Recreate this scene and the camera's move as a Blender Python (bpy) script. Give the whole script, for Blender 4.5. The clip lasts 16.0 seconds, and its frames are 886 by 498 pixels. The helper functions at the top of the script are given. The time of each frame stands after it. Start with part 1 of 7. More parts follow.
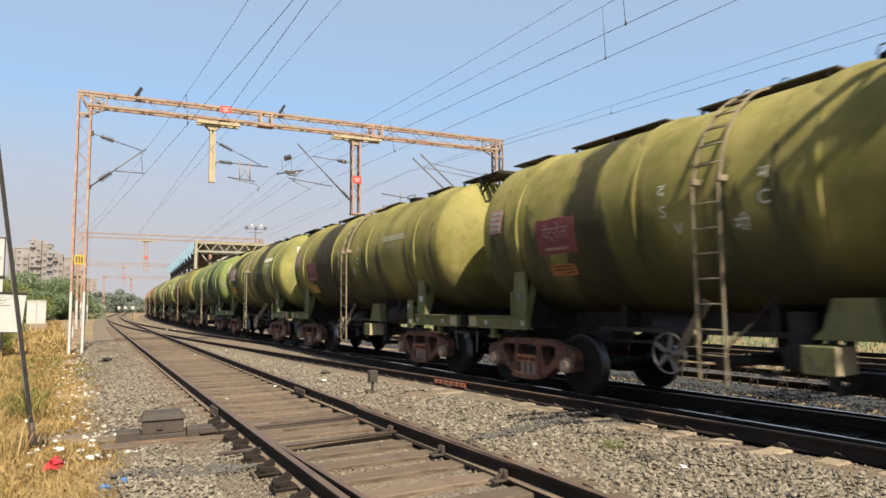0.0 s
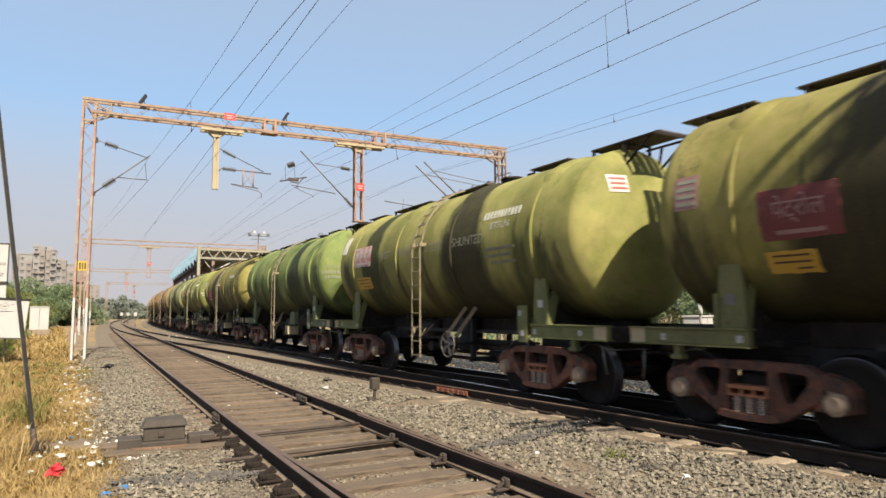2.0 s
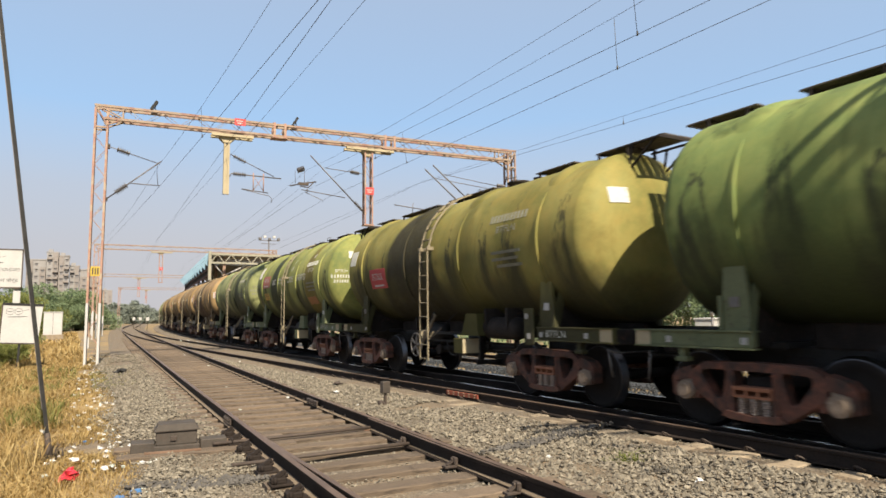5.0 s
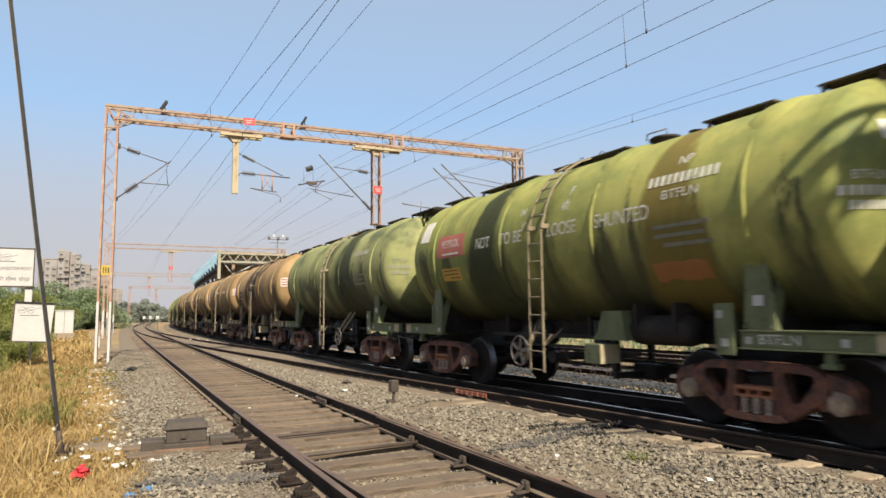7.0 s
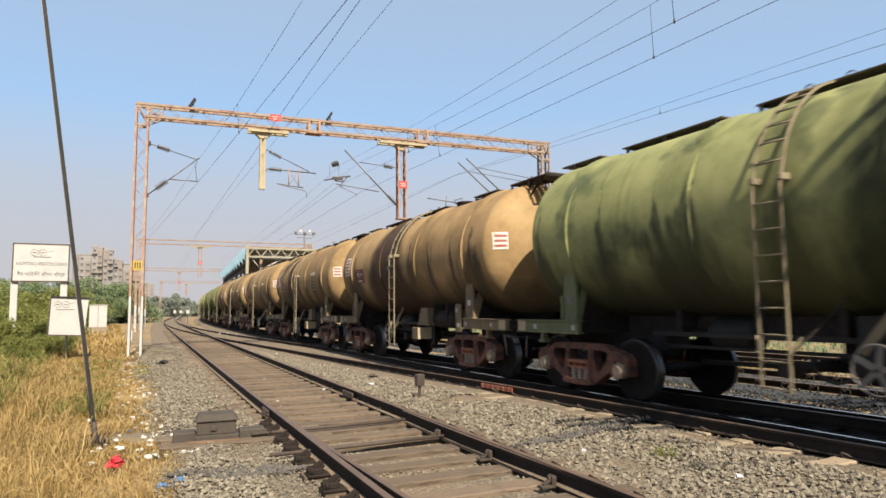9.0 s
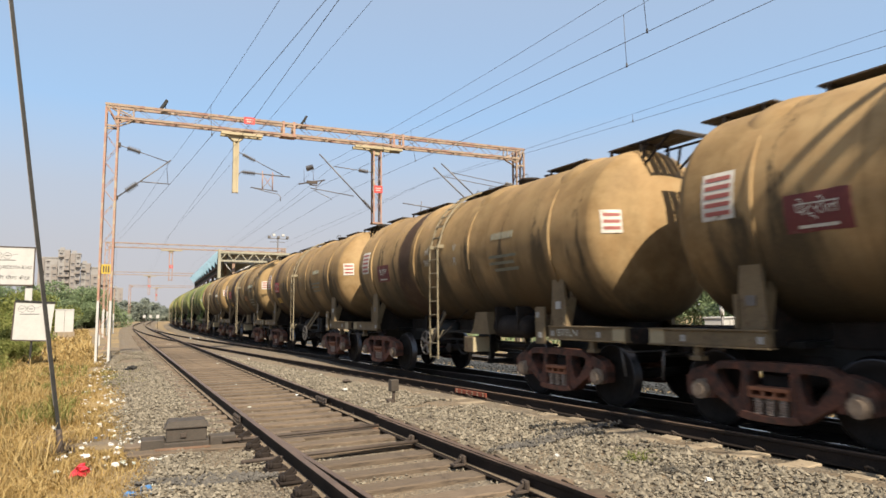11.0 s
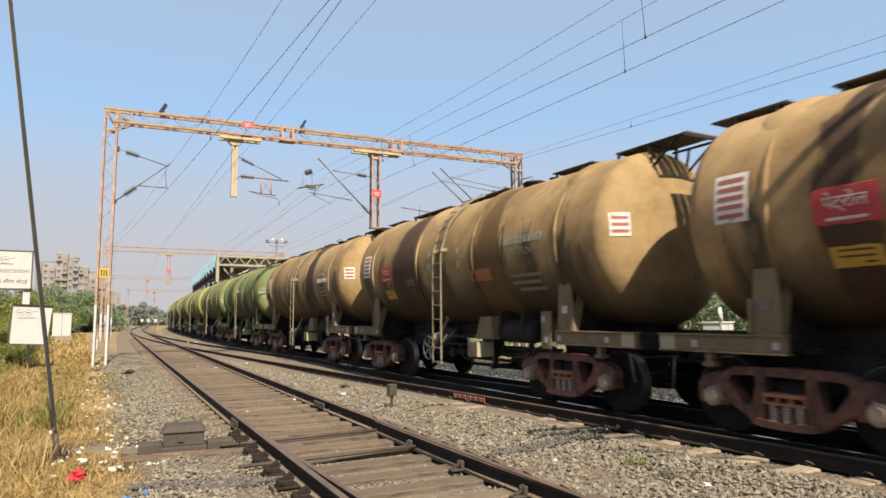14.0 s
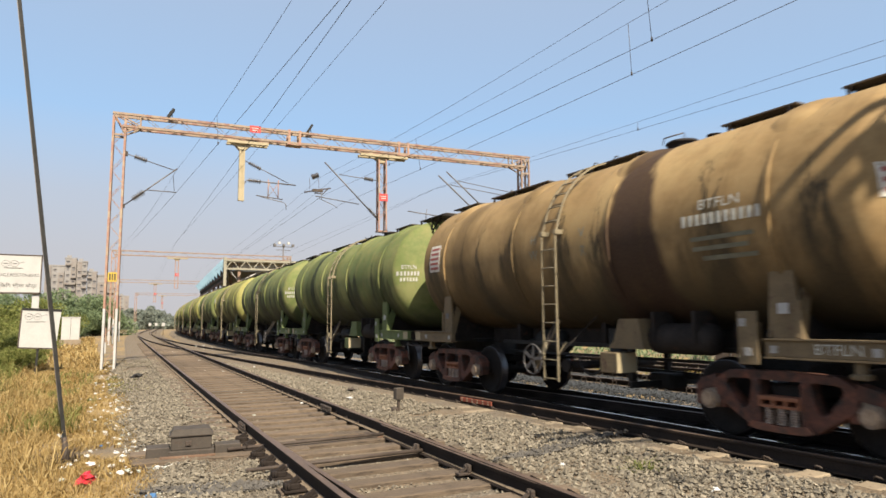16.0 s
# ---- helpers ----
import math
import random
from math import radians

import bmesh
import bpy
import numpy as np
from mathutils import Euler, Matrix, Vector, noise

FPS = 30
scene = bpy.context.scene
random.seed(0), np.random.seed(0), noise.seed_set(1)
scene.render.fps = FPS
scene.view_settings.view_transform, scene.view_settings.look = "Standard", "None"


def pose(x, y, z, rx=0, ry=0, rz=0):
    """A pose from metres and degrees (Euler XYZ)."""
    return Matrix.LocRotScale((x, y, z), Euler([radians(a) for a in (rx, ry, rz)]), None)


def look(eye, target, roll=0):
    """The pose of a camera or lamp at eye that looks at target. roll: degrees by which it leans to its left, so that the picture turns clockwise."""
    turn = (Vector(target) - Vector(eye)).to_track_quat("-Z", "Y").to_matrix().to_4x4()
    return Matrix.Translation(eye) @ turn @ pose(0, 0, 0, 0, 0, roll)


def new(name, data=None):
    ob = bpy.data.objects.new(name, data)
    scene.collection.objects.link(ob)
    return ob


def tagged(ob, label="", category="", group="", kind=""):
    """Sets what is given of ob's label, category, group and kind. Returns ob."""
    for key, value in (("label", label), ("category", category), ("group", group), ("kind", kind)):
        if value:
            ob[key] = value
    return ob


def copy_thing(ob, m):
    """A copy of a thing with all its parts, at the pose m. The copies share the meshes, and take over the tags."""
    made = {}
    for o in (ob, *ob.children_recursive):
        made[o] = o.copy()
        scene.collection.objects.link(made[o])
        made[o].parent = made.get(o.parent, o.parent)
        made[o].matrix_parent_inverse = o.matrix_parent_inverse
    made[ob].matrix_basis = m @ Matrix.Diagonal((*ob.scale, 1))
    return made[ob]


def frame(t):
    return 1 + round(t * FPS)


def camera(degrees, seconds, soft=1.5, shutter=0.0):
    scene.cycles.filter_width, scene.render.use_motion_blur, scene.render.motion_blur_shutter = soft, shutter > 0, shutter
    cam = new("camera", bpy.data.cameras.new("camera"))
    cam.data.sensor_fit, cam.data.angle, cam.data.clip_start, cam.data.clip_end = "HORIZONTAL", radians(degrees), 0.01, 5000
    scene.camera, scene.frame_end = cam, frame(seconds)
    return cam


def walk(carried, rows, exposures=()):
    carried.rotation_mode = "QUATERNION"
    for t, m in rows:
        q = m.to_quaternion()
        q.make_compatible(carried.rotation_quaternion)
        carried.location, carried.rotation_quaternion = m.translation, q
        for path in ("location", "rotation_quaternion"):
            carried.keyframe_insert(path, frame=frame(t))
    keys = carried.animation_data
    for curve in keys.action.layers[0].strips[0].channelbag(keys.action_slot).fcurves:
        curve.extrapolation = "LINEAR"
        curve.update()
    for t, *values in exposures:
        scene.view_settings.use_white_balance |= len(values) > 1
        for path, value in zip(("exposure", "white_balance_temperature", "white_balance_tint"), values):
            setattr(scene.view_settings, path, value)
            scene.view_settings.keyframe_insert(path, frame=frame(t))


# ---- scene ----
cam = camera(69.02, 16.0, soft=1.6, shutter=0.25)
EYE = (0.0, 0.0, 1.47)
# seconds, pitch, lean, heading
TURNS = [
    (0.0, 4.865, 0.585, -30.993),
    (0.5, 4.934, 0.593, -31.079),
    (1.0, 5.177, 0.483, -30.948),
    (1.5, 5.381, 0.505, -30.753),
    (2.0, 5.53, 0.372, -30.768),
    (2.5, 5.395, 0.493, -30.699),
    (3.0, 5.452, 0.602, -30.235),
    (3.5, 5.621, 0.645, -30.2),
    (4.0, 5.761, 0.644, -30.045),
    (6.5, 5.874, 0.614, -29.738),
    (7.0, 5.745, 0.594, -29.162),
    (7.5, 5.414, 0.626, -28.772),
    (8.0, 5.339, 0.725, -28.222),
    (8.5, 5.292, 0.606, -27.147),
    (8.7, 5.242, 0.606, -26.807),
    (11.0, 5.696, 0.501, -29.146),
    (11.5, 5.621, 0.481, -29.298),
    (12.0, 5.63, 0.472, -29.369),
    (12.5, 5.641, 0.464, -29.307),
    (13.0, 5.936, 0.45, -29.263),
    (13.5, 6.005, 0.457, -29.28),
    (14.0, 6.093, 0.413, -29.283),
    (14.5, 6.1, 0.566, -29.287),
    (15.0, 6.201, 0.448, -28.906),
    (15.5, 6.306, 0.481, -28.791),
    (16.0, 6.413, 0.453, -28.697),
]


def camera_pose(p, r, y):
    return pose(*EYE, 90 + p, 0, y) @ pose(0, 0, 0, 0, 0, -r)


walk(cam, [(t, camera_pose(p, r, y)) for t, p, r, y in TURNS])

# ---- light ----
SUN_TO = Vector((-0.063, -0.70, 0.71)).normalized()
world = bpy.data.worlds.new("world")
scene.world = world
world.use_nodes = True
wn = world.node_tree
sky = wn.nodes.new("ShaderNodeTexSky")
sky.sky_type = "NISHITA"
sky.sun_disc = False
sky.sun_elevation = math.asin(SUN_TO.z)
sky.sun_rotation = math.atan2(SUN_TO.x, SUN_TO.y)
sky.air_density, sky.dust_density, sky.ozone_density = 1.0, 2.4, 2.6
# hazy air evens the sky out
even = wn.nodes.new("ShaderNodeGamma")
even.inputs["Gamma"].default_value = 0.43
wn.links.new(sky.outputs["Color"], even.inputs["Color"])
tint = wn.nodes.new("ShaderNodeVectorMath")
tint.operation = "MULTIPLY"
tint.inputs[1].default_value = (1.18, 1.88, 2.50)
wn.links.new(even.outputs[0], tint.inputs[0])
wn.nodes["Background"].inputs["Strength"].default_value = 0.101
# dusty air over the horizon, all round
up = wn.nodes.new("ShaderNodeTexCoord")
rise = wn.nodes.new("ShaderNodeSeparateXYZ")
wn.links.new(up.outputs["Generated"], rise.inputs[0])
thick = wn.nodes.new("ShaderNodeValToRGB")
for el, (at, much) in zip([thick.color_ramp.elements[0], thick.color_ramp.elements[1]] + [thick.color_ramp.elements.new(0.5) for _ in range(3)],
                          ((0.0, 0.97), (0.46, 0.0), (0.10, 0.90), (0.18, 0.74), (0.29, 0.29))):
    el.position, el.color = at, (much, much, much, 1)
wn.links.new(rise.outputs["Z"], thick.inputs[0])
haze = wn.nodes.new("ShaderNodeMix")
haze.data_type = "RGBA"
haze.inputs[7].default_value = (2.76, 2.66, 2.76, 1)
wn.links.new(thick.outputs[0], haze.inputs[0])
wn.links.new(tint.outputs[0], haze.inputs[6])
wn.links.new(haze.outputs[2], wn.nodes["Background"].inputs["Color"])
sun = new("sun", bpy.data.lights.new("sun", "SUN"))
sun.data.energy, sun.data.angle, sun.data.color = 5.0, radians(0.53), (1.0, 0.875, 0.69)
sun.matrix_world = look(SUN_TO * 100, (0, 0, 0))
scene.view_settings.exposure = 1.08

# ---- mesh helpers ----


class Shape:
    """Collects vertices and faces for one mesh."""

    def __init__(self):
        self.v, self.f, self.s, self.n = [], [], [], 0

    def add(self, verts, faces, smooth=False):
        self.v += [tuple(p) for p in verts]
        self.f += [tuple(i + self.n for i in f) for f in faces]
        self.s += [smooth] * len(faces)
        self.n += len(verts)
        return self

    def box(self, x0, x1, y0, y1, z0, z1, c=0.0):
        """A box with its long edges chamfered by c."""
        if c <= 0:
            v = [(x, y, z) for z in (z0, z1) for x, y in ((x0, y0), (x1, y0), (x1, y1), (x0, y1))]
            f = [(3, 2, 1, 0), (4, 5, 6, 7), (0, 1, 5, 4), (1, 2, 6, 5), (2, 3, 7, 6), (3, 0, 4, 7)]
            return self.add(v, f)
        ring = lambda d: [(x0 + c + d, y0 + d), (x1 - c - d, y0 + d), (x1 - d, y0 + c + d), (x1 - d, y1 - c - d),
                          (x1 - c - d, y1 - d), (x0 + c + d, y1 - d), (x0 + d, y1 - c - d), (x0 + d, y0 + c + d)]
        v = []
        for d, z in ((c * 0.6, z0), (0, z0 + c), (0, z1 - c), (c * 0.6, z1)):
            v += [(x, y, z) for x, y in ring(d)]
        f = [tuple(range(7, -1, -1)), tuple(range(24, 32))]
        for k in range(3):
            f += [(8 * k + i, 8 * k + (i + 1) % 8, 8 * k + 8 + (i + 1) % 8, 8 * k + 8 + i) for i in range(8)]
        return self.add(v, f)

    def rod(self, a, b, r, n=8, r2=None, smooth=True):
        a, b = Vector(a), Vector(b)
        q = (b - a).to_track_quat("Z", "Y")
        r2 = r if r2 is None else r2
        v = []
        for p, k in ((a, r), (b, r2)):
            v += [p + q @ Vector((k * math.cos(6.28319 * i / n), k * math.sin(6.28319 * i / n), 0)) for i in range(n)]
        self.add(v, [(i, (i + 1) % n, n + (i + 1) % n, n + i) for i in range(n)], smooth)
        self.f += [tuple(self.n - 2 * n + i for i in range(n - 1, -1, -1)), tuple(self.n - n + i for i in range(n))]
        self.s += [False, False]
        return self

    def bar(self, a, b, w, h, up=(0, 0, 1)):
        """A square bar from a to b, w across and h along up."""
        a, b, up = Vector(a), Vector(b), Vector(up)
        d = (b - a).normalized()
        s = d.cross(up)
        if s.length < 1e-4:
            s = d.cross(Vector((1, 0, 0)))
        s.normalize()
        u = s.cross(d)
        v = [p + s * i * w / 2 + u * j * h / 2 for p in (a, b) for i, j in ((-1, -1), (1, -1), (1, 1), (-1, 1))]
        return self.add(v, [(3, 2, 1, 0), (4, 5, 6, 7), (0, 1, 5, 4), (1, 2, 6, 5), (2, 3, 7, 6), (3, 0, 4, 7)])

    def path(self, pts, r, n=6):
        """A round tube through the points, in one piece."""
        pts = [Vector(p) for p in pts]
        v = []
        for i, p in enumerate(pts):
            d = (pts[min(i + 1, len(pts) - 1)] - pts[max(i - 1, 0)]).normalized()
            q = d.to_track_quat("Z", "Y") if abs(d.z) < 0.95 else d.to_track_quat("Z", "X")
            v += [p + q @ Vector((r * math.cos(6.28319 * k / n), r * math.sin(6.28319 * k / n), 0)) for k in range(n)]
        m = len(pts)
        f = [(j * n + k, j * n + (k + 1) % n, j * n + n + (k + 1) % n, j * n + n + k) for j in range(m - 1) for k in range(n)]
        self.add(v, f, True)
        self.f += [tuple(self.n - m * n + k for k in range(n - 1, -1, -1)), tuple(self.n - n + k for k in range(n))]
        self.s += [False, False]
        return self

    def turned(self, profile, centre=(0, 0, 0), axis="z", n=24, smooth=True, closed=False):
        """Turns (radius, along) pairs round an axis."""
        c = Vector(centre)
        v = []
        for r, h in profile:
            for i in range(n):
                a = 6.283185 * i / n
                p = (r * math.cos(a), r * math.sin(a), h)
                p = {"z": p, "x": (p[2], p[0], p[1]), "y": (p[1], p[2], p[0])}[axis]
                v.append(c + Vector(p))
        m = len(profile)
        f = [(k * n + i, k * n + (i + 1) % n, k * n + n + (i + 1) % n, k * n + n + i) for k in range(m - 1) for i in range(n)]
        if closed:
            f += [((m - 1) * n + i, (m - 1) * n + (i + 1) % n, (i + 1) % n, i) for i in range(n)]
        return self.add(v, f, smooth)

    def sweep(self, profile, frames, close_ends=True):
        """Carries a closed (across, up) outline along frames of (point, side, up)."""
        n = len(profile)
        v = [p + s * a + u * b for p, s, u in frames for a, b in profile]
        f = [(k * n + i, k * n + (i + 1) % n, k * n + n + (i + 1) % n, k * n + n + i)
             for k in range(len(frames) - 1) for i in range(n)]
        if close_ends:
            f += [tuple(range(n - 1, -1, -1)), tuple((len(frames) - 1) * n + i for i in range(n))]
        return self.add(v, f)

    def mesh(self, name, material=None):
        me = bpy.data.meshes.new(name)
        me.from_pydata([tuple(p) for p in self.v], [], self.f)
        me.polygons.foreach_set("use_smooth", self.s)
        if material:
            me.materials.append(material)
        me.update()
        return me


def part(name, shape, material, parent, label=""):
    ob = new(name, shape.mesh(name, material) if isinstance(shape, Shape) else shape)
    ob.parent = parent
    return tagged(ob, label)


def thing(name, label, category, at=(0, 0, 0), turn=0.0, group="", kind=""):
    ob = new(name)
    ob.matrix_basis = pose(*at, 0, 0, turn)
    return tagged(ob, label, category, group, kind)


def solid(name, shape, material, label="", category="", at=(0, 0, 0), turn=0.0, group="", kind=""):
    ob = new(name, shape.mesh(name, material))
    ob.matrix_basis = pose(*at, 0, 0, turn)
    return tagged(ob, label, category, group, kind)


def text_mesh(body, size, align="CENTER"):
    cu = bpy.data.curves.new("lettering", "FONT")
    cu.body, cu.size, cu.align_x, cu.align_y = body, size, align, "CENTER"
    cu.extrude = 0.0
    ob = bpy.data.objects.new("lettering", cu)
    scene.collection.objects.link(ob)
    bpy.context.view_layer.update()
    me = bpy.data.meshes.new_from_object(ob.evaluated_get(bpy.context.evaluated_depsgraph_get()))
    bpy.data.objects.remove(ob)
    bpy.data.curves.remove(cu)
    return me


# ---- the ways of the tracks: x of the middle as a function of y ----
TRAIN_X, TRAIN_BEND, TRAIN_Z = 8.561, 0.0004185, -0.071
WAGON_PITCH = 12.109


def train_x(y):
    return TRAIN_X + TRAIN_BEND * y * abs(y) if y > 0 else TRAIN_X


def near_x(y):
    return 2.66 + 0.0359 * y + 0.000057 * y * abs(y) + (0.0000032 * max(0.0, y - 60) ** 3 if y < 130 else 0.0000032 * 70 ** 3 + 0.047 * (y - 130))


LINK = [(-14, 8.56), (0, 8.42), (10, 7.96), (20, 7.29), (32, 6.62), (47, 5.97), (65, 5.85), (82, 6.27), (100, near_x(100))]


def link_x(y):
    ys, xs = [p[0] for p in LINK], [p[1] for p in LINK]
    k = max(0, min(len(ys) - 2, int(np.searchsorted(ys, y)) - 1))
    slope = lambda i: (xs[min(i + 1, len(xs) - 1)] - xs[max(i - 1, 0)]) / (ys[min(i + 1, len(xs) - 1)] - ys[max(i - 1, 0)])
    h = ys[k + 1] - ys[k]
    t = (y - ys[k]) / h
    return ((2 * t**3 - 3 * t**2 + 1) * xs[k] + (t**3 - 2 * t**2 + t) * h * slope(k)
            + (3 * t**2 - 2 * t**3) * xs[k + 1] + (t**3 - t**2) * h * slope(k + 1))


def far_x(y):
    return train_x(y) + 4.75


def yard_x(y):
    return train_x(y) + 9.6


def frames_on(fx, ys, z, offset=0.0):
    out = []
    for y in ys:
        d = Vector((fx(y + 0.05) - fx(y - 0.05), 0.1, 0)).normalized()
        s = Vector((d.y, -d.x, 0))
        out.append((Vector((fx(y), y, z)) + s * offset, s, Vector((0, 0, 1))))
    return out

# ---- materials ----


def material(name, build):
    m = bpy.data.materials.new(name)
    m.use_nodes = True
    build(m.node_tree, m.node_tree.nodes["Principled BSDF"])
    return m


def node(nt, kind, **inputs):
    n = nt.nodes.new(kind)
    for k, v in inputs.items():
        n.inputs[k.replace("_", " ")].default_value = v
    return n


def ramp(nt, fac, stops):
    n = nt.nodes.new("ShaderNodeValToRGB")
    e = n.color_ramp.elements
    while len(e) < len(stops):
        e.new(0.5)
    for el, (p, c) in zip(e, stops):
        el.position, el.color = p, (*c, 1) if len(c) == 3 else c
    nt.links.new(fac, n.inputs[0])
    return n.outputs[0]


def coords(nt, kind="Object", scale=(1, 1, 1)):
    tc = nt.nodes.new("ShaderNodeTexCoord")
    mp = nt.nodes.new("ShaderNodeMapping")
    mp.inputs["Scale"].default_value = scale
    nt.links.new(tc.outputs[kind], mp.inputs[0])
    return mp.outputs[0]


def noise_out(nt, vec, scale, detail=4, rough=0.6):
    n = node(nt, "ShaderNodeTexNoise", Scale=scale, Detail=detail, Roughness=rough)
    if vec:
        nt.links.new(vec, n.inputs["Vector"])
    return n.outputs[0]


def mix(nt, fac, a, b, how="MIX"):
    n = nt.nodes.new("ShaderNodeMix")
    n.data_type, n.blend_type = "RGBA", how
    for s, v in ((0, fac), (6, a), (7, b)):
        if isinstance(v, (int, float)):
            n.inputs[s].default_value = v
        elif isinstance(v, tuple):
            n.inputs[s].default_value = (*v, 1)
        else:
            nt.links.new(v, n.inputs[s])
    return n.outputs[2]


def bump(nt, bsdf, height, strength=0.3, distance=0.01):
    b = node(nt, "ShaderNodeBump", Strength=strength, Distance=distance)
    nt.links.new(height, b.inputs["Height"])
    nt.links.new(b.outputs[0], bsdf.inputs["Normal"])


def worn(name, low, high, spot=None, scale=3.0, fine=40.0, rough=0.75, metal=0.0, relief=0.25, spot_at=(0.58, 0.68), kind="Object", squash=(1, 1, 1), per_object=0.0):
    """Two-scale variation between two colours, with spots of a third."""
    def build(nt, b):
        vec = coords(nt, kind, squash)
        big, small = noise_out(nt, vec, scale, 5), noise_out(nt, vec, fine, 3)
        col = ramp(nt, mix(nt, 0.45, big, small), [(0.32, low), (0.68, high)])
        if spot:
            col = mix(nt, ramp(nt, noise_out(nt, vec, scale * 2.3, 6, 0.7), [(spot_at[0], (0, 0, 0)), (spot_at[1], (1, 1, 1))]), col, spot)
        if per_object:
            oi = nt.nodes.new("ShaderNodeObjectInfo")
            hsv = node(nt, "ShaderNodeHueSaturation")
            mr = node(nt, "ShaderNodeMapRange", To_Min=1 - per_object, To_Max=1 + per_object)
            nt.links.new(oi.outputs["Random"], mr.inputs[0])
            nt.links.new(mr.outputs[0], hsv.inputs["Value"])
            nt.links.new(col, hsv.inputs["Color"])
            col = hsv.outputs[0]
        nt.links.new(col, b.inputs["Base Color"])
        b.inputs["Roughness"].default_value, b.inputs["Metallic"].default_value = rough, metal
        if relief:
            bump(nt, b, small, relief, 0.008)
    return material(name, build)


def ground_build(nt, b):
    vec = coords(nt, "Object")
    big, mid, fine = noise_out(nt, vec, 0.35, 6, 0.65), noise_out(nt, vec, 3.0, 5, 0.7), noise_out(nt, vec, 38.0, 3, 0.7)
    straw = ramp(nt, mid, [(0.3, (0.19, 0.128, 0.054)), (0.55, (0.27, 0.187, 0.075)), (0.75, (0.22, 0.166, 0.092))])
    earth = ramp(nt, fine, [(0.3, (0.088, 0.067, 0.047)), (0.7, (0.176, 0.14, 0.099))])
    nt.links.new(mix(nt, ramp(nt, big, [(0.42, (0, 0, 0)), (0.58, (1, 1, 1))]), straw, earth), b.inputs["Base Color"])
    b.inputs["Roughness"].default_value = 0.95
    bump(nt, b, fine, 0.6, 0.03)


def ballast_build(nt, b):
    vec = coords(nt, "Object")
    cells = nt.nodes.new("ShaderNodeTexVoronoi")
    cells.inputs["Scale"].default_value = 24.0
    nt.links.new(vec, cells.inputs["Vector"])
    patch, fine = noise_out(nt, vec, 0.7, 5, 0.7), noise_out(nt, vec, 60.0, 3)
    stone = ramp(nt, cells.outputs["Color"], [(0.1, (0.062, 0.052, 0.041)), (0.5, (0.125, 0.106, 0.083)), (0.9, (0.186, 0.16, 0.125))])
    dust = ramp(nt, fine, [(0.3, (0.114, 0.081, 0.049)), (0.7, (0.197, 0.148, 0.096))])
    nt.links.new(mix(nt, ramp(nt, patch, [(0.40, (0.15, 0.15, 0.15)), (0.62, (0.85, 0.85, 0.85))]), stone, dust), b.inputs["Base Color"])
    b.inputs["Roughness"].default_value = 0.95
    bump(nt, b, cells.outputs["Distance"], 0.9, 0.03)


def stone_build(nt, b):
    geo = nt.nodes.new("ShaderNodeNewGeometry")
    fine = noise_out(nt, coords(nt, "Object"), 45.0, 4, 0.7)
    col = ramp(nt, geo.outputs["Random Per Island"], [(0.0, (0.050, 0.044, 0.035)), (0.35, (0.122, 0.110, 0.087)), (0.75, (0.178, 0.160, 0.124)), (1.0, (0.27, 0.24, 0.188))])
    nt.links.new(mix(nt, 0.35, col, ramp(nt, fine, [(0.3, (0.073, 0.057, 0.041)), (0.7, (0.218, 0.181, 0.134))])), b.inputs["Base Color"])
    b.inputs["Roughness"].default_value = 0.92


GROUND = material("dry_ground", ground_build)
BALLAST = material("ballast_bed", ballast_build)
STONES = material("ballast_stone", stone_build)
# near-black holds both spilt oil and the shade under the train
OIL_SHADE_BED = worn("oily_ballast", (0.010, 0.010, 0.011), (0.030, 0.028, 0.026), scale=2, fine=30, rough=0.85, relief=0.8)
RAIL_SIDE = worn("oily_rusty_rail", (0.010, 0.008, 0.0075), (0.034, 0.025, 0.020), scale=2, fine=50, rough=0.8)
RAIL_TOP = worn("polished_rail_head", (0.45, 0.43, 0.42), (0.65, 0.63, 0.61), scale=2, fine=30, rough=0.22, metal=0.9, relief=0.02)
RAIL_TOP_RUSTY = worn("rusty_rail_head", (0.07, 0.05, 0.04), (0.16, 0.11, 0.08), scale=2, fine=30, rough=0.55, metal=0.3, relief=0.05)
CONCRETE = worn("dusty_concrete", (0.142, 0.11, 0.077), (0.241, 0.192, 0.137), (0.087, 0.06, 0.044), scale=4, fine=50, rough=0.95, per_object=0.12)
WOOD = worn("weathered_timber", (0.060, 0.043, 0.030), (0.150, 0.112, 0.078), (0.030, 0.022, 0.017), scale=6, fine=30, rough=0.95, squash=(0.4, 6, 3), spot_at=(0.54, 0.66), per_object=0.25)
IRON = worn("dark_rusty_iron", (0.028, 0.022, 0.019), (0.085, 0.062, 0.048), scale=6, fine=60, rough=0.75, metal=0.2)
STEEL_PINK = worn("faded_red_oxide_steel", (0.23, 0.115, 0.085), (0.31, 0.18, 0.13), (0.30, 0.235, 0.165), scale=1.6, fine=25, rough=0.7, spot_at=(0.48, 0.60))
STEEL_CREAM = worn("cream_galvanised_steel", (0.19, 0.135, 0.098), (0.30, 0.23, 0.165), (0.19, 0.095, 0.07), scale=1.2, fine=25, rough=0.7, spot_at=(0.48, 0.62))
STEEL_YELLOW = worn("pale_yellow_paint", (0.27, 0.225, 0.14), (0.35, 0.295, 0.19), scale=2, fine=25, rough=0.7)
GALV = worn("grey_galvanised_tube", (0.087, 0.082, 0.082), (0.164, 0.153, 0.148), scale=3, fine=30, rough=0.55, metal=0.5)
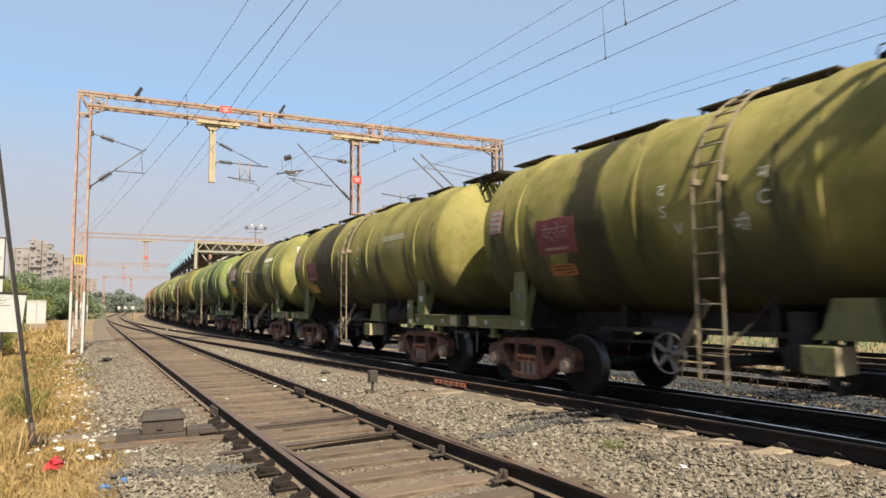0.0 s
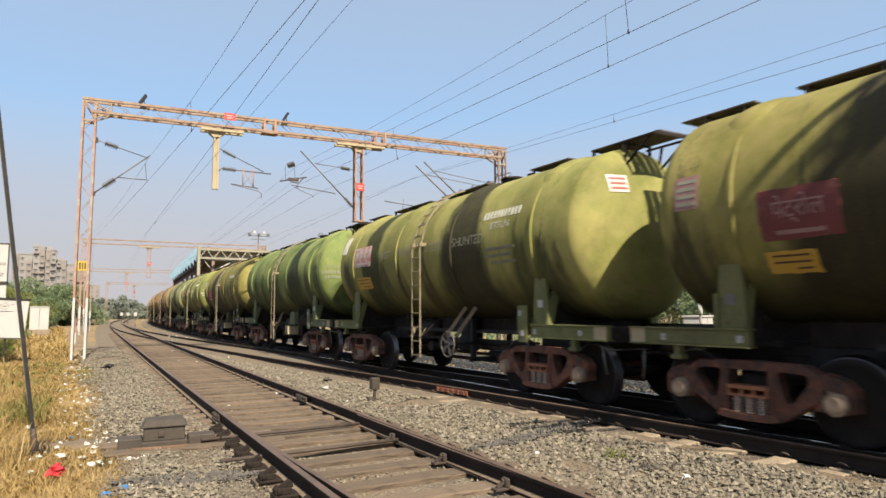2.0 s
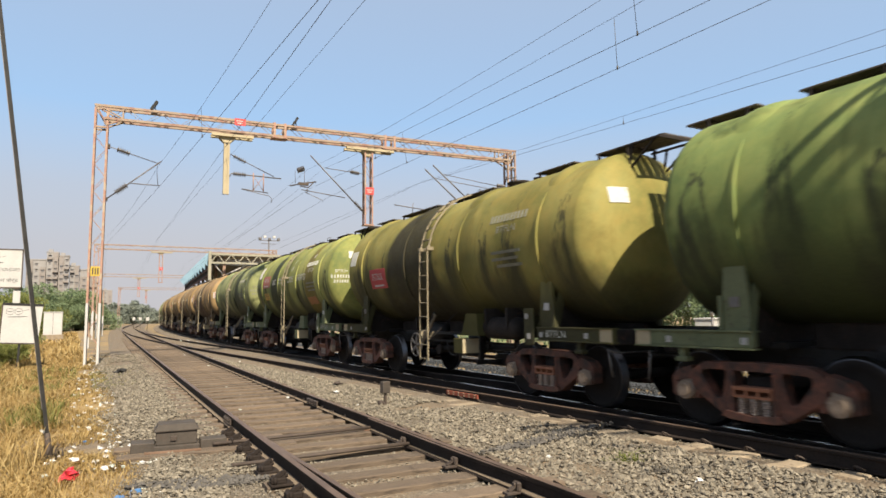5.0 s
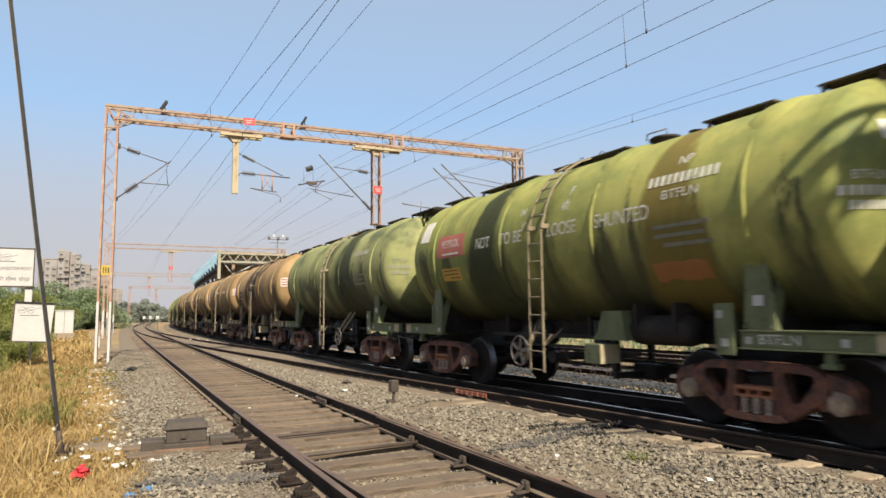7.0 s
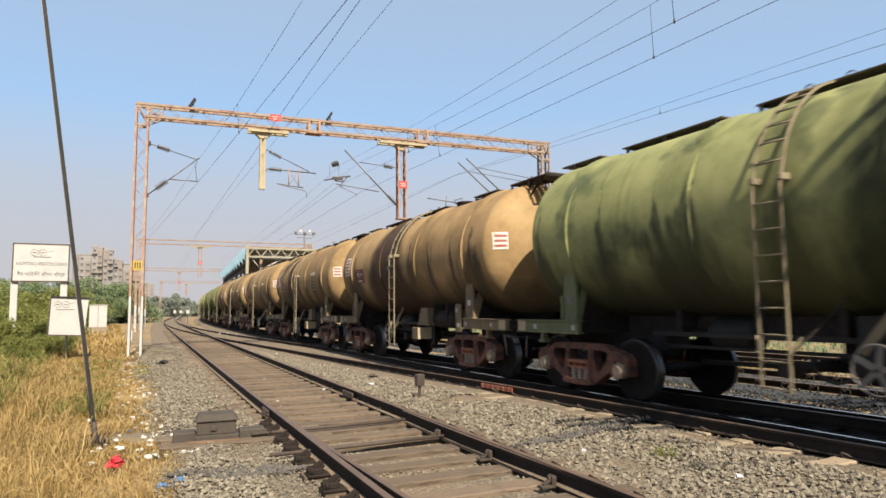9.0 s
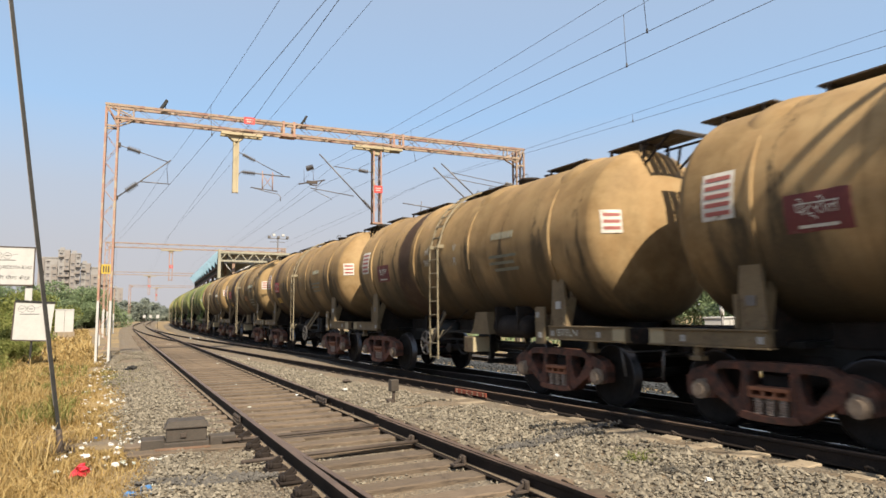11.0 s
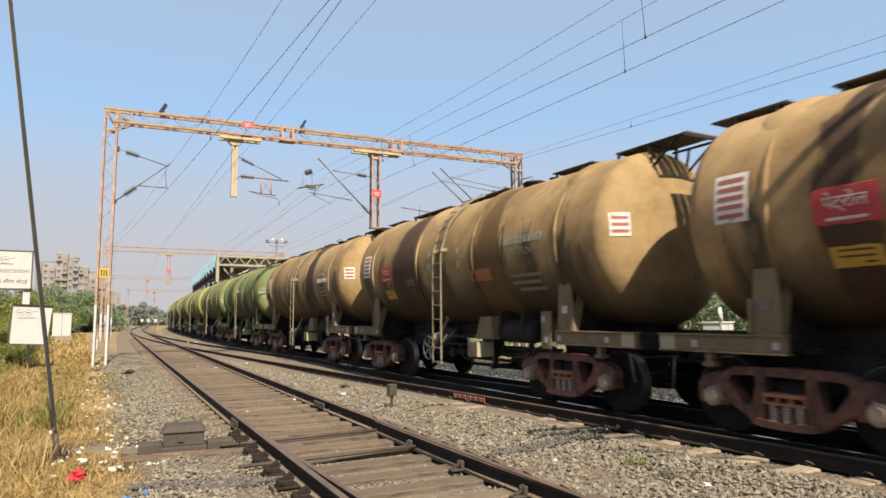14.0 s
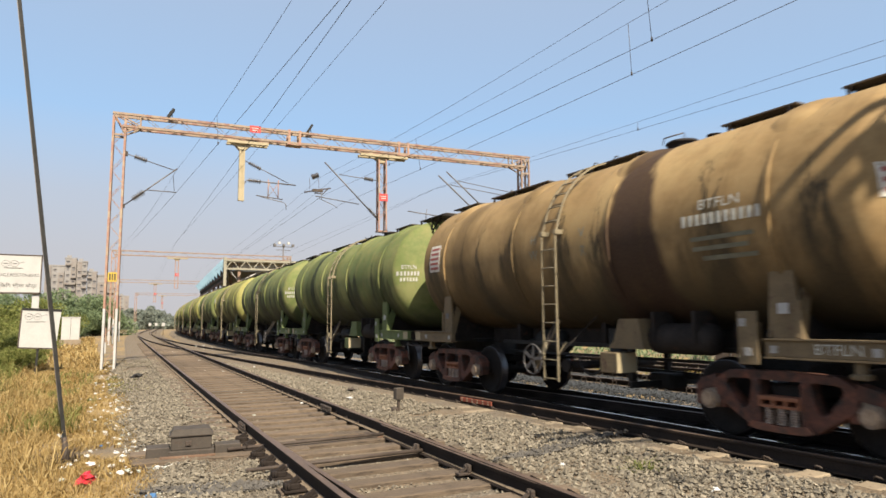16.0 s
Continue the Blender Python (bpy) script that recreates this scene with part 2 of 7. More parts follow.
CERAMIC = worn("brown_glazed_porcelain", (0.05, 0.045, 0.045), (0.10, 0.09, 0.085), rough=0.3, relief=0.0)
WIRE = worn("dark_copper_wire", (0.03, 0.03, 0.035), (0.07, 0.065, 0.06), rough=0.6, relief=0.0)
BLACK = worn("black_paint", (0.012, 0.012, 0.012), (0.034, 0.033, 0.032), scale=4, fine=40, rough=0.6)
UNDER = worn("sooty_underframe", (0.012, 0.010, 0.010), (0.036, 0.031, 0.028), (0.055, 0.03, 0.021), scale=4, fine=40, rough=0.85)
BOGIE = worn("red_oxide_casting", (0.060, 0.022, 0.013), (0.185, 0.062, 0.036), (0.020, 0.014, 0.011), scale=2.6, fine=40, rough=0.8, spot_at=(0.36, 0.66), per_object=0.25)
WHEEL = worn("dark_wheel_steel", (0.009, 0.008, 0.0075), (0.024, 0.020, 0.018), scale=4, fine=40, rough=0.85)
TYRE = worn("bright_tyre_edge", (0.05, 0.05, 0.055), (0.12, 0.12, 0.13), rough=0.35, metal=1.0, relief=0)
WHITE = worn("white_paint", (0.33, 0.325, 0.315), (0.41, 0.405, 0.395), scale=2, fine=25, rough=0.65)
RED = worn("red_paint", (0.311, 0.026, 0.026), (0.444, 0.052, 0.044), scale=3, fine=25, rough=0.6)
BRIGHT_YELLOW = worn("bright_yellow_plate", (0.34, 0.235, 0.02), (0.42, 0.31, 0.04), scale=3, fine=20, rough=0.6)
WALKWAY = worn("dusty_dark_walkway_steel", (0.045, 0.036, 0.029), (0.10, 0.082, 0.064), scale=4, fine=40, rough=0.85)
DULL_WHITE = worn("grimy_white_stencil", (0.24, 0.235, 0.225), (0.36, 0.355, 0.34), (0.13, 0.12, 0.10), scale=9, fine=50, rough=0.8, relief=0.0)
LADDER = worn("dusty_bare_ladder_steel", (0.14, 0.116, 0.072), (0.235, 0.198, 0.132), (0.070, 0.056, 0.036), scale=4, fine=40, rough=0.7, metal=0.1)
for sooty in (BLACK, UNDER, WHEEL, OIL_SHADE_BED, RAIL_SIDE):
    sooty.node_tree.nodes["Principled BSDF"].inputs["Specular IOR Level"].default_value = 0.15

DARK_BED = worn("grey_oil_stained_ballast", (0.012, 0.015, 0.018), (0.040, 0.044, 0.050), scale=3, fine=26, rough=0.95, relief=0.9)
FOOT_DUST = worn("brown_dust", (0.10, 0.074, 0.050), (0.19, 0.145, 0.100), (0.05, 0.035, 0.025), scale=5, fine=50, rough=0.95)

# ---- ground ----
RAIL = [(-0.068, -0.172), (0.068, -0.172), (0.068, -0.160), (0.012, -0.143), (0.009, -0.045), (0.035, -0.035), (0.035, -0.006),
        (-0.035, -0.006), (-0.035, -0.035), (-0.009, -0.045), (-0.012, -0.143), (-0.068, -0.160)]
HEAD = [(-0.034, -0.008), (0.034, -0.008), (0.034, -0.003), (0.027, 0.0), (-0.027, 0.0), (-0.034, -0.003)]


def ground_z(x, y):
    """Height of the ground sheet: track bed in the middle, verge lower to the west."""
    z = -0.30
    if x < 0.6:
        z -= 0.05 * min(1.0, (0.6 - x) / 1.5)
    z += 0.04 * noise.noise(Vector((x * 0.6, y * 0.6, 0))) + 0.02 * noise.noise(Vector((x * 2.3, y * 2.3, 4)))
    return z


def axis(a):
    return sorted(set([round(v, 2) for v in a]))


def build_ground():
    xs = axis([-2000, -900, -400, -200, -100, -60, -40, -28, -20, -15, -12, -10] + [-8 + 0.5 * i for i in range(60)] + [24, 28, 34, 42, 60, 100, 200, 400, 900, 2000])
    ys = axis([-600, -200, -80, -40, -20, -10, -5] + [-4 + 0.5 * i for i in range(90)] + [42, 44, 47, 50, 55, 60, 70, 80, 95, 110, 130, 160, 200, 300, 500, 900, 2500])
    s = Shape()
    s.add([(x, y, ground_z(x, y)) for y in ys for x in xs],
          [(j * len(xs) + i, j * len(xs) + i + 1, (j + 1) * len(xs) + i + 1, (j + 1) * len(xs) + i)
           for j in range(len(ys) - 1) for i in range(len(xs) - 1)], True)
    solid("ground", s, GROUND, "dry straw-coloured earth with trampled grass", "ground", kind="structure")


def bed(name, fx, y0, y1, z, half, mat, label, skirt=0.25, seed=0, step=1.0, sink=0.0):
    s, cols = Shape(), [-half - skirt, -half, -half * 0.5, 0, half * 0.5, half, half + skirt]
    n = int((y1 - y0) / step)
    v = []
    for j in range(n + 1):
        y = y0 + (y1 - y0) * j / n
        for i, c in enumerate(cols):
            d = -0.22 if i in (0, 6) else 0.0
            wob = 0.03 * noise.noise(Vector((c * 2 + seed, y * 1.3, seed)))
            v.append((fx(y) + c + wob * 3, y, z + d + wob * 0.4 - sink * max(0.0, 1 - (y - y0) / 12)))
    m = len(cols)
    s.add(v, [(j * m + i, j * m + i + 1, (j + 1) * m + i + 1, (j + 1) * m + i) for j in range(n) for i in range(m - 1)], True)
    return solid(name, s, mat, label, "track bed", kind="structure")


def steps(y0, y1, a=1.0, b=4.0):
    out, y = [], y0
    while y < y1:
        out.append(y)
        y += a if y < 40 else b
    return out + [y1]


def rails(fx, y0, y1, z, top, label, sides=(-1, 1)):
    for side in sides:
        ob = thing("rail", label, "rail", group="running rails")
        fr = frames_on(fx, steps(y0, y1), z, side * 0.8725)
        part("rail_web", Shape().sweep(RAIL, fr), RAIL_SIDE, ob)
        part("rail_head", Shape().sweep(HEAD, fr), top, ob)
        if fx is near_x or fx is far_x:
            for e in (-1, 1):
                foot = [(e * 0.069, -0.158), (e * 0.069, -0.152), (e * 0.018, -0.136), (e * 0.013, -0.141)]
                part("foot_dust", Shape().sweep(foot if e > 0 else foot[::-1], fr), FOOT_DUST, ob, "dust lying on the rail foot")


build_ground()
bed("near_track_bed", near_x, -6, 240, -0.228, 2.2, BALLAST, "dusty grey ballast bed under the near track", 0.4, 1)
bed("middle_bed", lambda y: 0.5 * (near_x(y) + train_x(y)), -6, 60, -0.235, 1.25, BALLAST, "grey crushed stone between two tracks", 0.2, 2)
bed("train_track_bed", train_x, -30, 21, -0.275, 1.9, OIL_SHADE_BED, "ballast under the goods line, blackened for oil and the train's shade", 0.5, 3)
bed("far_train_track_bed", train_x, 20, 300, -0.203, 0.80, OIL_SHADE_BED, "ballast strip under the goods line, blackened for oil and the train's shade", 0.25, 3, sink=0.09)
bed("goods_line_margin", train_x, 20, 300, -0.211, 2.3, BALLAST, "pale dusty ballast beside the goods line", 0.4, 9, sink=0.09)
bed("link_track_bed", link_x, 14, 98, -0.19, 1.55, BALLAST, "pale ballast under the crossover track", 0.4, 4, sink=0.085)
bed("goods_line_shoulder", lambda y: link_x(y) - 1.42, -6, 60, -0.262, 0.42, BALLAST, "pale dusty stone beside the goods line", 0.12, 7)
bed("far_track_bed", far_x, -10, 200, -0.26, 1.8, DARK_BED, "dark grey ballast under the far track", 0.5, 5)
bed("yard_track_bed", yard_x, -10, 200, -0.27, 1.8, BALLAST, "brown ballast under the yard track", 0.5, 6)
rails(near_x, -6, 240, 0.0, RAIL_TOP_RUSTY, "worn rusty steel rail of the near track")
rails(train_x, -30, 300, TRAIN_Z, RAIL_TOP, "polished steel rail of the goods line")
rails(link_x, -12, 98, TRAIN_Z + 0.003, RAIL_TOP_RUSTY, "dull steel rail of the crossover track")
rails(far_x, -10, 200, -0.11, RAIL_TOP_RUSTY, "rust-brown steel rail of the far track")
rails(yard_x, -10, 200, -0.11, RAIL_TOP_RUSTY, "rust-brown steel rail of the yard track")

# ---- overhead line ----


def lacing(name, g, mat, runs, split):
    """Lacing of several faces: single bars as parts, or joined on a far gantry."""
    joined = Shape()
    for a, b, w, d, leg, pitch, side in runs:
        a, b = Vector(a), Vector(b)
        n = max(2, int((b - a).length / pitch))
        for i in range(n):
            p, q = a.lerp(b, i / n), a.lerp(b, (i + 1) / n)
            u, v = (p, q + side * w) if i % 2 == 0 else (p + side * w, q)
            if split:
                part("lacing_bar", Shape().bar(u, v, leg, d), mat, g)
            else:
                joined.bar(u, v, leg, d)
    if not split:
        tagged(part(name, joined, mat, g), kind="stuff")


def insulator(parent, a, b, name="insulator", r=0.085):
    a, b = Vector(a), Vector(b)
    size, q = (b - a).length, (b - a).to_track_quat("Z", "Y")
    profile = [(0.0005, 0.0), (r * 0.35, 0.0)]
    for i in range(6):
        h = size * (i + 0.5) / 6
        profile += [(r * 0.35, h - size * 0.035), (r, h - size * 0.03), (r * 0.55, h + size * 0.045), (r * 0.35, h + size * 0.05)]
    profile += [(r * 0.35, size), (0.0005, size)]
    s = Shape().turned(profile, (0, 0, 0), "z", 12)
    s.v = [tuple(a + q @ Vector(p)) for p in s.v]
    return part(name, s, CERAMIC, parent, "dark ribbed porcelain insulator")


def post(g, x, z0, z1, w=0.42, d=0.36, leg=0.075, mats=None, name="post", split=False):
    """A four-legged lattice post, its legs and lacing as parts."""
    for i, (lx, ly) in enumerate(((x, -d / 2), (x, d / 2), (x + w, -d / 2), (x + w, d / 2))):
        part(name + "_leg", Shape().box(lx - leg / 2, lx + leg / 2, ly - leg / 2, ly + leg / 2, z0, z1), mats[i // 2], g)
    runs = [((x, y, z0 + 0.4), (x, y, z1), w, 0.012, 0.045, 0.52, Vector((1, 0, 0))) for y in (-d / 2, d / 2)]
    runs += [((xx, -d / 2, z0 + 0.4), (xx, -d / 2, z1), d, 0.012, 0.045, 0.52, Vector((0, 1, 0))) for xx in (x, x + w)]
    lacing(name + "_lacing", g, mats[0], runs, split)


def beam(g, x0, x1, top=9.65, low=9.16, d=0.40, split=False):
    for y in (-d / 2, d / 2):
        part("top_chord", Shape().box(x0, x1, y - 0.045, y + 0.045, top - 0.05, top + 0.04), STEEL_CREAM, g)
        part("bottom_chord", Shape().box(x0 + 0.35, x1 - 0.35, y - 0.045, y + 0.045, low - 0.045, low + 0.045), STEEL_CREAM, g)
    runs = [((x0 + 0.5, y, low), (x1 - 0.5, y, low), top - low, 0.010, 0.035, 0.62, Vector((0, 0, 1))) for y in (-d / 2, d / 2)]
    runs += [((x0 + 0.5, -d / 2, z), (x1 - 0.5, -d / 2, z), d, 0.010, 0.035, 0.62, Vector((0, 1, 0))) for z in (low, top)]
    lacing("beam_lacing", g, STEEL_CREAM, runs, split)


def knee(g, x, e, top=9.65, low=9.16):
    for y in (-0.2, 0.2):
        for p, q, w, h in (((0, top), (0.42, low - 0.28), 0.07, 0.05), ((0.42, low - 0.25), (0.95, low), 0.07, 0.05), ((0.1, top), (0.95, low + 0.05), 0.06, 0.05),
                           ((0.95, low), (0.95, top), 0.05, 0.05), ((0, low - 0.36), (0.42, low - 0.36), 0.06, 0.07)):
            part("knee_brace", Shape().bar((x + e * p[0], y, p[1]), (x + e * q[0], y, q[1]), w, h), STEEL_CREAM, g)


def splice(g, x, top=9.65, low=9.16):
    for dx in (0.0, 0.45):
        s = Shape()
        for y in (-0.22, 0.22):
            s.box(x + dx - 0.05, x + dx + 0.05, y - 0.03, y + 0.03, low - 0.08, top + 0.08)
        s.bar((x + dx - 0.05, -0.2, top + 0.06), (x + dx + 0.22, 0.2, top + 0.06), 0.06, 0.04)
        part("splice_post", s, STEEL_PINK, g)
    part("splice_plate", Shape().box(x - 0.1, x + 0.55, -0.24, 0.24, low - 0.09, low - 0.05), STEEL_PINK, g)


def floodlight(at, turn):
    f = thing("floodlight", "small dark floodlight tilted on the gantry beam", "floodlight", at, turn, "floodlights on the gantry")
    part("bracket", Shape().bar((-0.10, 0, 0), (0.02, 0, 0.20), 0.04, 0.04).bar((0.14, 0, 0), (0.10, 0, 0.26), 0.03, 0.03).bar((-0.12, 0, 0.02), (0.18, 0, 0.02), 0.06, 0.03), BLACK, f)
    part("lamp_housing", Shape().bar((-0.04, 0, 0.06), (0.17, 0, 0.42), 0.10, 0.26, (0, 1, 0)), BLACK, f)
    return f


def warning_plate(g, x0, x1, z0, z1, y=-0.262):
    p = part("warning_plate", Shape().box(x0, x1, y - 0.008, y + 0.008, z0, z1), RED, g, "small red warning plate with white marks")
    zc, w = (z0 + z1) / 2, x1 - x0
    part("plate_mark", Shape().box(x0 + w * 0.15, x1 - w * 0.15, y - 0.011, y - 0.008, zc + 0.03, zc + 0.06).box(x0 + w * 0.25, x1 - w * 0.25, y - 0.011, y - 0.008, zc - 0.07, zc - 0.03), WHITE, p)


def hanger_cap(g, x, z, left, right):
    s = Shape().box(x - left, x + right, -0.26, -0.12, z - 0.06, z + 0.05).box(x - left, x + right, 0.12, 0.26, z - 0.06, z + 0.05)
    plate_pts = [(x - 0.38, z - 0.05), (x + 0.38, z - 0.05), (x + 0.12, z - 0.30), (x - 0.12, z - 0.30)]
    for y in (-0.12, 0.12):
        s.add([(a, y + dy, b) for dy in (-0.01, 0.01) for a, b in plate_pts],
              [(0, 1, 2, 3), (7, 6, 5, 4), (0, 4, 5, 1), (1, 5, 6, 2), (2, 6, 7, 3), (3, 7, 4, 0)])
    part("hanger_cap", s, STEEL_YELLOW, g)


def cantilever_one(g):
    part("stay_clamp", Shape().box(0.44, 0.54, -0.07, 0.07, 8.02, 8.20), IRON, g)
    part("stay_clamp", Shape().box(0.40, 0.52, -0.07, 0.07, 5.96, 6.10), IRON, g)
    part("stay_rod", Shape().path([(0.52, 0, 8.10), (0.66, 0, 8.06), (2.30, 0, 7.58)], 0.018), GALV, g)
    insulator(g, (0.78, 0, 8.025), (1.24, 0, 7.89), r=0.12)
    part("bracket_tube", Shape().path([(0.46, 0, 6.03), (2.36, 0, 7.68)], 0.026), GALV, g)
    insulator(g, (0.78, 0, 6.31), (1.17, 0, 6.645), r=0.13)
    part("register_tube", Shape().path([(1.26, 0, 6.72), (2.34, 0, 6.70)], 0.02), GALV, g)
    part("dropper", Shape().path([(2.24, 0, 7.56), (2.22, 0, 7.3), (2.27, 0, 6.74)], 0.010), WIRE, g)


def cantilever_two(g, x=4.84):
    part("stay_rod", Shape().path([(x + 0.12, 0, 8.25), (x + 1.95, 0, 7.42)], 0.018), GALV, g)
    insulator(g, (x + 0.28, 0, 8.17), (x + 0.78, 0, 7.945), r=0.105)
    part("bracket_tube", Shape().path([(x + 0.08, 0, 7.22), (x + 0.22, 0, 7.42), (x + 2.25, 0, 7.36)], 0.028), GALV, g)
    insulator(g, (x + 0.28, 0, 7.42), (x + 0.80, 0, 7.40), r=0.11)
    s = Shape()
    for dx in (1.10, 1.52):
        s.rod((x + dx, 0, 7.52), (x + dx, 0, 6.72), 0.022)
    s.rod((x + 1.10, 0, 7.38), (x + 1.52, 0, 6.78), 0.012).rod((x + 1.52, 0, 7.38), (x + 1.10, 0, 6.78), 0.012)
    part("register_frame", s, STEEL_PINK, g)
    part("register_tube", Shape().path([(x + 0.62, 0, 6.80), (x + 1.72, 0, 6.70)], 0.022), GALV, g)
    part("steady_arm", Shape().path([(x + 0.72, 0, 6.78), (x + 1.3, 0, 6.66), (x + 1.75, 0, 6.58), (x + 1.86, 0, 6.48), (x + 1.87, 0, 6.28)], 0.016), GALV, g)


def cantilever_three(g, x=10.97, fitting=True):
    part("stay_rod", Shape().path([(x - 0.10, 0, 6.02), (x - 2.62, 0, 8.50)], 0.030), GALV, g)
    insulator(g, (x - 0.26, 0, 6.20), (x - 0.62, 0, 6.56), r=0.095)
    part("top_tube", Shape().path([(x - 0.08, 0, 7.86), (x - 1.95, 0, 8.00)], 0.018), GALV, g)
    insulator(g, (x - 0.40, 0, 7.88), (x - 0.82, 0, 7.92), r=0.105)
    part("register_tube", Shape().path([(x - 1.05, 0, 6.72), (x - 3.0, 0, 6.95)], 0.02).rod((x - 2.75, 0, 6.80), (x - 2.75, 0, 7.10), 0.018), GALV, g)
    part("steady_arm", Shape().path([(x - 2.85, 0, 6.86), (x - 2.1, 0, 6.55), (x - 2.05, 0, 6.48)], 0.014), GALV, g)
    if not fitting:
        return
    insulator(g, (x - 3.18, 0, 7.78), (x - 2.88, 0, 7.90), "strain_insulator", 0.13)
    s = Shape().path([(x - 3.5, 0, 7.08), (x - 2.9, 0, 7.24), (x - 2.35, 0, 7.34)], 0.03).path([(x - 3.05, 0, 7.10), (x - 2.7, 0, 7.06), (x - 2.42, 0, 7.36)], 0.024)
    s.rod((x - 3.28, 0, 7.75), (x - 3.26, 0, 7.2), 0.008).rod((x - 2.88, 0, 7.75), (x - 2.86, 0, 7.2), 0.008).box(x - 3.15, x - 2.7, -0.06, 0.06, 7.14, 7.26)
    part("section_fitting", s, IRON, g)


def cantilever_four(g, x=18.35):
    for dx, dz, y in ((0.0, 0.0, -0.15), (0.55, 0.30, 0.15)):
        part("stay_rod", Shape().path([(x - 4.60 + dx, y, 8.32 + dz), (x - 1.75 + dx, y, 5.95 + dz)], 0.034), GALV, g)
        part("top_tube", Shape().path([(x - 4.05 + dx, y, 7.92 + dz), (x + 0.05, y, 7.50 + dz)], 0.017), GALV, g)
    insulator(g, (x - 1.0, -0.15, 7.60), (x - 0.55, -0.15, 7.56), r=0.10)
    insulator(g, (x - 0.55, 0.15, 7.90), (x - 0.10, 0.15, 7.86), r=0.10)
    part("register_tube", Shape().path([(x - 6.1, 0, 6.55), (x - 4.0, 0, 6.35)], 0.024).rod((x - 5.2, 0, 6.2), (x - 5.15, 0, 6.7), 0.016), GALV, g)


def gantry(at, turn, full=True, x1=18.36, hang=10.97, x0=-0.04):
    g = thing("overhead_line_gantry", "tall lattice steel portal in faded pink and cream paint", "gantry", at, turn, "overhead line gantries")
    if x0 < 0:
        post(g, 0.0, -0.45 if full else -0.3, 9.55, mats=(STEEL_PINK, STEEL_PINK), split=full)
        knee(g, 0.0, 1)
    for dx in (-0.035, 0.385) if x0 < 0 else ():
        part("foot_paint", Shape().box(dx - 0.006, dx + 0.076, -0.224, 0.224, -0.4, 2.05), WHITE, g, "white painted lower leg")
    post(g, x1 - 0.1, -0.45, 9.55, mats=(STEEL_CREAM, STEEL_CREAM), name="end_post", split=full)
    beam(g, x0, x1 + 0.38, split=full)
    knee(g, x1 + 0.32, -1)
    if full:
        splice(g, 6.75)
        splice(g, 11.75)
        post(g, 4.76, 6.52, 8.9, 0.16, 0.14, 0.07, (STEEL_YELLOW, STEEL_YELLOW), "drop_mast", full)
        hanger_cap(g, 4.84, 8.98, 0.62, 1.05)
        part("drop_mast_shell", Shape().box(4.77, 4.91, -0.06, 0.06, 6.53, 8.86), STEEL_YELLOW, g)
        cantilever_one(g)
        cantilever_two(g)
        cantilever_three(g)
        cantilever_four(g)
        warning_plate(g, 5.10, 5.55, 9.42, 9.72)
        yp = part("yellow_plate", Shape().box(0.07, 0.38, -0.27, -0.25, 3.06, 3.42), BRIGHT_YELLOW, g, "faded yellow location plate")
        part("plate_mark", Shape().box(0.12, 0.17, -0.274, -0.27, 3.12, 3.36).box(0.21, 0.25, -0.274, -0.27, 3.12, 3.36).box(0.29, 0.34, -0.274, -0.27, 3.12, 3.36), IRON, yp)
    post(g, hang - 0.16, 5.55, 8.85, 0.34, 0.30, 0.06, (STEEL_PINK, STEEL_PINK), "hanging_post", full)
    hanger_cap(g, hang, 8.98, 1.05, 1.2)
    part("post_shoe", Shape().box(hang - 0.22, hang + 0.24, -0.2, 0.2, 5.50, 5.56), STEEL_PINK, g)
    warning_plate(g, hang - 0.16, hang + 0.24, 6.90, 7.24, -0.19)
    return g


BEAM_TURN = math.degrees(math.atan(-0.0892))
gantry((0.50, 27.66, 0), BEAM_TURN)
G0 = gantry((-3.3, -1.30, 0), BEAM_TURN, False, 18.36, 10.97, 8.2)
cantilever_three(G0, fitting=False)
cantilever_four(G0)
G2 = gantry((1.9, 80.3, 0), BEAM_TURN * 0.4, False, 19.6, 6.75)
G3 = copy_thing(G2, pose(4.0, 133.5, 0, 0, 0, 1.0))
G4 = copy_thing(G2, pose(10.5, 190, 0, 0, 0, 6.0))
for x, y in ((2.45, 27.47), (8.02, 26.97)):
    floodlight((x, y - 0.12, 9.64), BEAM_TURN)
tagged(G2, "distant lattice steel portal in faded pink paint"), tagged(G3, "distant lattice steel portal in faded pink paint"), tagged(G4, "distant lattice steel portal in faded pink paint")


def wire(name, label, stops, sag, r, parts=10):
    """A wire through its supports, sagging between them."""
    pts = []
    for (x0, y0, z0), (x1, y1, z1) in zip(stops, stops[1:]):
        for i in range(parts):
            t = i / parts
            pts.append(Vector((x0 + (x1 - x0) * t, y0 + (y1 - y0) * t, z0 + (z1 - z0) * t - 4 * sag * t * (1 - t))))
    pts.append(Vector(stops[-1]))
    ob = solid(name, Shape().path(pts, r, 5), WIRE, label, "wire", group="overhead wires")
    return ob


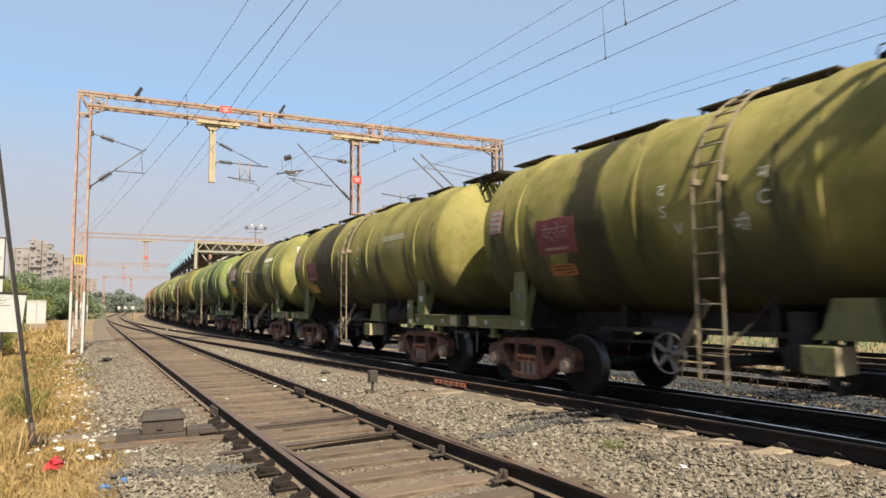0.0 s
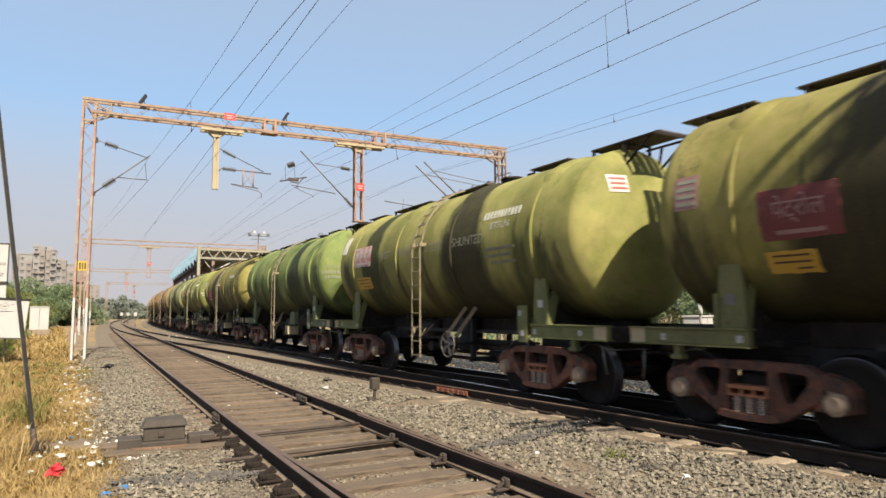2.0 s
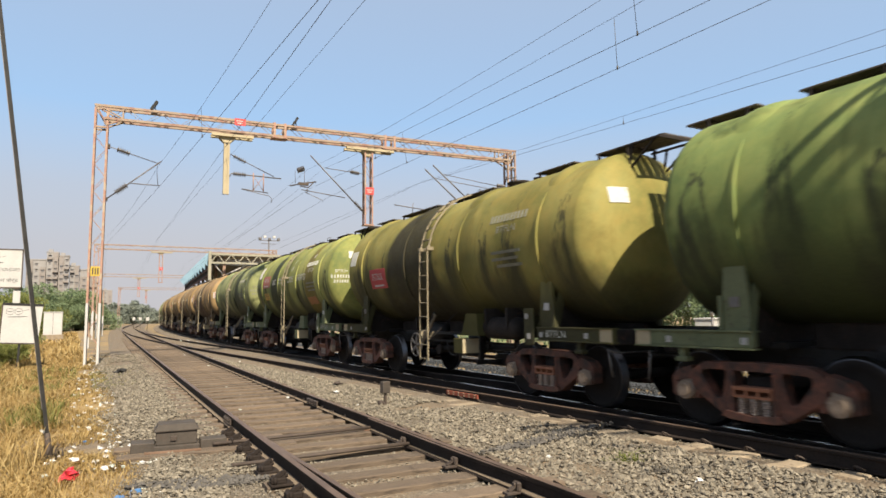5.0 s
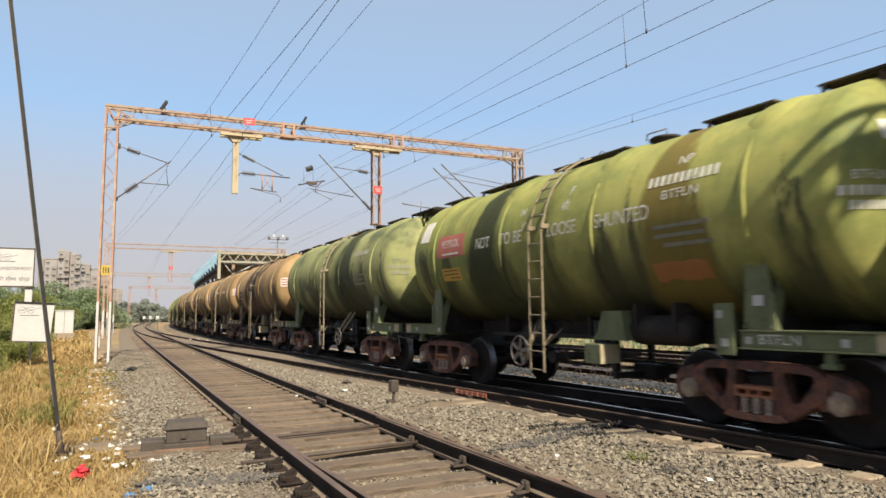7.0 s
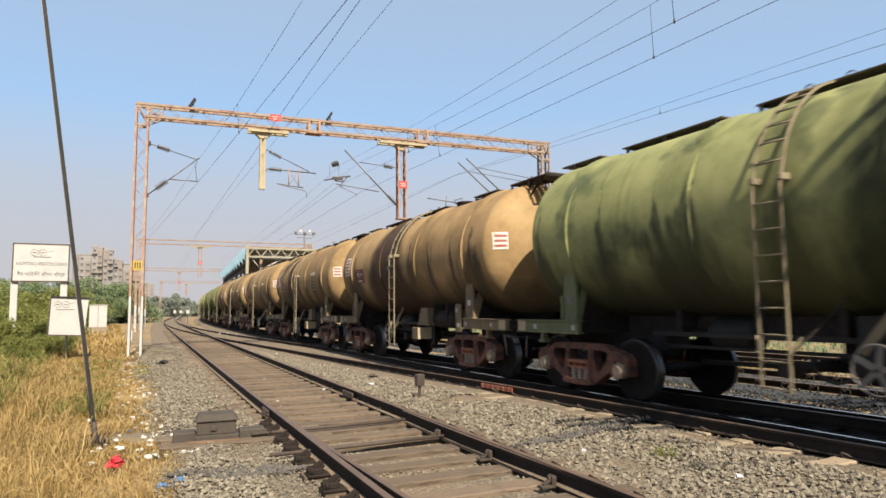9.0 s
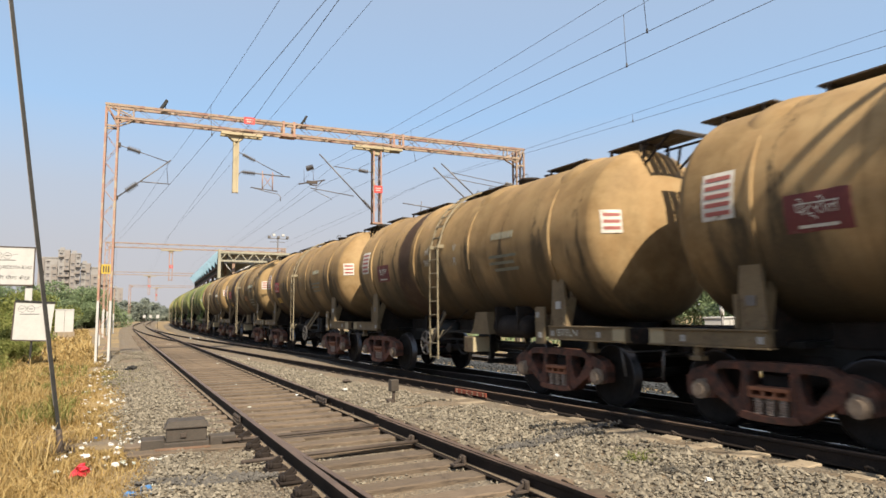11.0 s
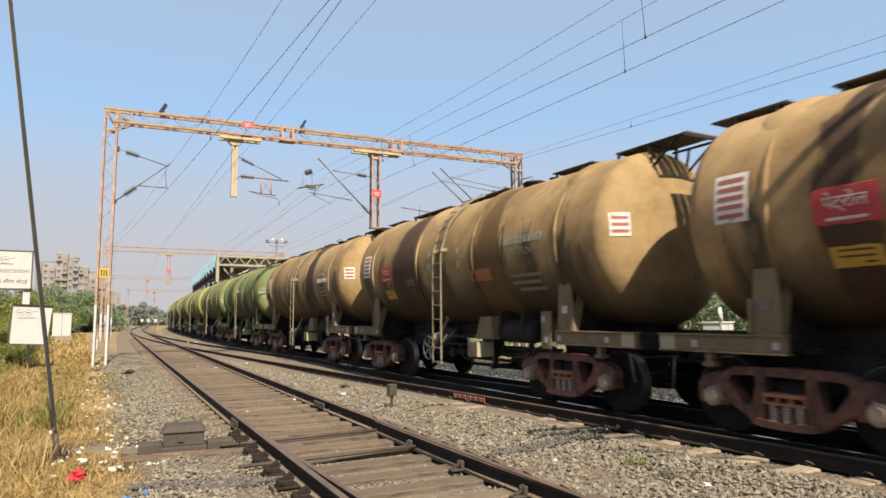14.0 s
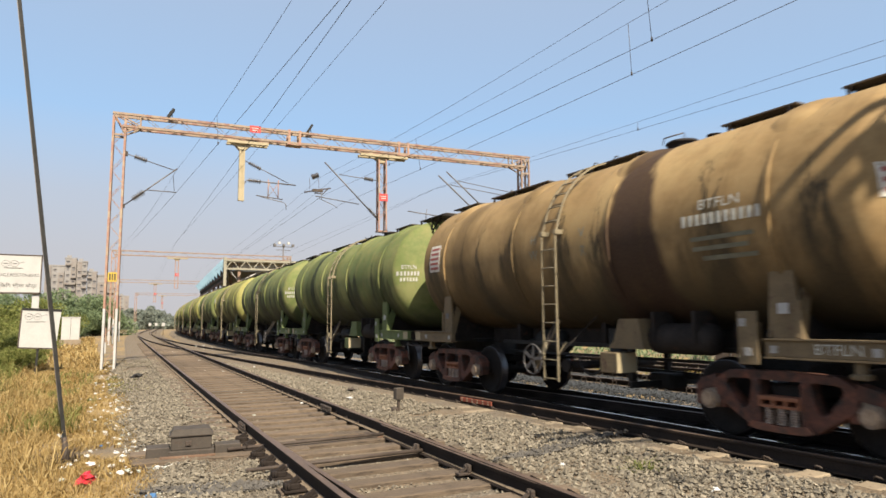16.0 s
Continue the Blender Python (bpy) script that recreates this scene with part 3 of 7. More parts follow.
def droppers(upper, lower, sag, ys):
    """Thin links between a catenary and its contact wire."""
    for y in ys:
        z = []
        for stops, sg in ((upper, sag), (lower, 0.05)):
            for (x0, y0, z0), (x1, y1, z1) in zip(stops, stops[1:]):
                if min(y0, y1) <= y <= max(y0, y1):
                    t = (y - y0) / (y1 - y0)
                    z.append((x0 + (x1 - x0) * t, y, z0 + (z1 - z0) * t - 4 * sg * t * (1 - t)))
                    break
        if len(z) == 2:
            solid("dropper", Shape().rod(z[0], z[1], 0.006, 5).rod((z[1][0], y, z[1][2] - 0.02), (z[1][0], y, z[1][2] + 0.06), 0.018, 6), WIRE,
                  "thin dropper wire with a small clip", "wire", group="droppers")


PAIRS = [
    ([(3.0, -1.65, 7.6), (2.81, 27.43, 7.59), (2.15, 62, 8.3), (5.0, 133, 7.7)], [(3.1, -1.65, 5.95), (2.84, 27.43, 6.70), (2.35, 62, 7.9), (5.0, 133, 6.5)], 0.40, (18.3,)),
    ([(4.01, -1.65, 7.02), (6.13, 60, 8.24), (9.6, 133, 7.9)], [(2.6, -1.65, 5.86), (6.35, 60, 8.5), (9.7, 133, 6.5)], 0.06, ()),
    ([(8.55, -1.65, 7.8), (8.69, 26.9, 7.85), (11.3, 80, 7.8), (16.2, 133, 7.8)], [(8.65, -1.65, 6.29), (8.75, 26.9, 7.0), (11.3, 80, 6.5), (16.2, 133, 6.5)], 0.37, (7.95, 19.7)),
    ([(9.5, -1.65, 7.9), (9.35, 26.8, 7.92), (12.2, 80, 7.8), (17.2, 133, 7.8)], [(9.4, -1.65, 6.36), (9.62, 26.8, 6.70), (12.2, 80, 6.5), (17.2, 133, 6.5)], 0.40, (9.25, 19)),
    ([(14.0, -1.65, 6.90), (14.0, 26.4, 7.69), (16.0, 80, 7.8), (21.5, 133, 7.8)], [(14.0, -1.65, 6.47), (14.0, 26.4, 7.66), (16.0, 80, 6.9), (21.5, 133, 6.5)], 0.03, (13.5,)),
]
for up, low, sag, ys in PAIRS:
    wire("catenary_wire", "dark overhead catenary wire over the tracks", up, sag, 0.0046)
    wire("contact_wire", "dark overhead contact wire over the tracks", low, 0.05, 0.0058)
    droppers(up, low, sag, ys)

# ---- tank wagons ----
TANK_R, TANK_Z, CYL, DOME, BOGIE_Y = 1.50, 2.86, 5.05, 0.60, 4.03


def cap_out(r):
    """How far the dished end stands out past the shell at radius r."""
    x = min(1.0, r / TANK_R)
    return DOME * (0.70 * (1 - x**2) + 0.30 * math.sqrt(1 - x**14))



def math_node(nt, op, a, b=None, c=None):
    n = nt.nodes.new("ShaderNodeMath")
    n.operation = op
    for i, v in enumerate((a, b, c)):
        if v is None:
            continue
        if isinstance(v, (int, float)):
            n.inputs[i].default_value = v
        else:
            nt.links.new(v, n.inputs[i])
    return n.outputs[0]


def paint(name, colours, stains=(), dust=(0.20, 0.155, 0.085), dust_amount=0.4, camo=None, seed=0.0, streaks=0.42, flank_shade=1.0):
    """Weathered tank paint: patches of three tints, dust, run-down spill bands (middle, half width, colour), fine
    streaks, and shade painted on the lower flanks.
    """
    dust = tuple(c * 1.3 for c in dust)
    colours = [(r * 1.86, g * 1.74, b * 1.62) for r, g, b in colours]

    def build(nt, b):
        tc = coords(nt, "Object")
        shift = nt.nodes.new("ShaderNodeVectorMath")
        nt.links.new(tc, shift.inputs[0])
        shift.inputs[1].default_value = (seed, seed * 2.7, seed * 0.6)
        vec = shift.outputs[0]
        big, mid, fine = noise_out(nt, vec, 0.55, 4, 0.6), noise_out(nt, vec, 2.4, 6, 0.72), noise_out(nt, vec, 34.0, 4, 0.7)
        col = ramp(nt, mix(nt, 0.3, big, mid), [(0.38, colours[0]), (0.50, colours[1]), (0.62, colours[2])])
        if camo:
            col = mix(nt, ramp(nt, noise_out(nt, vec, 0.9, 3, 0.5), [(0.56, (0, 0, 0)), (0.64, (0.75, 0.75, 0.75))]), col, camo)
        col = mix(nt, ramp(nt, mid, [(0.42, (0, 0, 0)), (0.72, (dust_amount,) * 3)]), col, dust)
        sep = nt.nodes.new("ShaderNodeSeparateXYZ")
        nt.links.new(tc, sep.inputs[0])
        slow = noise_out(nt, coords(nt, "Object", (0.5, 1.0, 0.5)), 1.3, 4, 0.6)
        # spills run down from the crown and spread on their way
        rnd = random.Random(name)
        spread = math_node(nt, "MULTIPLY_ADD", sep.outputs["Z"], -0.42, 2.55)
        soft = [(rnd.uniform(-4.2, 4.2), rnd.uniform(0.16, 0.32), tuple(c * 0.45 for c in colours[0]), 0.40, 0.26) for _ in range(3)]
        # shade of the lower flanks, painted as dark patches that merge downwards
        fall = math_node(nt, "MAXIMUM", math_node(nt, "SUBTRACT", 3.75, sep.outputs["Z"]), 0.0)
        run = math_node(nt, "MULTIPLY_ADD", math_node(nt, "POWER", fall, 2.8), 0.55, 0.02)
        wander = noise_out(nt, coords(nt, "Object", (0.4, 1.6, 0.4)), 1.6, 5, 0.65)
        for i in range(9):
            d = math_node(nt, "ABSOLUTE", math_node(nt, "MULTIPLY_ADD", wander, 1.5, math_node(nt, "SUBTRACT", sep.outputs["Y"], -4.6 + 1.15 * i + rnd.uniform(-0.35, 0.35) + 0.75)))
            d = math_node(nt, "DIVIDE", math_node(nt, "DIVIDE", d, rnd.uniform(0.30, 0.62) * flank_shade), run)
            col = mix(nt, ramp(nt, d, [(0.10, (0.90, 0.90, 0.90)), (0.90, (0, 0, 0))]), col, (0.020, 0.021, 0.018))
        for at, half, tint, much, edge in soft + [s + (0.97, 0.10) for s in stains]:
            d = math_node(nt, "ABSOLUTE", math_node(nt, "MULTIPLY_ADD", slow, 1.1, math_node(nt, "SUBTRACT", sep.outputs["Y"], at + 0.55)))
            d = math_node(nt, "DIVIDE", math_node(nt, "DIVIDE", d, half * 2), spread)
            col = mix(nt, ramp(nt, d, [(0.5 - edge, (much, much, much)), (0.5 + edge, (0, 0, 0))]), col, tint)
        blotch = noise_out(nt, vec, 1.15, 6, 0.66)
        col = mix(nt, ramp(nt, blotch, [(0.52, (0, 0, 0)), (0.72, (0.42, 0.42, 0.42))]), col, tuple(c * 0.5 for c in colours[0]))
        streak = noise_out(nt, coords(nt, "Object", (0.3, 7.0, 0.3)), 1.0, 6, 0.68)
        col = mix(nt, ramp(nt, streak, [(0.54, (0, 0, 0)), (0.78, (streaks,) * 3)]), col, tuple(c * 0.35 for c in colours[0]))
        chip = ramp(nt, noise_out(nt, vec, 9.0, 6, 0.75), [(0.66, (0, 0, 0)), (0.72, (0.7, 0.7, 0.7))])
        col = mix(nt, chip, col, (0.11, 0.055, 0.028))
        col = mix(nt, 0.1, col, ramp(nt, fine, [(0.3, tuple(c * 0.5 for c in colours[0])), (0.7, colours[2])]))
        nt.links.new(col, b.inputs["Base Color"])
        nt.links.new(ramp(nt, mid, [(0.3, (0.55,) * 3), (0.7, (0.8,) * 3)]), b.inputs["Roughness"])
        b.inputs["Specular IOR Level"].default_value = 0.12
        bump(nt, b, mix(nt, 0.25, mid, fine), 0.22, 0.02)
    return material(name, build)


SPILL, SPILL_P, SPILL_G = (0.016, 0.014, 0.013), (0.028, 0.016, 0.015), (0.014, 0.019, 0.012)
OLIVE_A = [(0.068, 0.069, 0.020), (0.098, 0.098, 0.032), (0.135, 0.131, 0.046)]
OLIVE_B = [(0.074, 0.084, 0.026), (0.115, 0.124, 0.042), (0.162, 0.164, 0.060)]
GREEN_A = [(0.060, 0.078, 0.030), (0.104, 0.122, 0.042), (0.158, 0.170, 0.060)]
PALE_A = [(0.076, 0.090, 0.042), (0.110, 0.126, 0.058), (0.148, 0.160, 0.076)]
DEEP_A = [(0.051, 0.078, 0.029), (0.083, 0.115, 0.041), (0.126, 0.155, 0.058)]
LIME = [(0.052, 0.072, 0.026), (0.074, 0.096, 0.036), (0.104, 0.124, 0.052)]
BROWN_A = [(0.095, 0.066, 0.033), (0.137, 0.096, 0.050), (0.180, 0.132, 0.072)]
BROWN_B = [(0.094, 0.067, 0.034), (0.138, 0.099, 0.051), (0.180, 0.136, 0.071)]
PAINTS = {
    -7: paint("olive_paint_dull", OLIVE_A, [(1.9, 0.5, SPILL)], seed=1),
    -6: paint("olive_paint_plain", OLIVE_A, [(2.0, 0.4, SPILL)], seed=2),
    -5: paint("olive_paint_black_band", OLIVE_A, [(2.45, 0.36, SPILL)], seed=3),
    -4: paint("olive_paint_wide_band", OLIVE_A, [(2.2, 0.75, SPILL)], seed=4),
    -3: paint("yellow_green_paint_spilled", OLIVE_B, [(-1.7, 0.6, SPILL), (2.9, 0.35, SPILL_G)], seed=5, flank_shade=0.7),
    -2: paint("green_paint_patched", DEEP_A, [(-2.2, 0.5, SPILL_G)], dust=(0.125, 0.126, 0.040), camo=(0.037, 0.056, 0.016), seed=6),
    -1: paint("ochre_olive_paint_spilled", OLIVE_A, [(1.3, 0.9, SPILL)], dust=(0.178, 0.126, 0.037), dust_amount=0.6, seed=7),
    0: paint("green_paint_ochre_cloud", GREEN_A, [(2.0, 0.42, SPILL_G), (-2.9, 0.35, (0.126, 0.096, 0.026))], dust=(0.19, 0.165, 0.045), seed=8, flank_shade=0.75),
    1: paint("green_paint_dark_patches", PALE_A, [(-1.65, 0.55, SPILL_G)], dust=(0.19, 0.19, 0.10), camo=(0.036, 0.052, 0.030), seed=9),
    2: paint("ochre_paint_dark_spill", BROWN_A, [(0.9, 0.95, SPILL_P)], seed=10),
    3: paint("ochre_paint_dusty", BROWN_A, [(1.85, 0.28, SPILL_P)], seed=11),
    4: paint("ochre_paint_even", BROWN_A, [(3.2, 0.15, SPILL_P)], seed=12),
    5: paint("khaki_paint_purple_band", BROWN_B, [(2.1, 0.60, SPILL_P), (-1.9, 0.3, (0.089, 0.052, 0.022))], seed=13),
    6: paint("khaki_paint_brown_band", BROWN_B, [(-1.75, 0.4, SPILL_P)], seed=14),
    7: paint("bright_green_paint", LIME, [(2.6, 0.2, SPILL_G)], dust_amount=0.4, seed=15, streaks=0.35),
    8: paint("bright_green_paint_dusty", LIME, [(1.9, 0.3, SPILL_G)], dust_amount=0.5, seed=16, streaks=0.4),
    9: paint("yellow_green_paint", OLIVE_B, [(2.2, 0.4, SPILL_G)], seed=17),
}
LABELS = {"olive": "olive green", "yellow": "yellow-green", "green": "patchy green", "ochre": "ochre brown", "khaki": "khaki brown", "bright": "bright green"}


def paint_for(k):
    return PAINTS[k] if k in PAINTS else PAINTS[(7, 9, 8, 9, 7)[k % 5]]


def tank_shape():
    cap = [(r, -CYL - cap_out(r)) for r in (0.0005, 0.3, 0.6, 0.85, 1.05, 1.2, 1.3, 1.37, 1.42, 1.455, 1.48, 1.493, 1.498)] + [(TANK_R, -CYL)]
    prof = list(cap) + [(TANK_R, -CYL + 2 * CYL * i / 12) for i in range(1, 12)]
    prof += [(r, -h) for r, h in reversed(cap)]
    return Shape().turned(prof, (0, 0, TANK_Z), "y", 80)


def on_tank(angle, y, out=0.0):
    """A point on the tank's shell; angle in degrees up from its western flank."""
    a = radians(angle)
    return Vector((-(TANK_R + out) * math.cos(a), y, TANK_Z + (TANK_R + out) * math.sin(a)))


def strap_shape(y, side):
    """A stiffening strap on one flank, thick in the middle and run out to nothing above and below."""
    s, v = Shape(), []
    n = 22
    for i in range(n + 1):
        a = -43 + 79 * i / n
        k = math.sin(math.pi * i / n) ** 0.7
        w, h = 0.008 + 0.020 * k, 0.003 + 0.034 * k
        for dy, o in ((-w - 0.012, -0.01), (-w, h), (w, h * 0.9), (w + 0.03 * k + 0.01, -0.01)):
            p = on_tank(a, y + dy, o)
            v.append(Vector((side * -p.x, p.y, p.z)))
    f = [(4 * i + j, 4 * i + 4 + j, 4 * i + 5 + j, 4 * i + 1 + j) for i in range(n) for j in range(3)]
    s.add(v, f if side < 0 else [tuple(reversed(q)) for q in f], False)
    return s


def crown_band_shape(y):
    """A broad stiffening band welded over the crown, rounded off at its edges."""
    s, v, n = Shape(), [], 28
    rows = ((-0.30, -0.006), (-0.24, 0.022), (-0.12, 0.046), (0.0, 0.052), (0.12, 0.046), (0.24, 0.022), (0.30, -0.006))
    for i in range(n + 1):
        k = min(1.0, 3.2 * math.sin(math.pi * i / n))
        v += [on_tank(40 + 100 * i / n, y + dy * (0.35 + 0.65 * k), -0.006 + (o + 0.006) * k) for dy, o in rows]
    m = len(rows)
    return s.add(v, [(m * i + j, m * i + m + j, m * i + m + j + 1, m * i + j + 1) for i in range(n) for j in range(m - 1)], True)


def plate(s, poly, x0, x1):
    """A plate cut to a (y, z) outline between x0 and x1."""
    n = len(poly)
    return s.add([(x, y, z) for x in (x0, x1) for y, z in poly],
                 [tuple(range(n)), tuple(range(2 * n - 1, n - 1, -1))] + [(i, n + i, n + (i + 1) % n, (i + 1) % n) for i in range(n)])


def reach(poly, c, a):
    """How far a convex outline lies from c in direction a."""
    d, best = Vector((math.cos(a), math.sin(a))), 9.0
    for p, q in zip(poly, poly[1:] + poly[:1]):
        e, w = (q[0] - p[0], q[1] - p[1]), (p[0] - c[0], p[1] - c[1])
        den = d.x * e[1] - d.y * e[0]
        if abs(den) > 1e-9:
            k, u = (w[0] * e[1] - w[1] * e[0]) / den, (w[0] * d.y - w[1] * d.x) / den
            if k > 0 and -1e-6 <= u <= 1 + 1e-6:
                best = min(best, k)
    return best


def pierced(s, outer, hole, c, half, n=26, lip=0.012):
    """A cast panel with a rounded opening, its rims softened on both faces."""
    v = []
    turns = sorted([6.283185 * i / n for i in range(n)] + [math.atan2(z - c[1], y - c[0]) % 6.283185 for y, z in outer])
    n = len(turns)
    for a in turns:
        ro = reach(outer, c, a)
        rh = sum(reach(hole, c, a + 0.09 * q) for q in (-2, -1, 0, 1, 2)) / 5
        for x, r in ((-half, rh + lip), (-half, ro - lip), (-half + lip, ro), (half - lip, ro), (half, ro - lip), (half, rh + lip), (half - lip, rh), (-half + lip, rh)):
            v.append((x, c[0] + r * math.cos(a), c[1] + r * math.sin(a)))
    return s.add(v, [(8 * i + k, 8 * i + (k + 1) % 8, 8 * ((i + 1) % n) + (k + 1) % 8, 8 * ((i + 1) % n) + k) for i in range(n) for k in range(8)])


def side_frame_shape():
    s = Shape()
    for e in (-1, 1):
        m = lambda pts: [(e * y, z) for y, z in (pts if e > 0 else reversed(pts))]
        # window panel, pedestal arch, outer jaw, lower rib
        pierced(s, m([(0.27, 0.30), (0.40, 0.215), (0.90, 0.52), (0.93, 0.76), (0.70, 0.895), (0.27, 0.91)]),
                m([(0.37, 0.80), (0.74, 0.785), (0.765, 0.72), (0.54, 0.43), (0.45, 0.44)]), (e * 0.55, 0.66), 0.10, 22, 0.010)
        plate(s, m([(0.90, 0.655), (1.20, 0.60), (1.235, 0.66), (1.14, 0.76), (0.90, 0.83)]), -0.095, 0.095)
        plate(s, m([(1.15, 0.40), (1.235, 0.42), (1.235, 0.66), (1.16, 0.64)]), -0.09, 0.09)
        plate(s, m([(0.80, 0.40), (0.885, 0.40), (0.90, 0.66), (0.80, 0.68)]), -0.09, 0.09)
        plate(s, m([(0.0, 0.19), (0.30, 0.20), (0.42, 0.23), (0.36, 0.30), (0.0, 0.265)]), -0.16, 0.16)
        plate(s, m([(0.0, 0.80), (0.275, 0.80), (0.275, 0.905), (0.0, 0.915)]), -0.098, 0.098)
        s.box(-0.125, 0.125, min(e * 0.26, e * 0.34), max(e * 0.26, e * 0.34), 0.27, 0.80, 0.02)
        s.rod((-0.115, e * 0.53, 0.865), (0.115, e * 0.53, 0.865), 0.022, 8).rod((-0.11, e * 0.80, 0.775), (0.11, e * 0.80, 0.775), 0.02, 8)
    return s


def bolster_end_shape():
    s = Shape().box(-0.15, 0.12, -0.27, 0.27, 0.565, 0.61, 0.008).box(-0.14, 0.12, -0.27, 0.27, 0.475, 0.505, 0.006)
    for y in (-0.25, -0.08, 0.08, 0.25):
        s.box(-0.14, 0.10, y - 0.018, y + 0.018, 0.50, 0.57)
    return s


def spring_shape():
    prof, n = [], 7
    for i in range(n):
        z = 0.275 + i * 0.030
        prof += [(0.034, z), (0.060, z + 0.006), (0.060, z + 0.016), (0.034, z + 0.022)]
    return Shape().turned(prof, (0, 0, 0), "z", 10)


def wheelset_shape():
    s = Shape().rod((-1.02, 0, 0), (1.02, 0, 0), 0.08, 12)
    for e in (-1, 1):
        prof = [(0.09, 0.06), (0.13, 0.06), (0.16, 0.03), (0.38, 0.035), (0.41, 0.065), (0.46, 0.065), (0.495, 0.06), (0.50, -0.03), (0.53, -0.045), (0.53, -0.068),
                (0.50, -0.07), (0.41, -0.065), (0.38, -0.02), (0.16, -0.02), (0.13, -0.06), (0.09, -0.06)]
        s.turned([(r, e * (0.865 + h)) for r, h in prof], (0, 0, 0), "x", 36)
    return s


def tyre_shape(e):
    return Shape().turned([(0.486, e * (0.865 + 0.0635)), (0.494, e * (0.865 + 0.063)), (0.5015, e * (0.865 + 0.055)), (0.5025, e * (0.865 - 0.028)), (0.5315, e * (0.865 - 0.046)), (0.5315, e * (0.865 - 0.067))], (0, 0, 0), "x", 36)


def ladder_parts(w, mat):
    x = -TANK_R - 0.13
    for y in (-0.19, 0.19):
        pts = [(x, y, 0.52), (x, y, TANK_Z + 0.12)] + [tuple(on_tank(a, y * (1 - (a - 12) / 330), 0.10)) for a in range(12, 84, 8)]
        s = Shape()
        for a, b in zip(pts, pts[1:]):
            s.bar(a, b, 0.034, 0.020, (0, 1, 0))
        part("ladder_rail", s, mat, w)
    for i in range(8):
        z = 0.56 + 0.315 * i
        part("rung", Shape().rod((x, -0.19, z), (x, 0.19, z), 0.013, 6), mat, w)
    for i in range(7):
        p = on_tank(15 + 10 * i, 0, 0.10)
        half = 0.19 * (1 - (3 + 10 * i) / 330)
        part("rung", Shape().rod((p.x, -half, p.z), (p.x, half, p.z), 0.013, 6), mat, w)
    for e in (-1, 1):
        part("ladder_stay", Shape().bar((x + 0.02, e * 0.21, 0.98), (-1.05, e * 0.55, 1.62), 0.035, 0.016), UNDER, w)
        part("stay_gusset", Shape().bar((x, e * 0.195, 0.97), (x + 0.10, e * 0.28, 1.17), 0.07, 0.015), mat, w)
        part("ladder_clip", Shape().box(-TANK_R - 0.15, -TANK_R + 0.05, e * 0.19 - 0.035, e * 0.19 + 0.035, TANK_Z + 0.16, TANK_Z + 0.24, 0.006), mat, w)
        part("hand_hoop", Shape().path([tuple(on_tank(82, e * 0.28 + 0.10 * math.cos(q), 0.02 + 0.17 * max(0, math.sin(q)))) for q in [i * math.pi / 7 for i in range(8)]], 0.010), GALV, w)


def handwheel_parts(w, y, struts):
    c = Vector((-1.40, y, 0.84))
    rim = Shape().turned([(0.27 + 0.014 * math.cos(q), 0.014 * math.sin(q)) for q in [i * math.pi / 3 for i in range(6)]], c, "x", 26, closed=True)
    ob = part("brake_wheel", rim, GALV, w, "grey steel handbrake wheel with five spokes")
    for i in range(5):
        a = 0.5 + i * math.pi * 0.4
        d = Vector((0, math.cos(a), math.sin(a)))
        part("spoke", Shape().bar(c + d * 0.02, c + d * 0.27, 0.065, 0.016, (1, 0, 0)), GALV, ob)
    part("brake_shaft", Shape().rod(c + Vector((-0.03, 0, 0)), c + Vector((0.95, 0, 0)), 0.025), UNDER, w)
    if struts:
        for d in (-0.22, 0.18):
            part("brake_bracket", Shape().bar((-1.32, y + d + 0.02, 1.0), (-1.0, y + d - 0.30, 1.62), 0.11, 0.02, (1, 0, 0)), GRIMY, w)
    else:
        part("brake_bracket", Shape().bar((-1.36, y - 0.02, 0.70), (-1.1, y - 0.42, 1.55), 0.13, 0.03, (1, 0, 0)), GRIMY, w)


UNDER_PARTS = ("sill", "headstock", "deck", "centre_sill", "coupler", "uncoupling_lever", "brake_hose", "hanger", "saddle", "saddle_web", "lamp_bracket", "cross_bearer", "bogie", "wheelset")


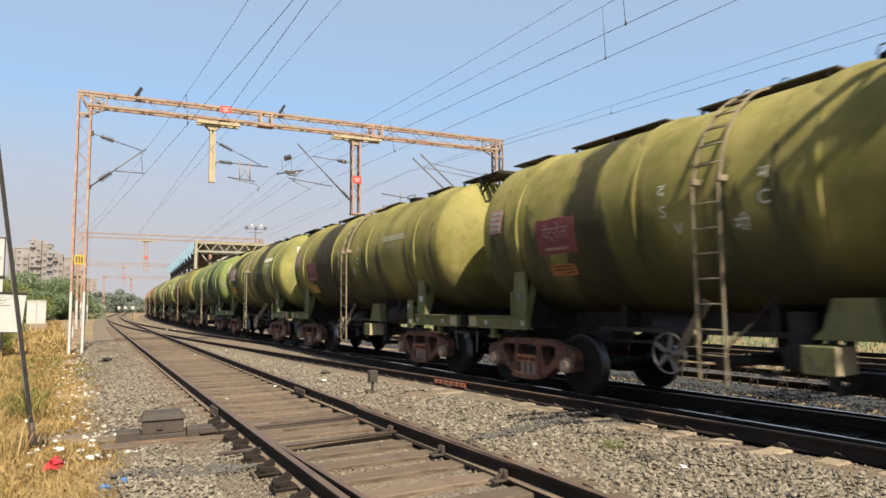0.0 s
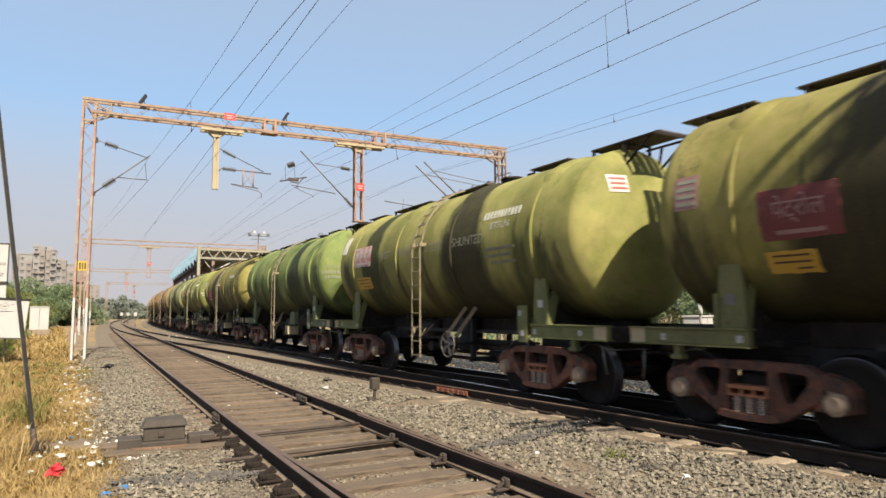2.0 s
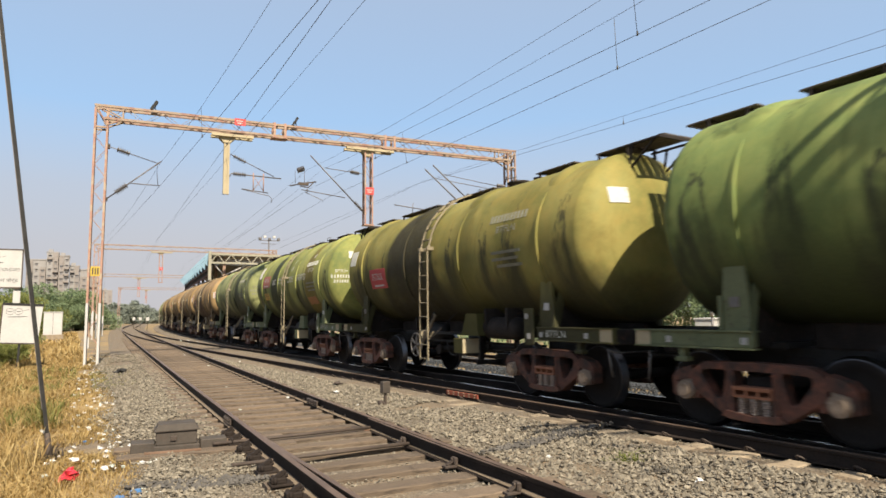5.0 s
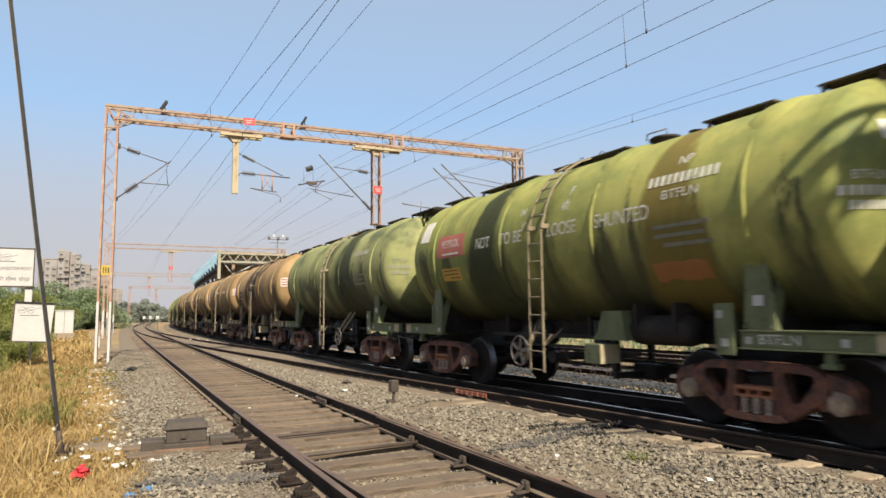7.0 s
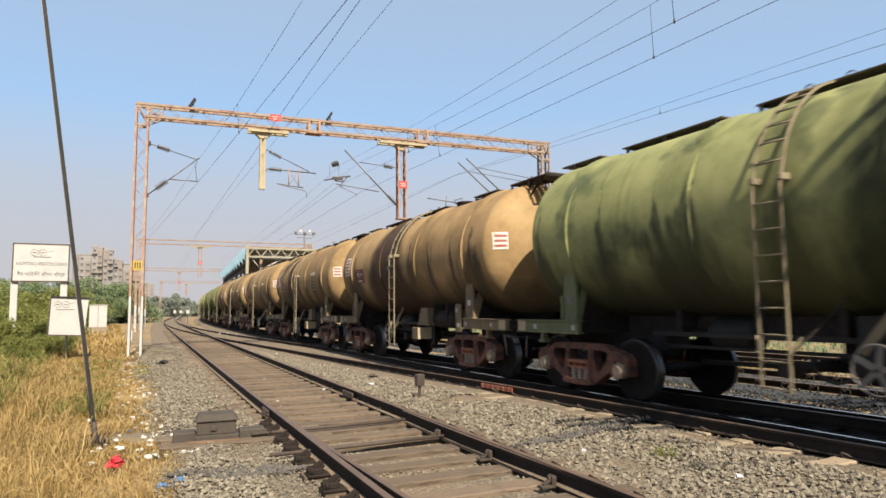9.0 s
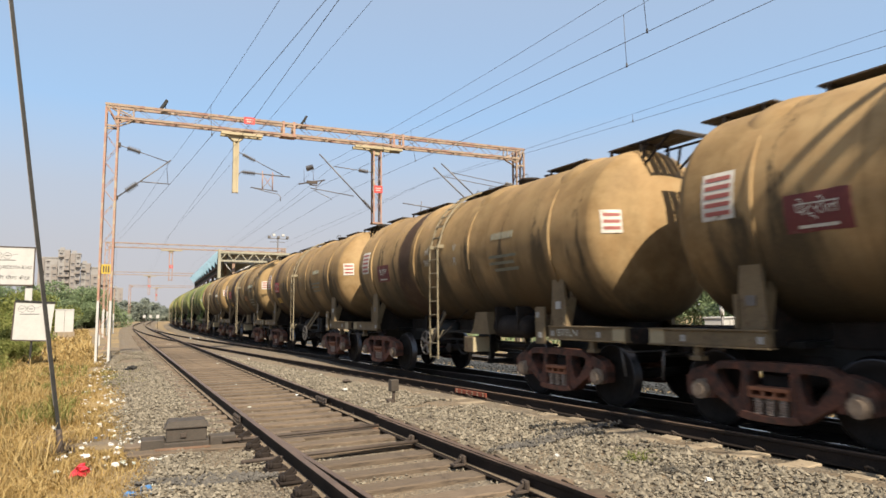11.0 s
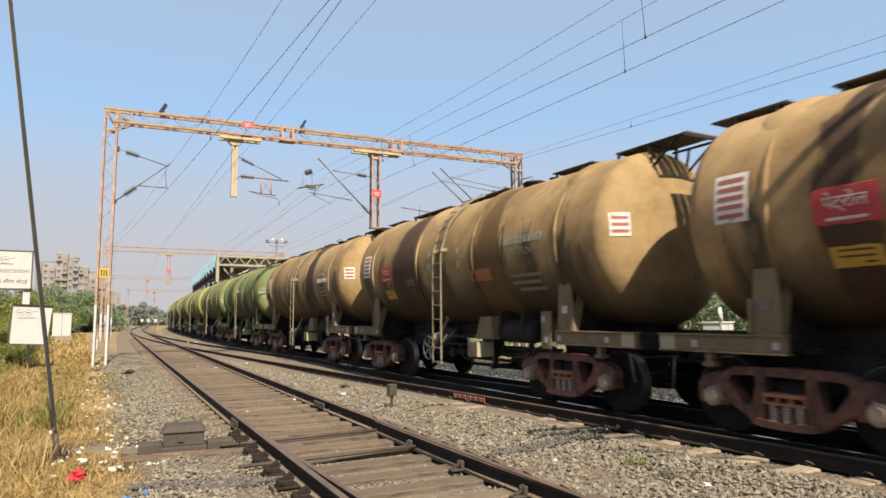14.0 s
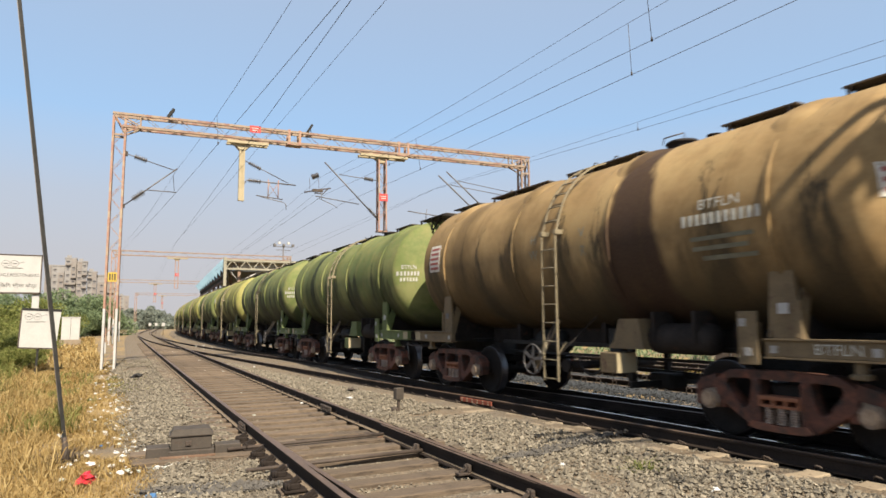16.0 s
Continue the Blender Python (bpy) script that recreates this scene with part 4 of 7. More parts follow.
def wagon(right_wheel):
    w = thing("tank_wagon", "olive green tank wagon with dusty stained paint", "tank wagon", group="tank wagons of the train")
    P = PAINTS[-5]
    part("tank", tank_shape(), P, w)
    for y in (-4.08, -1.32, 1.32, 4.08):
        for side in (-1, 1):
            part("strap", strap_shape(y, side), P, w)
    # walkway along the crown
    top = TANK_Z + TANK_R
    for y0, y1 in ((-6.02, -4.42), (-3.82, -2.62), (-1.02, 1.04), (1.62, 3.84), (4.44, 5.66)):
        for x in (-0.26, -0.09, 0.09, 0.26):
            part("walkway_board", Shape().box(x - 0.078, x + 0.078, y0, y1, top + 0.070, top + 0.094, 0.004), WALKWAY, w)
    for y in (-5.2, -4.5, -3.7, -2.75, -0.9, 0.3, 0.95, 1.75, 2.8, 3.7, 4.6, 5.25):
        s = Shape().bar((-0.36, y, top + 0.058), (0.36, y, top + 0.058), 0.05, 0.022)
        for x in (-0.33, 0.33):
            s.box(x - 0.02, x + 0.02, y - 0.02, y + 0.02, top - (0.30 if abs(y) > CYL else 0.06), top + 0.06)
        part("walkway_bearer", s, UNDER, w)
    for y in (-4.12, -1.34, 1.33, 4.14):
        part("crown_band", crown_band_shape(y), P, w)
    s, e = Shape(), -1
    for x in (-0.42, 0.42):
        s.bar((x, e * 6.02, top + 0.035), (x, e * 5.05, top + 0.035), 0.05, 0.03)
        s.bar((x, e * 5.9, top + 0.03), (x, e * 5.30, top - 0.40), 0.04, 0.025)
        s.bar((x, e * 5.40, top + 0.03), (x, e * 5.30, top - 0.40), 0.04, 0.025)
    s.bar((-0.44, e * 6.01, top + 0.04), (0.44, e * 6.01, top + 0.04), 0.03, 0.05)
    part("end_bracket", s, UNDER, w)
    part("manhole", Shape().turned([(0.0005, 0.13), (0.24, 0.12), (0.28, 0.09), (0.28, 0.07), (0.25, 0.06), (0.25, -0.05)], (-0.05, -1.65, top), "z", 24), UNDER, w, "black bolted manhole cover")
    part("manhole_handle", Shape().path([(-0.30, -1.9, top + 0.08), (-0.32, -1.9, top + 0.17), (-0.32, -1.5, top + 0.18), (-0.30, -1.45, top + 0.08)], 0.012), GALV, w)
    part("vent_valve", Shape().rod((0.1, -2.15, top - 0.02), (0.1, -2.15, top + 0.11), 0.09, 10).rod((0.1, -2.15, top + 0.11), (0.1, -2.15, top + 0.13), 0.12, 10), UNDER, w)
    ladder_parts(w, LADDER)
    # added block and ribs, no real part: they keep the belly gap dark
    part("belly_beam", Shape().box(-0.30, 0.30, -3.9, 3.9, 1.05, 1.40, 0.03), UNDER, w, "added black block that darkens the gap under the belly")
    for y in (-2.9, -0.2, 2.4):
        part("beam_saddle", Shape().box(-0.62, 0.62, y - 0.06, y + 0.06, 1.10, 1.50, 0.01), UNDER, w)
    handwheel_parts(w, -1.02 if right_wheel else 0.85, right_wheel)
    # underframe at both ends
    for e in (-1, 1):
        a, b = min(e * 3.93, e * 5.82), max(e * 3.93, e * 5.82)
        part("sill", Shape().box(1.24, 1.34, a, b, 1.085, 1.29, 0.012), P, w)
        sill = part("sill", Shape().box(-1.34, -1.24, a, b, 1.085, 1.29, 0.012), P, w)
        part("sill_flange", Shape().box(-1.37, -1.20, a - 0.004, b + 0.004, 1.285, 1.305).box(-1.37, -1.20, a - 0.004, b + 0.004, 1.066, 1.086), P, sill)
        part("end_paint", Shape().box(-1.346, -1.30, e * 5.68 - 0.13, e * 5.68 + 0.134, 1.088, 1.284), STEEL_YELLOW, sill, "yellow painted sill end")
        for y in (4.05, 5.22):
            part("notice", Shape().box(-1.347, -1.33, e * y - 0.045, e * y + 0.045, 1.13, 1.22), DULL_WHITE, sill, "small white stencilled notice")
        part("headstock", Shape().box(-1.32, 1.32, e * 5.74 - 0.06, e * 5.74 + 0.055, 1.04, 1.28, 0.01), UNDER, w)
        part("deck", Shape().box(-0.66, 0.66, a, b, 1.06, 1.14), BLACK, w)
        for y in (4.2, 4.95):
            part("cross_bearer", Shape().box(-1.24, 1.24, e * y - 0.05, e * y + 0.05, 1.09, 1.25), UNDER, w)
        part("centre_sill", Shape().box(-0.28, 0.28, min(e * 2.9, e * 5.7), max(e * 2.9, e * 5.7), 0.80, 1.08, 0.02), BLACK, w)
        cp = part("coupler", Shape().box(-0.10, 0.10, min(e * 5.65, e * 5.95), max(e * 5.65, e * 5.95), 0.86, 1.04, 0.02), UNDER, w, "dark cast knuckle coupler")
        part("knuckle", Shape().box(-0.19, 0.12, min(e * 5.88, e * 6.05), max(e * 5.88, e * 6.05), 0.80, 1.10, 0.04), UNDER, cp)
        part("uncoupling_lever", Shape().path([(-1.28, e * 5.62, 0.98), (-1.18, e * 5.72, 0.92), (-0.3, e * 5.72, 0.92)], 0.016).rod((-1.26, e * 5.63, 0.98), (-1.24, e * 5.70, 0.55), 0.016), GALV, w)
        part("brake_hose", Shape().path([(0.35, e * 5.7, 0.92), (0.36, e * 5.85, 0.75), (0.33, e * 5.98, 0.60), (0.25, e * 6.04, 0.58)], 0.03), BLACK, w)
        part("hanger", Shape().box(-1.33, -1.22, e * 5.02 - 0.05, e * 5.02 + 0.05, 0.90, 1.06, 0.01).box(-1.35, -1.20, e * 5.02 - 0.09, e * 5.02 + 0.09, 0.88, 0.94, 0.01), P, w)
        for side in (-1, 1):
            s = Shape()
            plate(s, [(e * y, z) for y, z in ((3.96, 1.29), (4.40, 1.29), (4.32, 2.12), (4.02, 2.12))], side * 1.30, side * 1.24)
            s.box(side * 1.27 - 0.06, side * 1.27 + 0.06, e * 4.38 - 0.03, e * 4.38 + 0.03, 1.29, 1.75)
            s.bar((side * 1.0, e * 4.33, 2.15), (side * 1.27, e * 4.37, 1.30), 0.03, 0.16, (1, 0, 0)).bar((side * 1.0, e * 4.03, 2.15), (side * 1.27, e * 3.99, 1.30), 0.03, 0.14, (1, 0, 0))
            sd = part("saddle", s, P, w)
            part("notice", Shape().box(side * 1.303, side * 1.315, e * 4.18 - 0.07, e * 4.18 + 0.07, 1.60, 1.73), GALV if e > 0 else WHITE, sd, "small stencilled metal plate")
        part("saddle_web", Shape().box(-1.22, 1.22, e * 4.18 - 0.02, e * 4.18 + 0.02, 1.10, 2.02), UNDER, w, "sooty cross web between the saddles")
        lb = None if e > 0 else part("lamp_bracket", Shape().box(-1.37, -1.33, e * 3.72 - 0.14, e * 3.72 + 0.14, 0.98, 1.64, 0.008).box(-1.34, -1.10, e * 3.72 - 0.03, e * 3.72 + 0.03, 1.10, 1.50), P, w)
        for y, z in ((0.06, 1.50), (0.0, 1.14)) if lb else ():
            part("notice", Shape().box(-1.377, -1.365, e * 3.72 + y - 0.05, e * 3.72 + y + 0.05, z - 0.05, z + 0.05), DULL_WHITE, lb, "small white stencilled notice")
        s = Shape()
        s.box(-1.10, 1.10, e * BOGIE_Y - 0.22, e * BOGIE_Y + 0.22, 0.58, 0.74, 0.03).box(-0.3, 0.3, e * BOGIE_Y - 0.25, e * BOGIE_Y + 0.25, 0.70, 0.95, 0.03)
        for q in (-0.62, 0.62):
            s.box(-0.95, 0.95, e * BOGIE_Y + q - 0.05, e * BOGIE_Y + q + 0.05, 0.36, 0.48)
        bg = part("bogie", s, UNDER, w, "three-piece cast steel bogie")
        for side in (-1, 1):
            f = part("side_frame", SIDE_FRAME, BOGIE, bg, "red oxide cast side frame")
            f.location = (side * 1.15, e * BOGIE_Y, 0)
            part("bolster_end", BOLSTER_END, SPRING_PAINT, bg, "orange-rusty bolster end over the springs").location = (side * 1.15, e * BOGIE_Y, 0)
            for j in (-0.165, 0.0, 0.165):
                for q in (-0.075, 0.06):
                    part("spring", SPRING, SPRING_STEEL, bg).location = (side * 1.15 + q, e * BOGIE_Y + j, 0)
            for q in (-1.05, 0.99):
                part("axle_box", AXLE_BOX[side], AXLE_PAINT, bg, "rust brown axle box with a round bearing cap").location = (side * 1.15, e * BOGIE_Y + q, 0.50)
    wheels = []
    for e in (-1, 1):
        for q in (-1.05, 0.99):
            ws = part("wheelset", WHEELSET, WHEEL, w)
            ws.location = (0, e * BOGIE_Y + q, 0.50)
            for side in (-1, 1):
                part("tyre", TYRES[side], TYRE, ws, "polished steel tyre edge")
            wheels.append(ws)
    # brake gear under the belly
    if not right_wheel:
        part("reservoir", Shape().turned([(0.0, -0.62), (0.14, -0.60), (0.21, -0.54), (0.225, -0.46), (0.225, 0.46), (0.21, 0.54), (0.14, 0.60), (0.0, 0.62)], (-0.95, -2.28, 1.26), "y", 20), UNDER, w, "sooty air reservoir cylinder")
    for y in () if right_wheel else (-2.65, -1.9):
        part("reservoir_strap", Shape().box(-1.19, -0.70, y - 0.03, y + 0.03, 1.22, 1.66), UNDER, w)
    bx = None if right_wheel else part("equipment_box", Shape().box(-1.42, -1.0, -1.36, -0.98, 0.72, 1.04, 0.015), P, w, "small painted brake equipment box")
    if bx:
        # yellow sheet paints the sunlight on the box's sunward face
        part("box_side", Shape().box(-1.425, -1.02, -1.375, -1.362, 0.73, 1.03), STEEL_YELLOW, bx)
    s = Shape()
    plate(s, [(-1.80, 1.10), (-1.05, 1.10), (-1.18, 1.22), (-1.30, 1.56), (-1.72, 1.56)], -1.30, -0.99)
    if bx:
        part("equipment_bracket", s, P, w)
    part("outlet", Shape().rod((0, 0, 1.40), (0, 0, 0.80), 0.16, 14).rod((0, 0, 0.86), (0, 0, 0.78), 0.22, 14), UNDER, w)
    part("outlet_pipe", Shape().rod((-1.05, 0.25, 0.74), (1.05, 0.25, 0.74), 0.075, 12).rod((-1.12, 0.25, 0.74), (-1.05, 0.25, 0.74), 0.11, 12), UNDER, w)
    s = Shape()
    for y, z in ((-2.7, 0.62), (2.6, 0.62)):
        s.bar((0.1, y, z), (0.1, 0, z + 0.05), 0.05, 0.07)
    s.bar((-0.9, -1.1, 0.50), (0.7, -1.1, 0.50), 0.07, 0.10).box(0.3, 0.5, -2.9, -0.6, 0.55, 0.62).box(-0.75, -0.65, -1.0, -0.9, 0.5, 1.38).box(0.6, 0.7, -0.5, -0.4, 0.5, 1.38).box(0.55, 0.65, -2.2, -2.1, 0.5, 1.38)
    s.box(-0.25, 0.15, -1.35, -0.85, 0.42, 0.66, 0.03)
    part("brake_rigging", s, BLACK, w)
    for x, z, h in ((-0.62, 1.10, 0.07), (-0.45, 0.90, 0.05), (0.75, 1.02, 0.07)):
        part("brake_rod", Shape().box(x - 0.03, x + 0.03, -2.95, 2.95, z - h / 2, z + h / 2), BLACK, w)
    part("brake_cylinder", Shape().turned([(0.0005, -0.42), (0.20, -0.40), (0.24, -0.30), (0.24, 0.30), (0.16, 0.40), (0.05, 0.42), (0.05, 0.8)], (-0.35, 1.55, 1.12), "y", 18), BLACK, w, "sooty black brake cylinder")
    part("discharge_valve", Shape().turned([(0.0005, 0.62), (0.14, 0.62), (0.26, 0.70), (0.26, 0.92), (0.20, 0.98), (0.20, 1.40)], (-0.55, -0.55, 0), "z", 18), BLACK, w, "sooty black discharge valve")
    part("hose_loop", Shape().path([(-1.05, -0.35 + 0.30 * math.cos(q), 0.92 + 0.30 * math.sin(q)) for q in [math.pi + i * math.pi / 8 for i in range(9)]], 0.02), BLACK, w)
    for o in w.children:
        if o.name.split(".")[0] in UNDER_PARTS:
            o.location.y += 0.10
    return w, wheels


SPRING_PAINT = worn("orange_rust_springs", (0.15, 0.055, 0.028), (0.27, 0.11, 0.055), scale=6, fine=40, rough=0.8)
SPRING_STEEL = worn("scuffed_rusty_spring_steel", (0.15, 0.095, 0.070), (0.40, 0.32, 0.26), scale=8, fine=40, rough=0.6)
BOLSTER_END = bolster_end_shape().mesh("bolster_end", SPRING_PAINT)
SIDE_FRAME, SPRING, WHEELSET, TYRES = side_frame_shape().mesh("side_frame", BOGIE), spring_shape().mesh("spring", SPRING_STEEL), wheelset_shape().mesh("wheelset", WHEEL), {e: tyre_shape(e).mesh("tyre", TYRE) for e in (-1, 1)}
AXLE_PAINT = worn("dusty_brown_axle_box", (0.12, 0.09, 0.066), (0.27, 0.205, 0.15), (0.07, 0.035, 0.025), scale=6, fine=40, rough=0.85)
AXLE_BOX = {}
for e in (-1, 1):
    AXLE_BOX[e] = Shape().box(-0.085, 0.085, -0.12, 0.12, -0.08, 0.16, 0.02).rod((0, 0, 0), (e * 0.16, 0, 0), 0.125, 16).rod((e * 0.16, 0, 0), (e * 0.185, 0, 0), 0.085, 12).mesh("axle_box", AXLE_PAINT)
GRIMY = worn("grimy_brown_frame_paint", (0.088, 0.064, 0.036), (0.180, 0.132, 0.072), (0.07, 0.033, 0.024), scale=3, fine=40, rough=0.8)
PAINTED = ("tank", "strap", "crown_band", "sill", "sill_flange", "saddle", "lamp_bracket", "hanger", "equipment_box", "equipment_bracket")
# frame colours leave out the shade painted on the tank flanks
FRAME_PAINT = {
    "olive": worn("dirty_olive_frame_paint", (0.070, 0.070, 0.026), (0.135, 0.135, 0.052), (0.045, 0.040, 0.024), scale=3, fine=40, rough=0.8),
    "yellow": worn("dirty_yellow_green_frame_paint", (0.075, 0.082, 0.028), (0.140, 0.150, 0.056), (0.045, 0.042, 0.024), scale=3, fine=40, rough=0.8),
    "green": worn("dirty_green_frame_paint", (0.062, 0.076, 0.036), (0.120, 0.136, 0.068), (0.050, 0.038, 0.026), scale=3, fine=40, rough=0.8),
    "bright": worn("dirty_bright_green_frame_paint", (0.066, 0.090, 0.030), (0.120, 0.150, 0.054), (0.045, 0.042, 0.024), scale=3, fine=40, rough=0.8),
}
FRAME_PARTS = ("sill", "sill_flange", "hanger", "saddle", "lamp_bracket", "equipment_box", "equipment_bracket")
plain = wagon(False)[0]
struts = wagon(True)[0]
WAGONS = []
for k in range(-7, 18):
    right = k in (-3, 1, 4, 8, 13)
    ob = (struts if k == -3 else plain if k == -7 else copy_thing(struts if right else plain, Matrix()))
    m = paint_for(k)
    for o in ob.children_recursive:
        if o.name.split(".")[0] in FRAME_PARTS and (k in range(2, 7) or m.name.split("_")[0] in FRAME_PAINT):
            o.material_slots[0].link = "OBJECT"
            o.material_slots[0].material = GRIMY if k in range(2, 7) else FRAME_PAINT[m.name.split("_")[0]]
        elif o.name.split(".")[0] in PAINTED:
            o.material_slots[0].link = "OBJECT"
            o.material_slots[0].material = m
    ob["label"] = LABELS[m.name.split("_")[0]] + " tank wagon with dusty, spill-stained paint and shade painted on its flanks"
    WAGONS.append((k, ob))

# ---- signs and lettering on the tanks ----


def dome_y(r):
    """How far the end cap stands out at radius r."""
    return CYL + cap_out(r)


def shell_point(y, z, out=0.0):
    s = max(-0.98, min(0.98, (z - TANK_Z) / TANK_R))
    return on_tank(math.degrees(math.asin(s)), y, out)


def cap_point(x, z, out=0.0):
    return Vector((x, -dome_y(math.hypot(x, z - TANK_Z)) - out, z))


def patch(parent, name, mat, y0, y1, z0, z1, out=0.006, label="", where=shell_point, n=8, rough_edge=0.0):
    """A thin sheet that follows the shell (or cap) between two places and two heights."""
    rnd = random.Random(name + str(y0))
    base = 0.006 if where is cap_point else 0.0
    s, v = Shape(), []
    for k in (0, 1):
        for j in range(n + 1):
            for i in range(n + 1):
                e = rough_edge * rnd.uniform(-1, 1) if i in (0, n) or j in (0, n) else 0
                v.append(where(y0 + (y1 - y0) * i / n + e, z0 + (z1 - z0) * j / n + e, (out + base) * k))
    m = (n + 1) ** 2
    f = [(m + j * (n + 1) + i, m + (j + 1) * (n + 1) + i, m + (j + 1) * (n + 1) + i + 1, m + j * (n + 1) + i + 1) for j in range(n) for i in range(n)]
    edge = [i for i in range(n + 1)] + [j * (n + 1) + n for j in range(1, n + 1)] + [n * (n + 1) + i for i in range(n - 1, -1, -1)] + [j * (n + 1) for j in range(n - 1, 0, -1)]
    f += [(a, m + a, m + b, b) for a, b in zip(edge, edge[1:] + edge[:1])]
    s.add(v, f)
    return part(name, s, mat, parent, label)


def wrapped_text(parent, body, size, yc, zc, mat, width=None, out=0.010, where=shell_point, sign=-1):
    me = text_mesh(body, size)
    if not me.vertices:
        return None
    xs = [v.co.x for v in me.vertices]
    k = width / (max(xs) - min(xs)) if width else 1.0
    out += 0.006 if where is cap_point else 0.0
    for v in me.vertices:
        v.co = where(yc + sign * v.co.x * k, zc + v.co.y, out)
    me.materials.append(mat)
    ob = new("lettering", me)
    ob.parent = parent
    return ob


def number_bars(parent, yc, zc, count, height, mat, where=shell_point, sign=-1, pitch=0.75):
    """A row of plain bars in place of a running number."""
    w = height * pitch
    for i in range(count):
        a = yc + sign * (i - (count - 1) / 2) * w
        patch(parent, "number_bar", mat, a - w * 0.27, a + w * 0.27, zc - height / 2, zc + height / 2, 0.008, where=where, n=2)


def striped_sign(w, y0, y1, z0, z1, where, stripes=4, faded=False):
    p = patch(w, "hazard_panel", DECAL_DULL if faded else DECAL_WHITE, y0, y1, z0, z1, 0.006, "white panel with faded red stripes", where)
    h = (z1 - z0) / (stripes * 2 + 1)
    m = (y1 - y0) * 0.10
    for i in range(stripes):
        z = z0 + h * (2 * i + 1)
        patch(p, "stripe", DECAL_FAINT if faded else DECAL_STRIPE, y0 + m, y1 - m, z, z + h, 0.010, where=where, n=5)


def red_sign(w, y0, y1, z0, z1, body, mat=None, width=None, ink=None):
    ink = ink or (DECAL_PALE if mat is DECAL_PINK else DECAL_DULL)
    p = patch(w, "product_sign", mat or DECAL_RED, y0, y1, z0, z1, 0.006, "faded red painted product sign", rough_edge=0.012)
    wrapped_text(p, body, (z1 - z0) * 0.5, (y0 + y1) / 2, (z0 + z1) / 2 + (z1 - z0) * 0.08, ink, width or (y1 - y0) * 0.66)
    patch(p, "lettering_bar", ink, y0 + (y1 - y0) * 0.2, y1 - (y1 - y0) * 0.2, z0 + (z1 - z0) * 0.10, z0 + (z1 - z0) * 0.18, 0.010, n=5)


def notice(w, y0, y1, z0, z1, mat, lines=3):
    p = patch(w, "notice_panel", mat, y0, y1, z0, z1, 0.006, "small faded orange notice panel", rough_edge=0.01)
    for i in range(lines):
        z = z0 + (z1 - z0) * (i + 0.6) / (lines + 0.4)
        patch(p, "lettering_bar", DECAL_DARK, y0 + 0.08, y1 - 0.08 - 0.25 * (i == 0), z, z + 0.022, 0.010, n=4)


def capacity_lines(w, yc, zc, rows=3, width=0.95, mat=None):
    for i in range(rows):
        patch(w, "lettering_bar", mat or DECAL_GHOST, yc - width / 2 + 0.1 * (i % 2), yc + width / 2 - 0.14 * (i // 2), zc - 0.13 * i, zc - 0.13 * i + 0.055, 0.008, n=5)


DECAL_WHITE = worn("dirty_white_panel", (0.390, 0.377, 0.338), (0.559, 0.546, 0.507), (0.20, 0.17, 0.13), scale=3, fine=30, rough=0.7, relief=0.0)
DECAL_PALE = worn("faded_white_lettering", (0.340, 0.340, 0.300), (0.520, 0.520, 0.470), (0.163, 0.155, 0.111), scale=5, fine=40, rough=0.7, relief=0.0)
DECAL_FAINT = worn("nearly_worn_off_lettering", (0.144, 0.144, 0.111), (0.244, 0.244, 0.189), scale=7, fine=40, rough=0.7, relief=0.0)
DECAL_GHOST = worn("almost_vanished_lettering", (0.085, 0.085, 0.060), (0.170, 0.168, 0.122), scale=7, fine=40, rough=0.7, relief=0.0)
DECAL_RED = worn("faded_red_sign", (0.085, 0.015, 0.017), (0.135, 0.028, 0.027), (0.12, 0.062, 0.05), scale=3, fine=30, rough=0.7, relief=0.0)
DECAL_PINK = worn("bleached_red_sign", (0.311, 0.074, 0.074), (0.385, 0.222, 0.207), (0.407, 0.355, 0.326), scale=3, fine=30, rough=0.7, relief=0.0, spot_at=(0.45, 0.55))
DECAL_ORANGE = worn("faded_orange_notice", (0.190, 0.070, 0.018), (0.250, 0.110, 0.028), scale=3, fine=30, rough=0.7, relief=0.0)
DECAL_YELLOW = worn("faded_yellow_notice", (0.311, 0.185, 0.022), (0.407, 0.252, 0.037), scale=3, fine=30, rough=0.7, relief=0.0)
DECAL_STRIPE = worn("faded_red_stripe", (0.20, 0.052, 0.046), (0.28, 0.088, 0.076), scale=3, fine=30, rough=0.7, relief=0.0)
DECAL_BRICK = worn("sun_bleached_red_sign", (0.27, 0.075, 0.055), (0.34, 0.115, 0.085), scale=3, fine=30, rough=0.7, relief=0.0)
DECAL_DARK = worn("dark_lettering", (0.037, 0.022, 0.015), (0.074, 0.037, 0.022), rough=0.7, relief=0.0)
DECAL_BRIGHT = worn("bright_red_sign", (0.26, 0.022, 0.026), (0.36, 0.045, 0.045), scale=3, fine=30, rough=0.7, relief=0.0)
DECAL_DULL = worn("dull_pink_lettering", (0.17, 0.085, 0.08), (0.26, 0.16, 0.15), scale=5, fine=40, rough=0.7, relief=0.0)
PETROL_HI = "पेट्रोल"
W = dict(WAGONS)
